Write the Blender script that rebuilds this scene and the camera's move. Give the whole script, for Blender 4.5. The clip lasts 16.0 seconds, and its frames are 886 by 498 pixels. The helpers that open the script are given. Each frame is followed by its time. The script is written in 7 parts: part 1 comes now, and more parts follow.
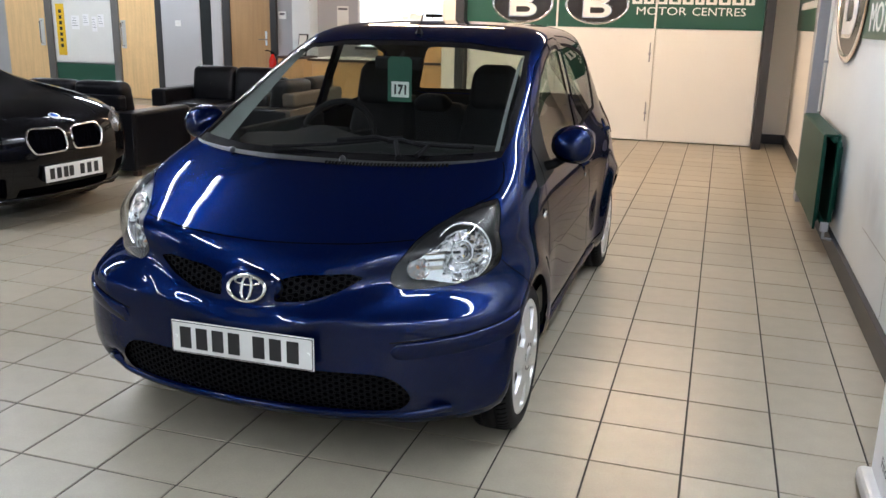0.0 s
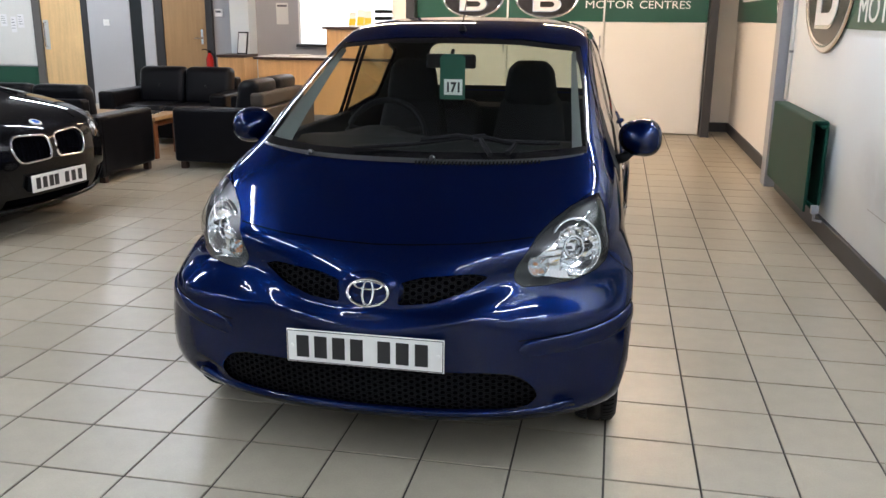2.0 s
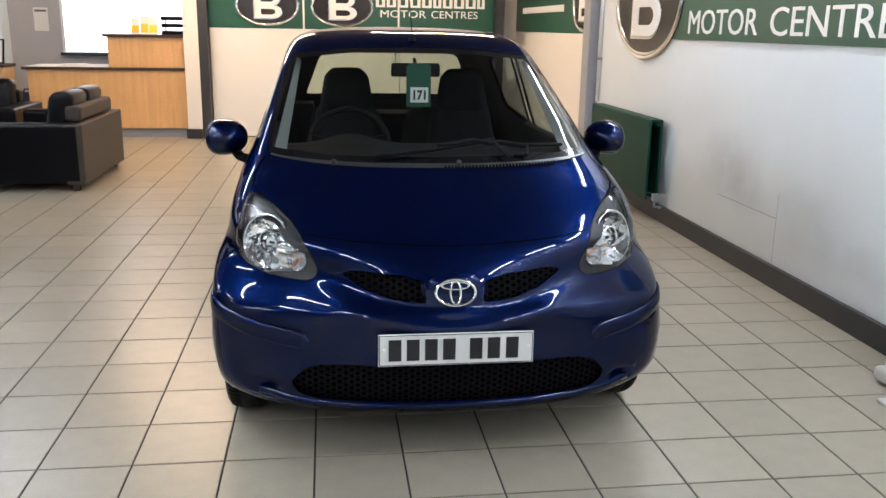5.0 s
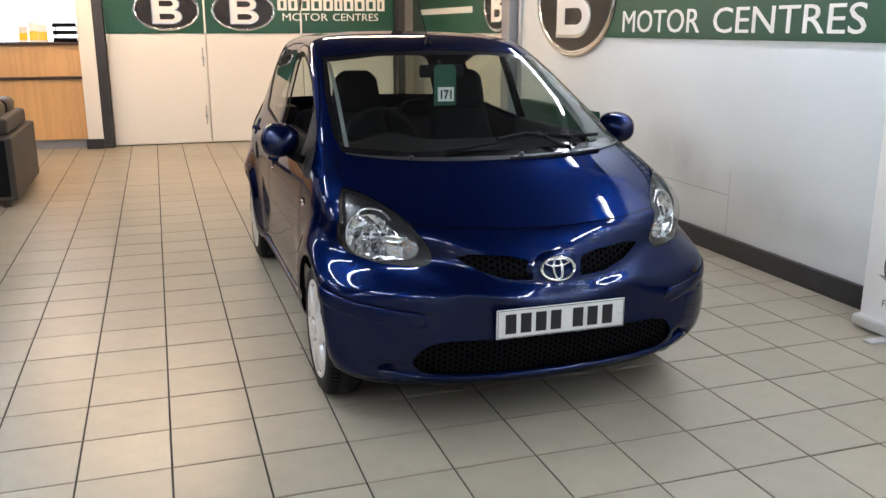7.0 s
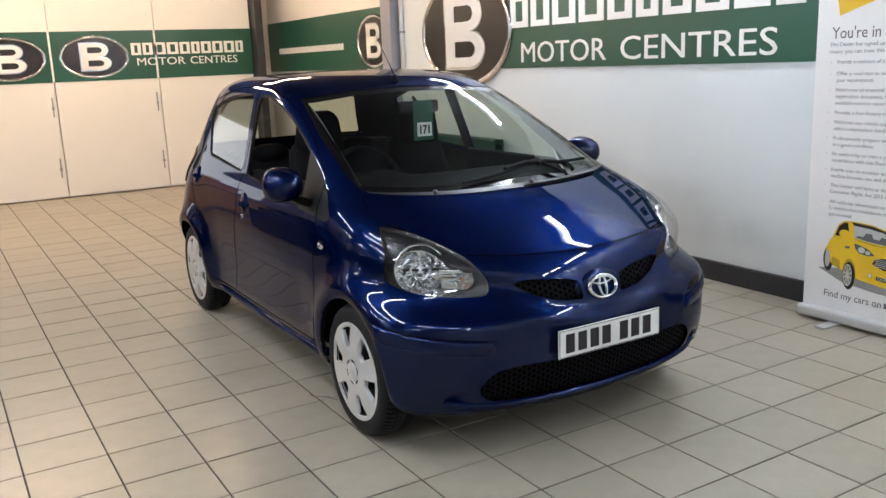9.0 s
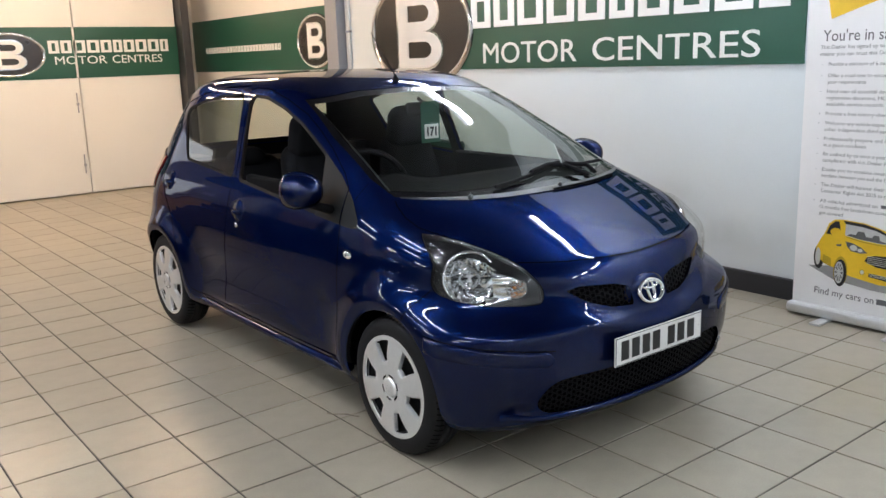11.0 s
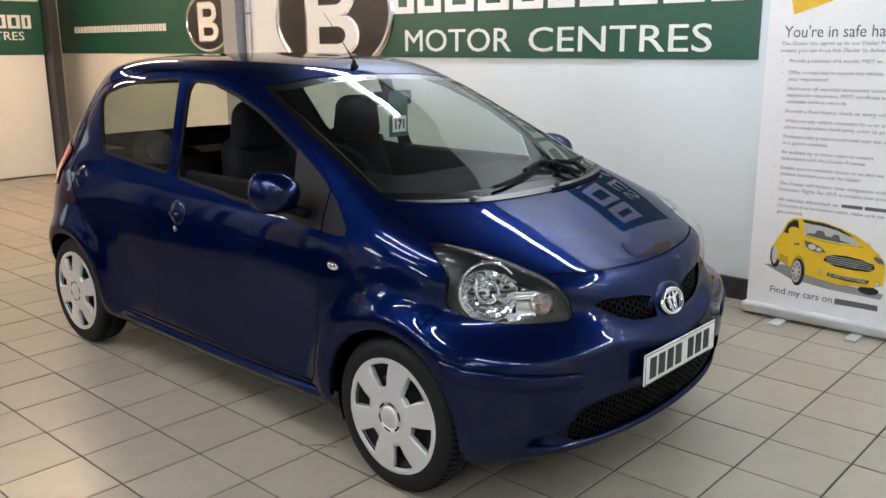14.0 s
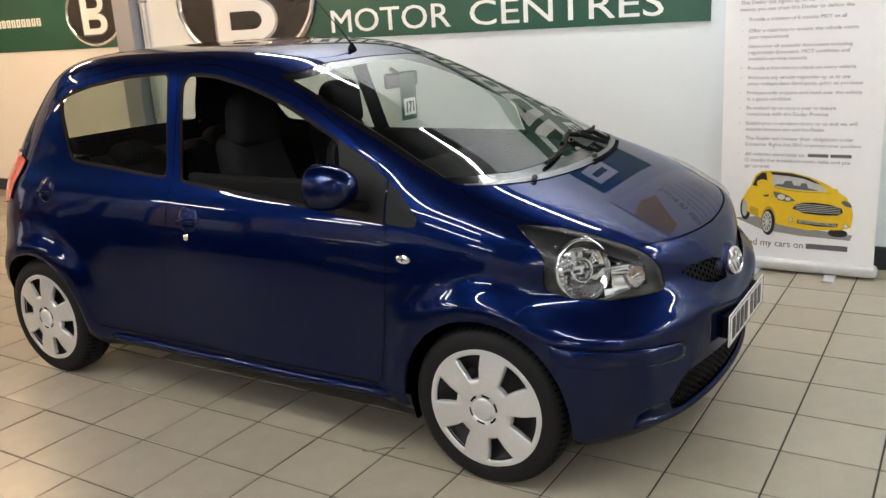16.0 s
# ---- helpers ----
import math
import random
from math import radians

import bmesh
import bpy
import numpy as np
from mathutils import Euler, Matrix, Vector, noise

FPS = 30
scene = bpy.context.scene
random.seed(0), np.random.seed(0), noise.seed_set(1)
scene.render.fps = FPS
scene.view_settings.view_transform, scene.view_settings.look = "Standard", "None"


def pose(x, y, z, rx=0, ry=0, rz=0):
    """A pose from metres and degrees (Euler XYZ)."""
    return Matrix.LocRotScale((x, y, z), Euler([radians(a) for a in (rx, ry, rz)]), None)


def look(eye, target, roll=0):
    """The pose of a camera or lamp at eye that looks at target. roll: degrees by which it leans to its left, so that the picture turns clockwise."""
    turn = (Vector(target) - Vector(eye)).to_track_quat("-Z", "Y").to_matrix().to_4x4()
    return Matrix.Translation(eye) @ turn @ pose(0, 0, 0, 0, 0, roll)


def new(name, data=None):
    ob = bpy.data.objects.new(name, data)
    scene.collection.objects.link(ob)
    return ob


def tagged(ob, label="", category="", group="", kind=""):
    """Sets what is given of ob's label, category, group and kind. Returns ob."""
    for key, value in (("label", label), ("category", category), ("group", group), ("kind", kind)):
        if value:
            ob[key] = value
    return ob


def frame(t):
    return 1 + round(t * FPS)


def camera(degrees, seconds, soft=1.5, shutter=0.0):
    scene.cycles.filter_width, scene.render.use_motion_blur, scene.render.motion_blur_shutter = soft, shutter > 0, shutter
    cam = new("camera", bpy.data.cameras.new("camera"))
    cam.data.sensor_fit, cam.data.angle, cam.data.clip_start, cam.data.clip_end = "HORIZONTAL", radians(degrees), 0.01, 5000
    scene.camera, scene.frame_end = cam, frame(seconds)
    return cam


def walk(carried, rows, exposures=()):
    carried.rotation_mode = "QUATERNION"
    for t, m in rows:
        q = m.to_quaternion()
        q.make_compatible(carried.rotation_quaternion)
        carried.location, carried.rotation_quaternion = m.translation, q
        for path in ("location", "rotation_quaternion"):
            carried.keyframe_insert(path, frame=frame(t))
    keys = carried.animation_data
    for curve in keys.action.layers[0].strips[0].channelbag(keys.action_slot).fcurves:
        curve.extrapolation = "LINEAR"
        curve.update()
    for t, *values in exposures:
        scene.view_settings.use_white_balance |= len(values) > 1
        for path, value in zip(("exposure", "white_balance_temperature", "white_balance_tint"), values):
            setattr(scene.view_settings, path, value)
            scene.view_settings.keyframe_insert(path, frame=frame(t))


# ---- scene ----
cam = camera(54.7, 16.0)
PATH = [
    (0, (-0.004, 0.025, 1.479), (-0.582, 1.869, 0.962), 1.2),
    (0.5, (-0.168, -0.063, 1.48), (-0.637, 1.81, 0.957), 1.2),
    (1, (-0.315, -0.183, 1.482), (-0.735, 1.697, 0.944), 1.3),
    (1.5, (-0.462, -0.193, 1.471), (-0.873, 1.689, 0.932), 1.3),
    (2, (-0.665, -0.144, 1.48), (-1.036, 1.75, 0.955), 0.5),
    (2.5, (-0.822, -0.164, 1.475), (-1.091, 1.75, 0.962), 0.7),
    (3, (-1.028, -0.281, 1.479), (-1.111, 1.647, 0.953), 0.4),
    (3.5, (-1.221, -0.375, 1.484), (-1.221, 1.546, 0.928), 0.5),
    (4, (-1.39, -0.346, 1.458), (-1.32, 1.578, 0.917), 1.4),
    (4.5, (-1.597, -0.292, 1.475), (-1.419, 1.635, 0.967), 1.2),
    (5, (-1.808, -0.326, 1.479), (-1.547, 1.592, 0.978), 1.0),
    (5.2, (-1.918, -0.367, 1.48), (-1.614, 1.545, 0.978), 0.9),
    (7.3, (-2.901, -0.414, 1.492), (-2.21, 1.393, 0.986), -0.1),
    (7.5, (-2.999, -0.41, 1.501), (-2.245, 1.368, 0.98), -0.1),
    (8, (-3.202, -0.375, 1.504), (-2.381, 1.379, 1.006), -0.1),
    (8.5, (-3.374, -0.195, 1.506), (-2.495, 1.543, 1.053), -1.8),
    (9, (-3.581, -0.098, 1.512), (-2.58, 1.579, 1.081), -2.3),
    (9.2, (-3.677, -0.054, 1.513), (-2.603, 1.576, 1.078), -2.4),
    (11.3, (-3.982, 0.364, 1.522), (-2.774, 1.896, 1.078), -2.2),
    (11.5, (-4.007, 0.364, 1.531), (-2.792, 1.886, 1.078), -2.5),
    (12, (-4.052, 0.384, 1.532), (-2.811, 1.881, 1.066), -2.2),
    (12.5, (-4.08, 0.426, 1.518), (-2.803, 1.892, 1.049), -0.9),
    (13, (-4.06, 0.595, 1.508), (-2.736, 2.023, 1.053), -0.3),
    (13.5, (-4.024, 0.796, 1.51), (-2.648, 2.177, 1.065), 0.1),
    (14, (-4.083, 0.997, 1.507), (-2.646, 2.309, 1.045), -0.3),
    (14.5, (-4.173, 1.191, 1.52), (-2.684, 2.433, 1.03), -1.1),
    (15, (-4.235, 1.388, 1.501), (-2.745, 2.625, 1.0), -2.4),
    (15.5, (-4.298, 1.566, 1.515), (-2.758, 2.733, 0.997), -3.4),
    (16, (-4.44, 1.668, 1.522), (-2.807, 2.699, 1.003), -3.4),
]
walk(cam, [(t, look(eye, target, roll)) for t, eye, target, roll in PATH],
     [(0, 0.03, 6080, 10), (3.5, 0.03, 6080, 10), (7.5, -0.12, 6150, 10), (9, -0.14, 6150, 10), (13, -0.10, 6200, 10), (14.5, -0.05, 6500, 10), (15.5, 0.0, 6900, 10), (16, 0.0, 6900, 10)])
# ---- light and world ----
world = bpy.data.worlds.new("world")
scene.world = world
world.use_nodes = True
world.node_tree.nodes["Background"].inputs[0].default_value = (0.8, 0.85, 1.0, 1)
world.node_tree.nodes["Background"].inputs[1].default_value = 0.05
scene.view_settings.exposure = 0.0
TUBE, WARM, DAY = 114.0, 225.0, 2.7          # strengths of cool tubes, warm lamps, window


# ---- materials ----
def material(name, base, rough=0.5, metal=0.0, vary=0.12, grain=40.0, bump=0.0, blotch=3.0, coat=0.0, spec=0.5):
    """A surface with blotches and grain in its colour and a fine relief."""
    m = bpy.data.materials.new(name)
    m.use_nodes = True
    nt = m.node_tree
    b = nt.nodes["Principled BSDF"]
    b.inputs["Roughness"].default_value = rough
    b.inputs["Metallic"].default_value = metal
    b.inputs["Coat Weight"].default_value = coat
    b.inputs["Coat Roughness"].default_value = 0.03
    b.inputs["Specular IOR Level"].default_value = spec
    b.inputs["Base Color"].default_value = (*base, 1)
    if vary > 0 or bump > 0:
        co = nt.nodes.new("ShaderNodeTexCoord")
        n1, n2 = nt.nodes.new("ShaderNodeTexNoise"), nt.nodes.new("ShaderNodeTexNoise")
        n1.inputs["Scale"].default_value, n2.inputs["Scale"].default_value = blotch, grain
        n1.inputs["Detail"].default_value, n2.inputs["Detail"].default_value = 4, 5
        for n in (n1, n2):
            nt.links.new(co.outputs["Object"], n.inputs["Vector"])
        mix = nt.nodes.new("ShaderNodeMath")
        mix.operation = "ADD"
        nt.links.new(n1.outputs["Fac"], mix.inputs[0])
        nt.links.new(n2.outputs["Fac"], mix.inputs[1])
        ramp = nt.nodes.new("ShaderNodeMapRange")
        ramp.inputs["From Min"].default_value, ramp.inputs["From Max"].default_value = 0.6, 1.4
        ramp.inputs["To Min"].default_value, ramp.inputs["To Max"].default_value = 1 - vary, 1 + vary
        nt.links.new(mix.outputs[0], ramp.inputs["Value"])
        mul = nt.nodes.new("ShaderNodeVectorMath")
        mul.operation = "SCALE"
        mul.inputs[0].default_value = base
        nt.links.new(ramp.outputs[0], mul.inputs["Scale"])
        nt.links.new(mul.outputs[0], b.inputs["Base Color"])
        if bump > 0:
            bp = nt.nodes.new("ShaderNodeBump")
            bp.inputs["Strength"].default_value, bp.inputs["Distance"].default_value = bump, 0.002
            nt.links.new(n2.outputs["Fac"], bp.inputs["Height"])
            nt.links.new(bp.outputs[0], b.inputs["Normal"])
    return m


def stain(m, spots):
    """Soft grimy marks on a wall that faces x: (y, z, half width, half height, depth of tone) each."""
    nt = m.node_tree
    b = nt.nodes["Principled BSDF"]
    co, nz = nt.nodes.new("ShaderNodeTexCoord"), nt.nodes.new("ShaderNodeTexNoise")
    nz.inputs["Scale"].default_value, nz.inputs["Detail"].default_value = 5.0, 5
    nt.links.new(co.outputs["Object"], nz.inputs["Vector"])
    for y, z, ry, rz, depth in spots:
        sub, sca, ln, rng, amt, inv, mul = (nt.nodes.new("ShaderNode" + k) for k in ("VectorMath", "VectorMath", "VectorMath", "MapRange", "Math", "Math", "VectorMath"))
        sub.operation, sca.operation, ln.operation, amt.operation, inv.operation, mul.operation = "SUBTRACT", "MULTIPLY", "LENGTH", "MULTIPLY", "SUBTRACT", "SCALE"
        sub.inputs[1].default_value, sca.inputs[1].default_value = (0, y, z), (0, 1 / ry, 1 / rz)
        rng.interpolation_type = "SMOOTHSTEP"
        rng.inputs["From Min"].default_value, rng.inputs["From Max"].default_value = 1.2, 0.1
        rng.inputs["To Min"].default_value, rng.inputs["To Max"].default_value = 0.0, depth * 2
        inv.inputs[0].default_value = 1.0
        nt.links.new(co.outputs["Object"], sub.inputs[0])
        nt.links.new(sub.outputs[0], sca.inputs[0])
        nt.links.new(sca.outputs[0], ln.inputs[0])
        nt.links.new(ln.outputs["Value"], rng.inputs["Value"])
        nt.links.new(rng.outputs[0], amt.inputs[0])
        nt.links.new(nz.outputs["Fac"], amt.inputs[1])
        nt.links.new(amt.outputs[0], inv.inputs[1])
        src = b.inputs["Base Color"].links[0].from_socket
        nt.links.new(src, mul.inputs[0])
        nt.links.new(inv.outputs[0], mul.inputs["Scale"])
        nt.links.new(mul.outputs[0], b.inputs["Base Color"])


def glowing(name, colour, strength):
    m = bpy.data.materials.new(name)
    m.use_nodes = True
    b = m.node_tree.nodes["Principled BSDF"]
    b.inputs["Base Color"].default_value = (0.8, 0.8, 0.8, 1)
    b.inputs["Emission Color"].default_value = (*colour, 1)
    b.inputs["Emission Strength"].default_value = strength
    return m


def gloss_share(nt, head_on, rise=5.0):
    """Share of light mirrored by a clear skin: small head-on, full at grazing angles."""
    lw, pw, rng = nt.nodes.new("ShaderNodeLayerWeight"), nt.nodes.new("ShaderNodeMath"), nt.nodes.new("ShaderNodeMapRange")
    lw.inputs["Blend"].default_value = 0.5
    pw.operation = "POWER"
    pw.inputs[1].default_value = rise
    rng.inputs["To Min"].default_value, rng.inputs["To Max"].default_value = head_on, 1.0
    nt.links.new(lw.outputs["Facing"], pw.inputs[0])
    nt.links.new(pw.outputs[0], rng.inputs["Value"])
    return rng.outputs[0]


def glass(name, tint, rough=0.0):
    """Thin glass: mostly clear with a gloss that grows at grazing angles."""
    m = bpy.data.materials.new(name)
    m.use_nodes = True
    nt = m.node_tree
    nt.nodes.clear()
    out = nt.nodes.new("ShaderNodeOutputMaterial")
    clear, gloss = nt.nodes.new("ShaderNodeBsdfTransparent"), nt.nodes.new("ShaderNodeBsdfGlossy")
    clear.inputs["Color"].default_value = (*tint, 1)
    gloss.inputs["Roughness"].default_value = rough
    mix = nt.nodes.new("ShaderNodeMixShader")
    nt.links.new(gloss_share(nt, 0.05), mix.inputs[0])
    nt.links.new(clear.outputs[0], mix.inputs[1])
    nt.links.new(gloss.outputs[0], mix.inputs[2])
    nt.links.new(mix.outputs[0], out.inputs[0])
    return m


def car_paint(name, deep, flake):
    """Deep base with metal flakes under a clear coat."""
    m = bpy.data.materials.new(name)
    m.use_nodes = True
    nt = m.node_tree
    nt.nodes.clear()
    out = nt.nodes.new("ShaderNodeOutputMaterial")
    dif, flk, coat = (nt.nodes.new(k) for k in ("ShaderNodeBsdfDiffuse", "ShaderNodeBsdfGlossy", "ShaderNodeBsdfGlossy"))
    dif.inputs["Color"].default_value = (*deep, 1)
    flk.inputs["Roughness"].default_value = 0.30
    coat.inputs["Roughness"].default_value = 0.012
    co, nz, rng, tint = (nt.nodes.new(k) for k in ("ShaderNodeTexCoord", "ShaderNodeTexNoise", "ShaderNodeMapRange", "ShaderNodeVectorMath"))
    nz.inputs["Scale"].default_value, nz.inputs["Detail"].default_value = 260.0, 3
    rng.inputs["From Min"].default_value, rng.inputs["From Max"].default_value = 0.3, 0.7
    rng.inputs["To Min"].default_value, rng.inputs["To Max"].default_value = 0.8, 1.2
    tint.operation = "SCALE"
    tint.inputs[0].default_value = flake
    nt.links.new(co.outputs["Object"], nz.inputs["Vector"])
    nt.links.new(nz.outputs["Fac"], rng.inputs["Value"])
    nt.links.new(rng.outputs[0], tint.inputs["Scale"])
    nt.links.new(tint.outputs[0], flk.inputs["Color"])
    a, mix = nt.nodes.new("ShaderNodeAddShader"), nt.nodes.new("ShaderNodeMixShader")
    nt.links.new(dif.outputs[0], a.inputs[0])
    nt.links.new(flk.outputs[0], a.inputs[1])
    nt.links.new(gloss_share(nt, 0.033, 6.4), mix.inputs[0])
    nt.links.new(a.outputs[0], mix.inputs[1])
    nt.links.new(coat.outputs[0], mix.inputs[2])
    nt.links.new(mix.outputs[0], out.inputs[0])
    return m


def tile_material():
    """Beige glazed tile; each tile has its own tone."""
    m = material("tile", (0.352, 0.317, 0.246), 0.3, vary=0.10, grain=140, blotch=11, bump=0.18)
    nt = m.node_tree
    info, ran = nt.nodes.new("ShaderNodeObjectInfo"), nt.nodes.new("ShaderNodeNewGeometry")
    add = nt.nodes.new("ShaderNodeMath")
    add.operation = "ADD"
    nt.links.new(info.outputs["Random"], add.inputs[0])
    nt.links.new(ran.outputs["Random Per Island"], add.inputs[1])
    fr = nt.nodes.new("ShaderNodeMath")
    fr.operation = "FRACT"
    nt.links.new(add.outputs[0], fr.inputs[0])
    rng = nt.nodes.new("ShaderNodeMapRange")
    rng.inputs["To Min"].default_value, rng.inputs["To Max"].default_value = 0.93, 1.07
    nt.links.new(fr.outputs[0], rng.inputs["Value"])
    b = nt.nodes["Principled BSDF"]
    src = b.inputs["Base Color"].links[0].from_socket
    mul = nt.nodes.new("ShaderNodeVectorMath")
    mul.operation = "SCALE"
    nt.links.new(src, mul.inputs[0])
    nt.links.new(rng.outputs[0], mul.inputs["Scale"])
    nt.links.new(mul.outputs[0], b.inputs["Base Color"])
    return m


def wood_material(name, base, scale=1.0):
    m = material(name, base, 0.4, vary=0.1, grain=60, blotch=2)
    nt = m.node_tree
    b = nt.nodes["Principled BSDF"]
    co, mp, nz = nt.nodes.new("ShaderNodeTexCoord"), nt.nodes.new("ShaderNodeMapping"), nt.nodes.new("ShaderNodeTexNoise")
    mp.inputs["Scale"].default_value = (14 * scale, 14 * scale, 0.8 * scale)
    nz.inputs["Scale"].default_value, nz.inputs["Detail"].default_value = 1.6, 6
    nt.links.new(co.outputs["Object"], mp.inputs[0])
    nt.links.new(mp.outputs[0], nz.inputs["Vector"])
    rng = nt.nodes.new("ShaderNodeMapRange")
    rng.inputs["From Min"].default_value, rng.inputs["From Max"].default_value = 0.3, 0.7
    rng.inputs["To Min"].default_value, rng.inputs["To Max"].default_value = 0.9, 1.08
    nt.links.new(nz.outputs["Fac"], rng.inputs["Value"])
    src = b.inputs["Base Color"].links[0].from_socket
    mul = nt.nodes.new("ShaderNodeVectorMath")
    mul.operation = "SCALE"
    nt.links.new(src, mul.inputs[0])
    nt.links.new(rng.outputs[0], mul.inputs["Scale"])
    nt.links.new(mul.outputs[0], b.inputs["Base Color"])
    return m


M_TILE = tile_material()
M_GROUT = material("grout", (0.035, 0.03, 0.026), 0.9, vary=0.25, grain=90, bump=0.3)
M_WALL = material("white_wall_paint", (0.715, 0.775, 0.805), 0.55, vary=0.055, grain=160, blotch=1.2, bump=0.12)
M_WALLDIRTY = material("scuffed_white_wall_paint", (0.715, 0.775, 0.805), 0.55, vary=0.055, grain=160, blotch=1.2, bump=0.12)
stain(M_WALLDIRTY, ((5.05, 0.62, 0.50, 0.26, 0.20), (4.75, 0.48, 0.32, 0.16, 0.12), (4.05, 0.52, 0.45, 0.16, 0.08), (3.55, 0.34, 0.80, 0.16, 0.12), (2.95, 0.62, 0.12, 0.45, 0.10), (6.2, 0.30, 0.30, 0.20, 0.10)))
# grey of the shade lines along a wall board
M_EDGESHADE = material("grey_board_edge_shade", (0.30, 0.30, 0.31), 0.9, vary=0.3, grain=60)
M_CREAM = material("cream_wall_paint", (0.79, 0.76, 0.70), 0.55, vary=0.03, grain=160, blotch=1.2, bump=0.12)
M_DOORWHITE = material("white_gloss_paint", (0.81, 0.80, 0.76), 0.4, vary=0.03, grain=90, blotch=1.5, bump=0.06)
M_GREYWALL = material("grey_wall_paint", (0.42, 0.42, 0.44), 0.6, vary=0.04, grain=140, blotch=1.5, bump=0.1)
M_PANELGREY = material("pale_grey_panel_paint", (0.46, 0.47, 0.49), 0.55, vary=0.03, grain=140, blotch=1.5, bump=0.1)
M_POSTGREY = material("dark_grey_screen_paint", (0.12, 0.115, 0.11), 0.45, vary=0.06, grain=60)
M_CEIL = material("dark_ceiling_paint", (0.078, 0.078, 0.085), 0.8, vary=0.05, grain=60, blotch=1.0, bump=0.1)
M_SKIRT = material("dark_skirting_paint", (0.022, 0.024, 0.030), 0.5, vary=0.15, grain=80)
M_DARKPOST = material("black_painted_steel", (0.03, 0.03, 0.033), 0.4, vary=0.15, grain=60)
M_COLUMN = material("grey_painted_steel", (0.30, 0.31, 0.34), 0.4, vary=0.06, grain=60)
M_SIGN = material("green_sign_board", (0.012, 0.075, 0.045), 0.32, vary=0.06, grain=70)
M_LETTER = material("white_letter_vinyl", (0.82, 0.82, 0.80), 0.4, vary=0.02)
M_CHROME = material("chrome", (0.80, 0.81, 0.83), 0.12, 1.0, vary=0.03, grain=20)
M_SILVER = material("silver_plastic", (0.66, 0.67, 0.68), 0.34, 0.5, vary=0.05, grain=30)
M_RADIATOR = material("green_radiator_enamel", (0.006, 0.044, 0.031), 0.45, vary=0.08, grain=50, spec=0.12)
M_LEATHER = material("black_leather", (0.006, 0.006, 0.0075), 0.30, vary=0.25, grain=160, bump=0.5, spec=0.12)
M_TAUPE = material("grey_brown_leather", (0.06, 0.05, 0.041), 0.55, vary=0.1, grain=160, bump=0.4, spec=0.2)
M_BEECH = wood_material("beech_veneer", (0.62, 0.37, 0.16))
M_PALEWOOD = wood_material("pale_door_veneer", (0.80, 0.55, 0.27))
M_BROWNWOOD = wood_material("brown_door_veneer", (0.36, 0.225, 0.105))
M_REDWOOD = wood_material("reddish_wood", (0.20, 0.075, 0.03))
M_DARKWOOD = material("dark_worktop", (0.05, 0.028, 0.02), 0.35, vary=0.2)
M_STEEL = material("wheel_steel", (0.026, 0.027, 0.029), 0.45, metal=0.3, vary=0.2)
M_BADGEBLUE = material("badge_blue", (0.03, 0.10, 0.42), 0.25, vary=0.1)
M_COVER = material("silver_wheel_paint", (0.72, 0.73, 0.74), 0.30, 0.7, vary=0.05, grain=60)
M_SCUTTLE = material("scuttle_plastic", (0.022, 0.022, 0.024), 0.33, vary=0.15, grain=120, spec=0.6)
M_PAINT = car_paint("dark_blue_car_paint", (0.0004, 0.0016, 0.0115), (0.0005, 0.0046, 0.033))
M_BLACKPAINT = car_paint("black_car_paint", (0.003, 0.003, 0.0035), (0.004, 0.004, 0.005))
M_RUBBER = material("tyre_rubber", (0.008, 0.008, 0.009), 0.65, vary=0.2, grain=120, bump=0.3, spec=0.2)
M_TRIM = material("black_plastic_trim", (0.007, 0.007, 0.008), 0.6, vary=0.15, grain=150, bump=0.2, spec=0.06)
M_SAIL = material("dark_grey_grained_plastic", (0.010, 0.011, 0.012), 0.6, vary=0.1, grain=190, bump=0.2, spec=0.15)
M_COMB = material("black_grille_plastic", (0.005, 0.005, 0.006), 0.6, vary=0.1, spec=0.08)
M_FABRIC = material("dark_seat_fabric", (0.010, 0.010, 0.011), 0.9, vary=0.25, grain=220, bump=0.5, spec=0.03)
M_DASH = material("dark_dashboard_plastic", (0.007, 0.007, 0.0075), 0.8, vary=0.1, grain=220, bump=0.3, spec=0.06)
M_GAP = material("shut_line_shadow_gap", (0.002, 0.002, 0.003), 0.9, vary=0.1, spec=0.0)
M_PLATE = material("white_number_plate", (0.78, 0.78, 0.76), 0.3, vary=0.03, grain=60)
M_BAR = material("black_print", (0.012, 0.012, 0.014), 0.4, vary=0.05)
M_GREYPRINT = material("grey_print", (0.12, 0.12, 0.13), 0.5, vary=0.05)
M_PALEPRINT = material("pale_grey_print", (0.22, 0.22, 0.23), 0.5, vary=0.05)
M_BANNER = material("white_banner_film", (0.88, 0.88, 0.89), 0.4, vary=0.02, grain=20)
M_YELLOW = material("yellow_print", (0.80, 0.52, 0.02), 0.45, vary=0.06)
M_LAMPGREY = material("grey_headlamp_inner", (0.012, 0.0125, 0.0135), 0.32, 0.2, vary=0.08)
M_REFLECT = material("lamp_reflector", (0.95, 0.96, 0.97), 0.14, 1.0, vary=0.03)
M_AMBER = material("amber_plastic", (0.70, 0.28, 0.10), 0.25, vary=0.05)
M_RED = material("red_plastic", (0.55, 0.015, 0.01), 0.2, vary=0.05, coat=0.6)
M_PAPER = material("paper", (0.78, 0.78, 0.75), 0.8, vary=0.03)
M_CARDGREEN = material("green_card", (0.008, 0.075, 0.045), 0.6, vary=0.05)
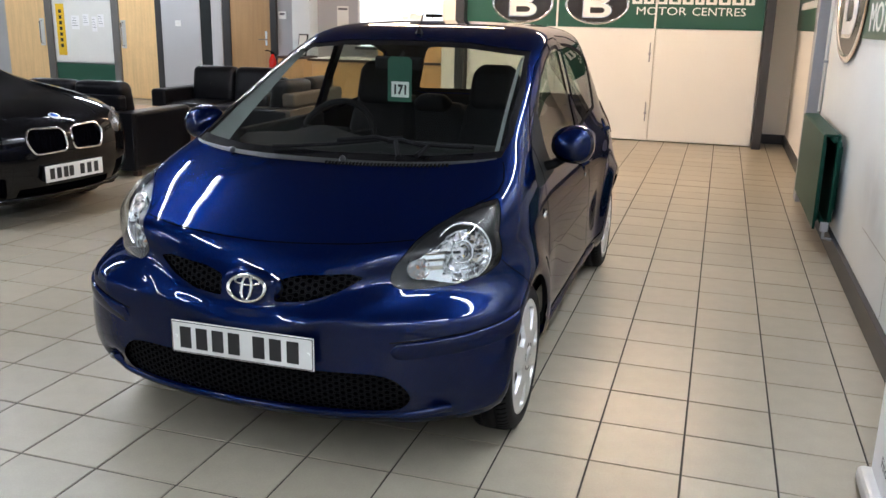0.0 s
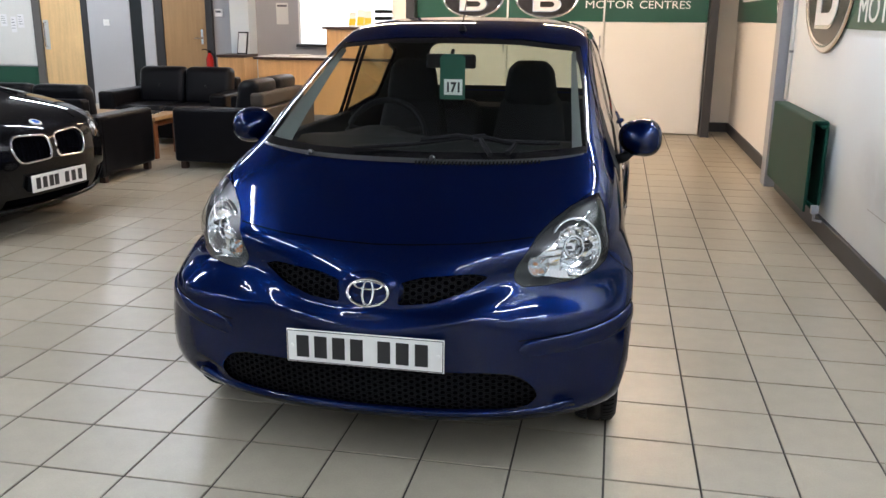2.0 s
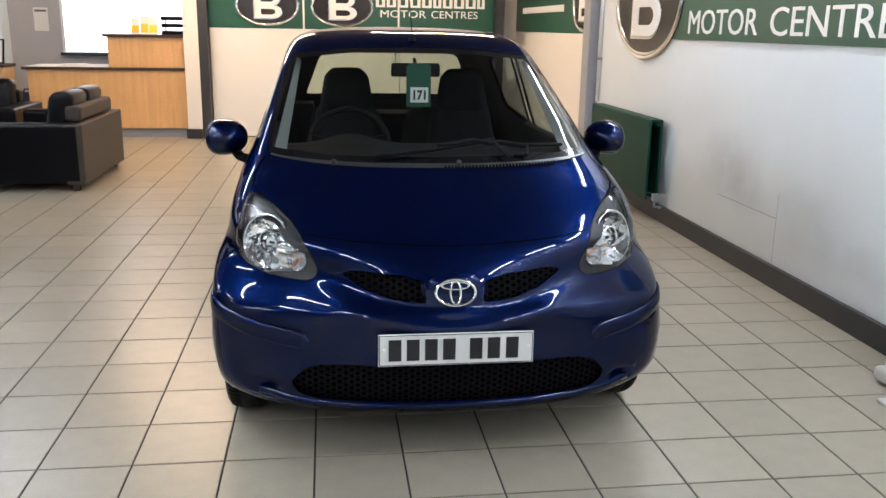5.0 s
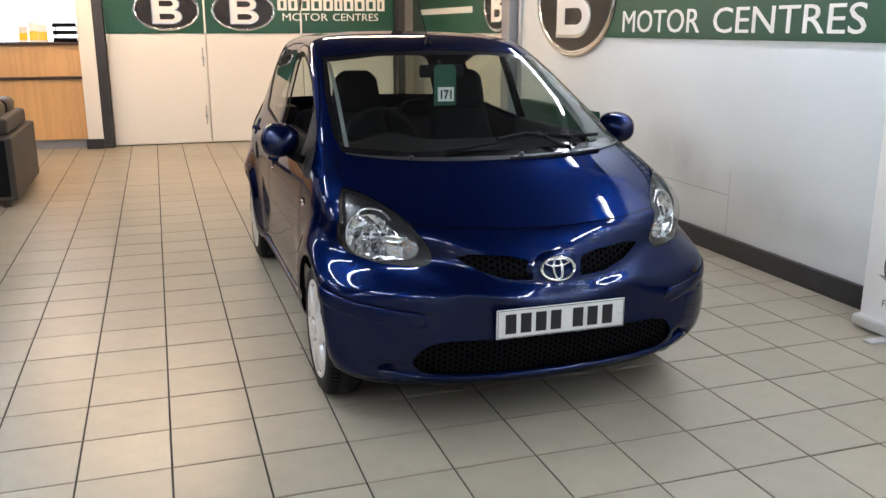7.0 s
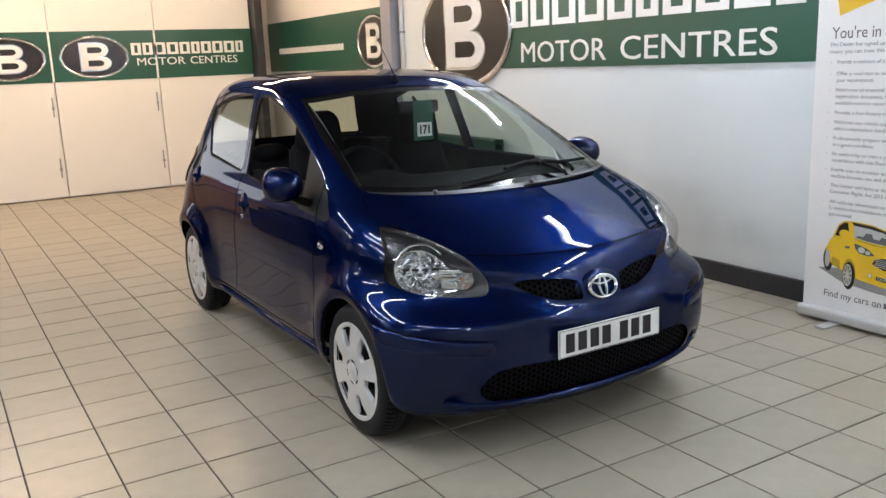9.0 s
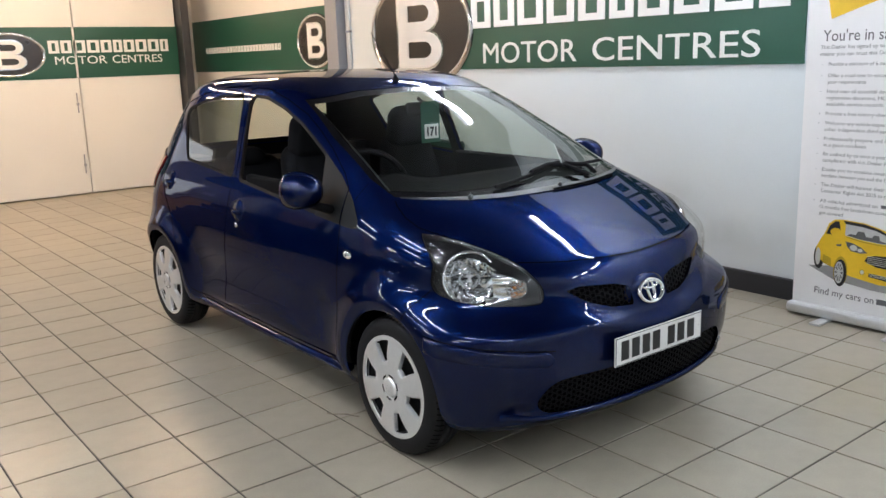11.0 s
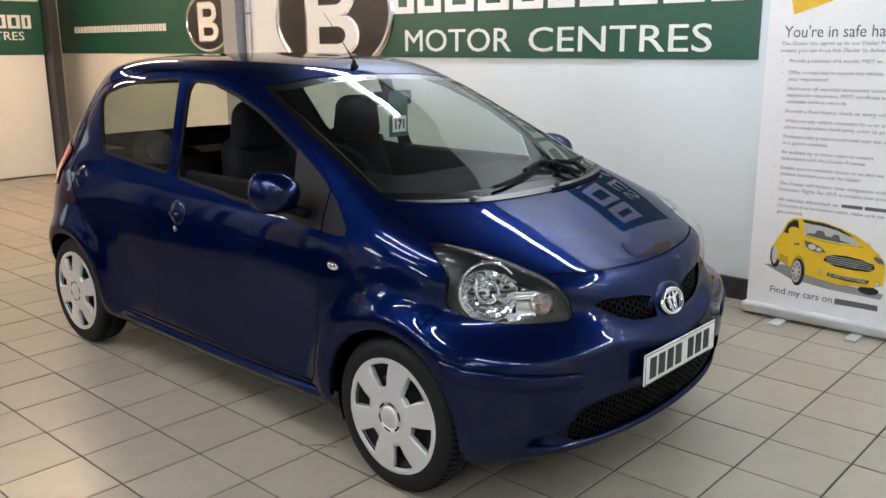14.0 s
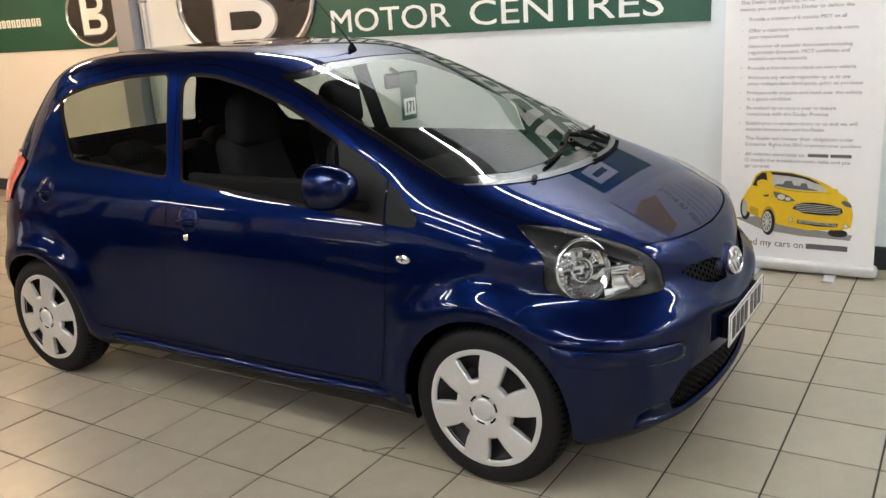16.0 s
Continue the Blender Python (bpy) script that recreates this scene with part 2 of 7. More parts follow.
M_PILLAR = material("grey_pillar_trim", (0.13, 0.14, 0.135), 0.7, vary=0.06, grain=200)
M_GLASS = glass("car_glass", (0.78, 0.84, 0.80))
M_TINT = glass("side_glass", (0.60, 0.66, 0.62))
M_LENS = glass("headlamp_lens", (0.95, 0.96, 0.96))
M_FRIT = material("black_screen_border", (0.004, 0.004, 0.005), 0.12, vary=0.05, spec=0.35)
M_DARKGLASS = material("dark_glazing", (0.01, 0.012, 0.014), 0.08, vary=0.05)


# ---- building helpers ----
def part(name, bm, mat, parent=None, label="", smooth=False, normals=None):
    """One bmesh as one mesh object, under its thing."""
    me = bpy.data.meshes.new(name)
    bm.to_mesh(me)
    bm.free()
    me.materials.append(mat)
    if smooth:
        me.polygons.foreach_set("use_smooth", [True] * len(me.polygons))
    ob = new(name, me)
    if parent is not None:
        ob.parent = parent
    if label:
        tagged(ob, label)
    return ob


def thing(name, label, category, at=(0, 0, 0), rz=0.0, group="", kind=""):
    """An empty at the base of a thing."""
    ob = new(name)
    ob.empty_display_size = 0.1
    ob.matrix_basis = pose(*at, 0, 0, rz)
    return tagged(ob, label, category, group, kind)


def box(bm, x0, x1, y0, y1, z0, z1, bevel=0.0, segs=2):
    r = bmesh.ops.create_cube(bm, size=1.0)
    vs = r["verts"]
    for v in vs:
        v.co = Vector(((x0 + x1) / 2 + v.co.x * (x1 - x0), (y0 + y1) / 2 + v.co.y * (y1 - y0), (z0 + z1) / 2 + v.co.z * (z1 - z0)))
    if bevel > 0:
        es = list({e for v in vs for e in v.link_edges})
        bmesh.ops.bevel(bm, geom=es, offset=bevel, segments=segs, affect="EDGES", profile=0.5, clamp_overlap=True)
    return bm


def boxed(name, mat, parent, dims, bevel=0.004, segs=2, label=""):
    bm = bmesh.new()
    box(bm, *dims, bevel, segs)
    return part(name, bm, mat, parent, label, smooth=False)


def slab(name, mat, dims, label, category, bevel=0.0):
    """A piece of the setting: one box."""
    ob = boxed(name, mat, None, dims, bevel)
    return tagged(ob, label, category, kind="structure")


def tube(bm, pts, radius, sides=8, closed=False, caps=True):
    """A round bar along points."""
    pts = [Vector(p) for p in pts]
    n = len(pts)
    rings = []
    up = Vector((0, 0, 1))
    for i, p in enumerate(pts):
        a = pts[(i - 1) % n] if (closed or i > 0) else p
        b = pts[(i + 1) % n] if (closed or i < n - 1) else p
        d = (b - a).normalized()
        s = d.cross(up if abs(d.z) < 0.95 else Vector((1, 0, 0))).normalized()
        u = s.cross(d)
        r = radius(i / max(1, n - 1)) if callable(radius) else radius
        rings.append([bm.verts.new(p + r * (math.cos(2 * math.pi * k / sides) * s + math.sin(2 * math.pi * k / sides) * u)) for k in range(sides)])
    for i in range(n if closed else n - 1):
        q, w = rings[i], rings[(i + 1) % n]
        for k in range(sides):
            bm.faces.new((q[k], q[(k + 1) % sides], w[(k + 1) % sides], w[k]))
    if caps and not closed:
        bm.faces.new(rings[0][::-1])
        bm.faces.new(rings[-1])
    return bm


def lathe(bm, profile, axis="x", centre=(0, 0, 0), steps=40):
    """Turn (along, radius) pairs about an axis."""
    rings = []
    c = Vector(centre)
    for a, r in profile:
        row = []
        for k in range(steps):
            t = 2 * math.pi * k / steps
            p, q = r * math.cos(t), r * math.sin(t)
            row.append(bm.verts.new(c + (Vector((a, p, q)) if axis == "x" else Vector((p, a, q)) if axis == "y" else Vector((p, q, a)))))
        rings.append(row)
    for i in range(len(rings) - 1):
        for k in range(steps):
            bm.faces.new((rings[i][k], rings[i][(k + 1) % steps], rings[i + 1][(k + 1) % steps], rings[i + 1][k]))
    bmesh.ops.recalc_face_normals(bm, faces=bm.faces)
    return bm


def plate(bm, outline, origin, u, v, depth):
    """A flat shape with thickness: outline in (u, v), standing on origin, depth along u x v."""
    o, u, v = Vector(origin), Vector(u), Vector(v)
    n = u.cross(v).normalized() * depth
    lo = [bm.verts.new(o + u * a + v * b) for a, b in outline]
    hi = [bm.verts.new(o + u * a + v * b + n) for a, b in outline]
    k = len(lo)
    bm.faces.new(hi)
    bm.faces.new(lo[::-1])
    for i in range(k):
        bm.faces.new((lo[i], lo[(i + 1) % k], hi[(i + 1) % k], hi[i]))
    return bm


def oval(rx, ry, n=48, cx=0.0, cy=0.0):
    return [(cx + rx * math.cos(2 * math.pi * i / n), cy + ry * math.sin(2 * math.pi * i / n)) for i in range(n)]


def ring_plate(bm, rx, ry, width, origin, u, v, depth, n=48):
    """A flat oval ring with thickness."""
    o, u, v = Vector(origin), Vector(u), Vector(v)
    w = u.cross(v).normalized() * depth
    loops = []
    for a, b, d in ((rx, ry, 0), (rx - width * 0.25, ry - width * 0.25, 1), (rx - width * 0.75, ry - width * 0.75, 1), (rx - width, ry - width, 0)):
        loops.append([bm.verts.new(o + u * x + v * y + w * d) for x, y in oval(a, b, n)])
    for i in range(3):
        for k in range(n):
            bm.faces.new((loops[i][k], loops[i][(k + 1) % n], loops[i + 1][(k + 1) % n], loops[i + 1][k]))
    return bm


def lettering(name, text, size, origin, u, v, mat, parent, depth=0.004, squeeze=1.0, width=None, split=False, bold=0.0):
    """Words in the built-in font as a mesh standing on a plane; width fits the line to that length."""
    cu = bpy.data.curves.new(name, "FONT")
    cu.body, cu.size, cu.extrude = text, size, depth / 2
    cu.resolution_u = 3
    cu.offset = bold
    tmp = bpy.data.objects.new(name, cu)
    scene.collection.objects.link(tmp)
    me = bpy.data.meshes.new_from_object(tmp.evaluated_get(bpy.context.evaluated_depsgraph_get()))
    bpy.data.objects.remove(tmp)
    bpy.data.curves.remove(cu)
    xs = [w.co.x for w in me.vertices]
    if width and xs:
        squeeze = width / (max(xs) - min(xs))
    x0 = min(xs) if width and xs else 0.0
    u, v = Vector(u).normalized(), Vector(v).normalized()
    n = u.cross(v)
    o = Vector(origin)
    for w in me.vertices:
        w.co = o + u * (w.co.x - x0) * squeeze + v * w.co.y + n * (w.co.z + depth / 2)
    me.materials.clear()
    me.materials.append(mat)
    me.name = name
    if not split:
        ob = new(name, me)
        ob.parent = parent
        return ob
    bm = bmesh.new()
    bm.from_mesh(me)
    bpy.data.meshes.remove(me)
    left = set(bm.faces)
    while left:
        todo, isle = [left.pop()], []
        while todo:
            f = todo.pop()
            isle.append(f)
            for v in f.verts:
                for g in v.link_faces:
                    if g in left:
                        left.remove(g)
                        todo.append(g)
        one, made = bmesh.new(), {}
        for f in isle:
            one.faces.new([made.setdefault(v, one.verts.new(v.co)) if v not in made else made[v] for v in f.verts])
        part("letter", one, mat, parent)
    bm.free()


# ---- the room ----
CEIL = 3.0
WX = 0.832                                   # face of the signed wall
BY = 11.50                                  # face of the white doors
slab("wall_east", M_WALLDIRTY, (WX, WX + 0.2, -5.0, 7.97, 0, CEIL), "white painted showroom wall with faint scuffs", "wall")
slab("wall_east_far", M_CREAM, (0.865, 1.07, 8.24, 11.97, 0, CEIL), "cream painted wall beyond the column", "wall")
slab("wall_north_return", M_CREAM, (0.55, 1.07, 11.97, 12.17, 0, CEIL), "short cream wall beside the white doors", "wall")
slab("wall_north", M_GREYWALL, (-13.2, -3.37, 13.22, 13.42, 0, CEIL), "grey painted rear wall behind the reception", "wall")
slab("wall_north_doors", M_CREAM, (-3.35, 0.46, 11.57, 11.75, 0, CEIL), "cream wall holding the white double doors", "wall")
# unseen west and south walls, added to close the room
slab("wall_west", M_WALL, (-13.2, -13.0, -5.0, 13.22, 0, CEIL), "plain white wall added out of view to close the room", "wall")
slab("wall_south", M_WALL, (-13.0, 1.04, -5.2, -5.0, 0, CEIL), "plain white wall added out of view to close the room", "wall")
slab("wall_pier", M_CREAM, (-3.635, -3.45, 11.35, 13.22, 0, CEIL), "cream pier beside the reception counter", "wall")
slab("ceiling", M_CEIL, (-13.2, 1.07, -5.2, 13.42, CEIL, CEIL + 0.15), "dark painted showroom ceiling", "ceiling")
slab("floor_screed", M_GROUT, (-13.2, 1.1, -5.2, 13.42, -0.12, -0.004), "dark grout bed under the tiles", "floor")
slab("baseboard_east", M_SKIRT, (WX - 0.032, WX, -5.0, 7.91, 0, 0.130), "dark grey painted skirting board", "baseboard", 0.004)
slab("baseboard_east_far", M_SKIRT, (0.843, 0.865, 8.24, 11.97, 0, 0.125), "dark grey painted skirting board", "baseboard", 0.004)
slab("baseboard_return", M_SKIRT, (0.55, 0.843, 11.948, 11.97, 0, 0.125), "dark grey painted skirting board", "baseboard", 0.004)
slab("baseboard_pier", M_SKIRT, (-3.655, -3.45, 11.32, 11.348, 0, 0.125), "dark grey painted skirting block", "baseboard", 0.004)
slab("column_east", M_COLUMN, (0.722, 0.922, 7.99, 8.21, 0, CEIL), "grey painted steel column against the wall", "column", 0.006)
slab("post_north_east", M_DARKPOST, (0.445, 0.55, 11.31, 11.59, 0, CEIL), "black painted post beside the white doors", "post", 0.004)
slab("post_north_west", M_DARKPOST, (-3.45, -3.33, 11.35, 11.59, 0, CEIL), "black painted post beside the white doors", "post", 0.004)
slab("wall_pilaster", M_WALL, (-6.68, -6.37, 12.92, 13.22, 0, CEIL), "white pilaster on the grey rear wall", "wall")


def double_doors():
    xs = (-3.323, -2.10, -0.84, 0.435)
    for i in range(3):
        d = tagged(boxed("door_%d" % (i + 1), M_DOORWHITE, None, (xs[i] + 0.006, xs[i + 1] - 0.006, BY, BY + 0.05, 0.015, 3.0), 0.004),
                   "tall white painted door leaf with small bolts", "door", "white doors", "structure")
        if i < 2:
            for z in (1.13, 0.38):
                bm = bmesh.new()
                box(bm, xs[i + 1] - 0.06, xs[i + 1] - 0.045, BY - 0.018, BY, z - 0.12, z + 0.12, 0.004)
                box(bm, xs[i + 1] - 0.068, xs[i + 1] - 0.037, BY - 0.022, BY, z - 0.03, z + 0.0, 0.003)
                part("bolt", bm, M_COLUMN, d, "slim steel bolt")


double_doors()


def monogram(name, parent, cx, cz, rx, rz, face, side):
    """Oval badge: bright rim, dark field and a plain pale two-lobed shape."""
    if side == "x":
        u, v, n = (0, -1, 0), (0, 0, 1), Vector((-1, 0, 0))
        o = Vector((face, cx, cz))
    else:
        u, v, n = (1, 0, 0), (0, 0, 1), Vector((0, -1, 0))
        o = Vector((cx, face, cz))
    bm = bmesh.new()
    plate(bm, oval(rx, rz), o, u, v, 0.008)
    badge = part(name, bm, M_BADGE, parent, "dark oval badge with a bright rim")
    bm = bmesh.new()
    ring_plate(bm, rx, rz, rx * 0.08, o + n * 0.008, u, v, 0.01)
    part("rim", bm, M_CHROME, badge, smooth=True)
    h, w = rz * 0.62, rx * 0.40
    for k, (grow, m, d) in enumerate(((0.05, M_CHROME, 0.004), (0.0, M_LETTER, 0.008))):
        bm = bmesh.new()
        g = grow * rz
        put = lambda pts: bm.faces.new([bm.verts.new(o + n * 0.008 + Vector(u) * a + Vector(v) * b) for a, b in pts])
        turn = [math.pi / 2 - math.pi * i / 14 for i in range(15)]
        right = [-h - g, -h * 0.725, -h * 0.275, 0, h * 0.275, h * 0.725, h + g]
        put([(-w - g, h + g), (-w - g, -h - g)] + [(-w * 0.5, z) for z in right])
        for lobe, ww in ((1, w * 0.95), (-1, w * 1.1)):
            zc, r = lobe * h * 0.5, h * 0.5
            keep = lambda z: max(0.0, z) if lobe > 0 else min(0.0, z)
            arc = [(-w * 0.5, keep(zc + r + g))] + [(ww * 0.25 + (ww * 0.75 + g) * math.cos(a), keep(zc + (r + g) * math.sin(a))) for a in turn] + [(-w * 0.5, keep(zc - r - g))]
            inn = [(-w * 0.5, zc + r * 0.45)] + [(ww * 0.25 + ww * 0.33 * math.cos(a), zc + r * 0.45 * math.sin(a)) for a in turn] + [(-w * 0.5, zc - r * 0.45)]
            for i in range(len(arc) - 1):
                put([arc[i], inn[i], inn[i + 1], arc[i + 1]])
        bmesh.ops.remove_doubles(bm, verts=bm.verts, dist=0.0005)
        top = bmesh.ops.extrude_face_region(bm, geom=list(bm.faces))["geom"]
        bmesh.ops.translate(bm, vec=n * d, verts=[q for q in top if isinstance(q, bmesh.types.BMVert)])
        bmesh.ops.recalc_face_normals(bm, faces=bm.faces)
        part("emblem_shape" if k else "emblem_outline", bm, m, badge)
    return badge


def word_blocks(name, parent, widths, height, gap, origin, u, v, mat, total):
    """A trade name as plain hollow blocks, one for each letter."""
    s = total / (sum(widths) + gap * (len(widths) - 1))
    at = 0.0
    for w in widths:
        bm = bmesh.new()
        a, e, k = at * s, (at + w) * s, min(0.27 * height, 0.36 * w * s)
        for x0, x1, z0, z1 in ((a, a + k, 0, height), (e - k, e, 0, height), (a + k, e - k, 0, k * 0.7), (a + k, e - k, height - k * 0.7, height)):
            plate(bm, [(x0, z0), (x1, z0), (x1, z1), (x0, z1)], origin, u, v, 0.006)
        bmesh.ops.remove_doubles(bm, verts=bm.verts, dist=0.0002)
        part(name, bm, mat, parent)
        at += w + gap


M_NAVY = material("navy_nylon", (0.02, 0.025, 0.05), 0.8, vary=0.15, grain=180, bump=0.3)
M_BADGE = material("dark_badge_field", (0.02, 0.016, 0.014), 0.25, vary=0.5, grain=5, blotch=2)
BROOK = (0.9, 0.9, 1.05, 1.05, 0.95, 0.8, 0.95, 1.0, 1.0, 0.75)


def signs():
    # band on the signed wall
    s = tagged(boxed("wall_sign", M_SIGN, None, (WX - 0.012, WX - 0.001, 3.04, 6.69, 1.42, 2.12), 0.0), "long dark green sign board with white lettering", "sign")
    f = WX - 0.012
    for word, y, wide in (("MOTOR", 5.86, 1.045), ("CENTRES", 4.66, 1.34)):
        lettering("sign_words", word, 0.235, (f, y, 1.465), (0, -1, 0), (0, 0, 1), M_LETTER, s, 0.004, width=wide, split=True)
    word_blocks("letter_block", s, BROOK, 0.26, 0.16, (f, 6.00, 1.75), (0, -1, 0), (0, 0, 1), M_LETTER, 2.86)
    b = thing("oval_wall_badge", "large oval badge with chrome rim on the wall sign", "badge", kind="")
    monogram("badge", b, 6.74, 1.757, 0.76, 0.515, f, "x")
    # band on the far wall
    s = tagged(boxed("wall_sign", M_SIGN, None, (0.853, 0.864, 8.245, 11.96, 1.44, 2.1), 0.0), "dark green sign board with small white writing on the far wall", "sign")
    word_blocks("letter_block", s, [0.9] * 26, 0.075, 0.35, (0.853, 11.55, 1.675), (0, -1, 0), (0, 0, 1), M_LETTER, 2.1)
    b = thing("oval_wall_badge", "oval badge with chrome rim on the far wall sign", "badge")
    monogram("badge", b, 8.64, 1.745, 0.40, 0.29, 0.853, "x")
    # band across the white doors
    s = tagged(boxed("door_sign", M_SIGN, None, (-3.323, 0.435, BY - 0.012, BY - 0.001, 1.427, 2.03), 0.0), "dark green sign board across the white doors", "sign")
    f = BY - 0.012
    word_blocks("letter_block", s, BROOK, 0.15, 0.16, (-1.155, f, 1.724), (1, 0, 0), (0, 0, 1), M_LETTER, 1.462)
    for word, x, wide in (("MOTOR", -1.094, 0.612), ("CENTRES", -0.414, 0.63)):
        lettering("sign_words", word, 0.137, (x, f, 1.594), (1, 0, 0), (0, 0, 1), M_LETTER, s, 0.004, width=wide, split=True)
    for x in (-0.853, -2.104):
        boxed("joint_strip", M_LETTER, s, (x - 0.012, x + 0.012, f - 0.006, f - 0.001, 1.427, 2.03), 0.0)
    for cx in (-2.571, -1.60):
        b = thing("oval_door_badge", "oval badge with chrome rim on the door sign", "badge", group="door badges")
        monogram("badge", b, cx, 1.718, 0.412, 0.259, f, "y")


signs()


def ceiling_lights():
    glow = glowing("cool_tube", (0.95, 0.97, 1.0), TUBE)
    warm = glowing("warm_tube", (1.0, 0.68, 0.42), WARM)
    spots = [(0.4, y, 0, 0) for y in (-3.4, -1.2, 1.0, 3.2, 5.4)] + [(-3.55, y, 0, 0) for y in (-3.2, -0.9, 1.4, 3.65)] + [(-4.35, 4.3, 0, 0)]
    # battens added without known fixtures, to brighten the left side and rear wall
    spots += [(x, y, 0, 0) for x in (-6.2, -9.0) for y in (0.6, 4.8)] + [(-10.2, 9.6, 90, 0), (-8.8, 11.9, 90, 0), (-5.0, 7.4, 90, 0)]
    # added too: warm fill for rear doors and floor, cool for the left door
    spots += [(-0.6, 8.9, 90, 1), (-2.9, 8.9, 90, 1), (-4.1, 10.4, 0, 1), (-11.2, 10.9, 90, 0)]
    for x, y, turn, hot in spots:
        t = thing("ceiling_light", "long fluorescent batten set on the ceiling, out of view" if not hot else "warm fluorescent batten added to the ceiling, out of view", "ceiling light", (x, y, CEIL), turn, "ceiling lights")
        boxed("housing", M_COLUMN, t, (-0.06, 0.06, -0.77, 0.77, -0.06, 0), 0.008)
        bm = bmesh.new()
        tube(bm, [(0, -0.75, -0.085), (0, 0.75, -0.085)], 0.022, 12)
        part("tube", bm, warm if hot else glow, t)


ceiling_lights()


def radiator():
    r = thing("radiator", "dark green enamelled double panel radiator on the wall", "radiator", (0, 0, 0))
    y0, y1, z0, z1 = 6.095, 7.61, 0.175, 0.806
    for i, x in enumerate((0.675, 0.765)):
        bm = bmesh.new()
        box(bm, x, x + 0.018, y0, y1, z0, z1, 0.007, 3)
        part("panel", bm, M_RADIATOR, r)
        for k in range(28):
            y = y0 + 0.05 + k * (y1 - y0 - 0.1) / 27
            boxed("fin", M_RADIATOR, r, (x + 0.018, x + 0.03, y - 0.012, y + 0.012, z0 + 0.05, z1 - 0.05), 0.0)
    bm = bmesh.new()
    for z in (z0 + 0.03, z1 - 0.03):
        tube(bm, [(0.745, y0 - 0.03, z), (0.745, y1 + 0.01, z)], 0.017, 10)
    part("header_pipe", bm, M_RADIATOR, r, smooth=True)
    boxed("top_grille", M_RADIATOR, r, (0.685, 0.78, y0 + 0.01, y1 - 0.01, z1 - 0.012, z1 + 0.004), 0.002)
    bm = bmesh.new()
    tube(bm, [(0.745, y0 - 0.035, z0 + 0.03), (0.745, y0 - 0.035, 0.13), (0.80, y0 - 0.035, 0.12)], 0.011, 8)
    box(bm, 0.72, 0.77, y0 - 0.06, y0 - 0.02, z0 + 0.0, z0 + 0.06, 0.006)
    part("valve", bm, M_COLUMN, r)
    for y in (y0 + 0.25, y1 - 0.25):
        boxed("bracket", M_RADIATOR, r, (0.775, WX, y - 0.015, y + 0.015, z0 + 0.1, z1 - 0.1), 0.002)
    c = thing("pipe_conduit", "white vertical conduit beside the grey column", "conduit")
    bm = bmesh.new()
    tube(bm, [(0.815, 7.91, 0.8), (0.815, 7.91, CEIL - 0.01)], 0.014, 10)
    tube(bm, [(0.815, 7.95, 0.8), (0.815, 7.95, CEIL - 0.01)], 0.010, 10)
    part("pipe", bm, M_LETTER, c, smooth=True)
    for z in (1.2, 1.8, 2.4):
        boxed("clip", M_COLUMN, c, (0.80, WX, 7.885, 7.97, z, z + 0.02), 0.002)


radiator()
# painted strips stand in for the shade under a proud board's edges
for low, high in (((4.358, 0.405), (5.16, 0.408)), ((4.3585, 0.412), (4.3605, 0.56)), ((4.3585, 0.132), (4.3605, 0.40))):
    tagged(boxed("wall_board_shade", M_EDGESHADE, None, (WX - 0.0012, WX - 0.0002, low[0], high[0], low[1], high[1]), 0.0), "thin grey line put in as the shade along a wall board edge", "crack", kind="structure")


def sofa(label, at, rz, length, back_taupe):
    """Faces +y in its own axes: arms at both ends, cushions above the back."""
    s = thing("sofa", label, "sofa", at, rz, "lounge sofas")
    h = length / 2
    boxed("base", M_LEATHER, s, (-h + 0.2, h - 0.2, 0.02, 0.86, 0.072, 0.30), 0.02)
    boxed("back", M_TAUPE if back_taupe else M_LEATHER, s, (-h + 0.003, h - 0.003, -0.025, 0.14, 0.06, 0.595), 0.012, 2)
    boxed("back_ledge", M_TAUPE if back_taupe else M_LEATHER, s, (-h + 0.18, h - 0.18, 0.02, 0.16, 0.6, 0.74), 0.03, 3)
    for x in (-h, h - 0.2):
        boxed("arm", M_LEATHER, s, (x, x + 0.2, 0.0, 0.9, 0.07, 0.60), 0.035, 3)
    n = 2
    w = (length - 0.4) / n
    for i in range(n):
        x = -h + 0.2 + i * w
        boxed("seat_cushion", M_LEATHER, s, (x + 0.005, x + w - 0.005, 0.2, 0.9, 0.29, 0.45), 0.05, 3)
        bm = bmesh.new()
        box(bm, x + 0.005, x + w - 0.005, 0.12, 0.34, 0.42, 0.86, 0.075, 4)
        for v in bm.verts:
            v.co.y -= (v.co.z - 0.42) * 0.16 - 0.03
        part("back_cushion", bm, M_LEATHER, s, smooth=True)
        bm = bmesh.new()
        bmesh.ops.create_uvsphere(bm, u_segments=10, v_segments=6, radius=0.016, matrix=Matrix.Translation((x + w / 2, 0.335, 0.64)))
        part("button", bm, M_LEATHER, s, smooth=True)
    for x in (-h + 0.06, h - 0.06):
        for y in (0.07, 0.82):
            boxed("foot", M_DARKWOOD, s, (x - 0.03, x + 0.03, y - 0.03, y + 0.03, 0, 0.08), 0.004)
    return s


sofa("black leather sofa with a grey-brown back panel", (-3.985, 8.335, 0), 90, 1.52, True)
sofa("black leather sofa behind the black car", (-5.83, 6.68, 0), 0, 1.5, False)
sofa("black leather sofa with buttoned back cushions", (-5.79, 9.90, 0), 180, 1.6, False)


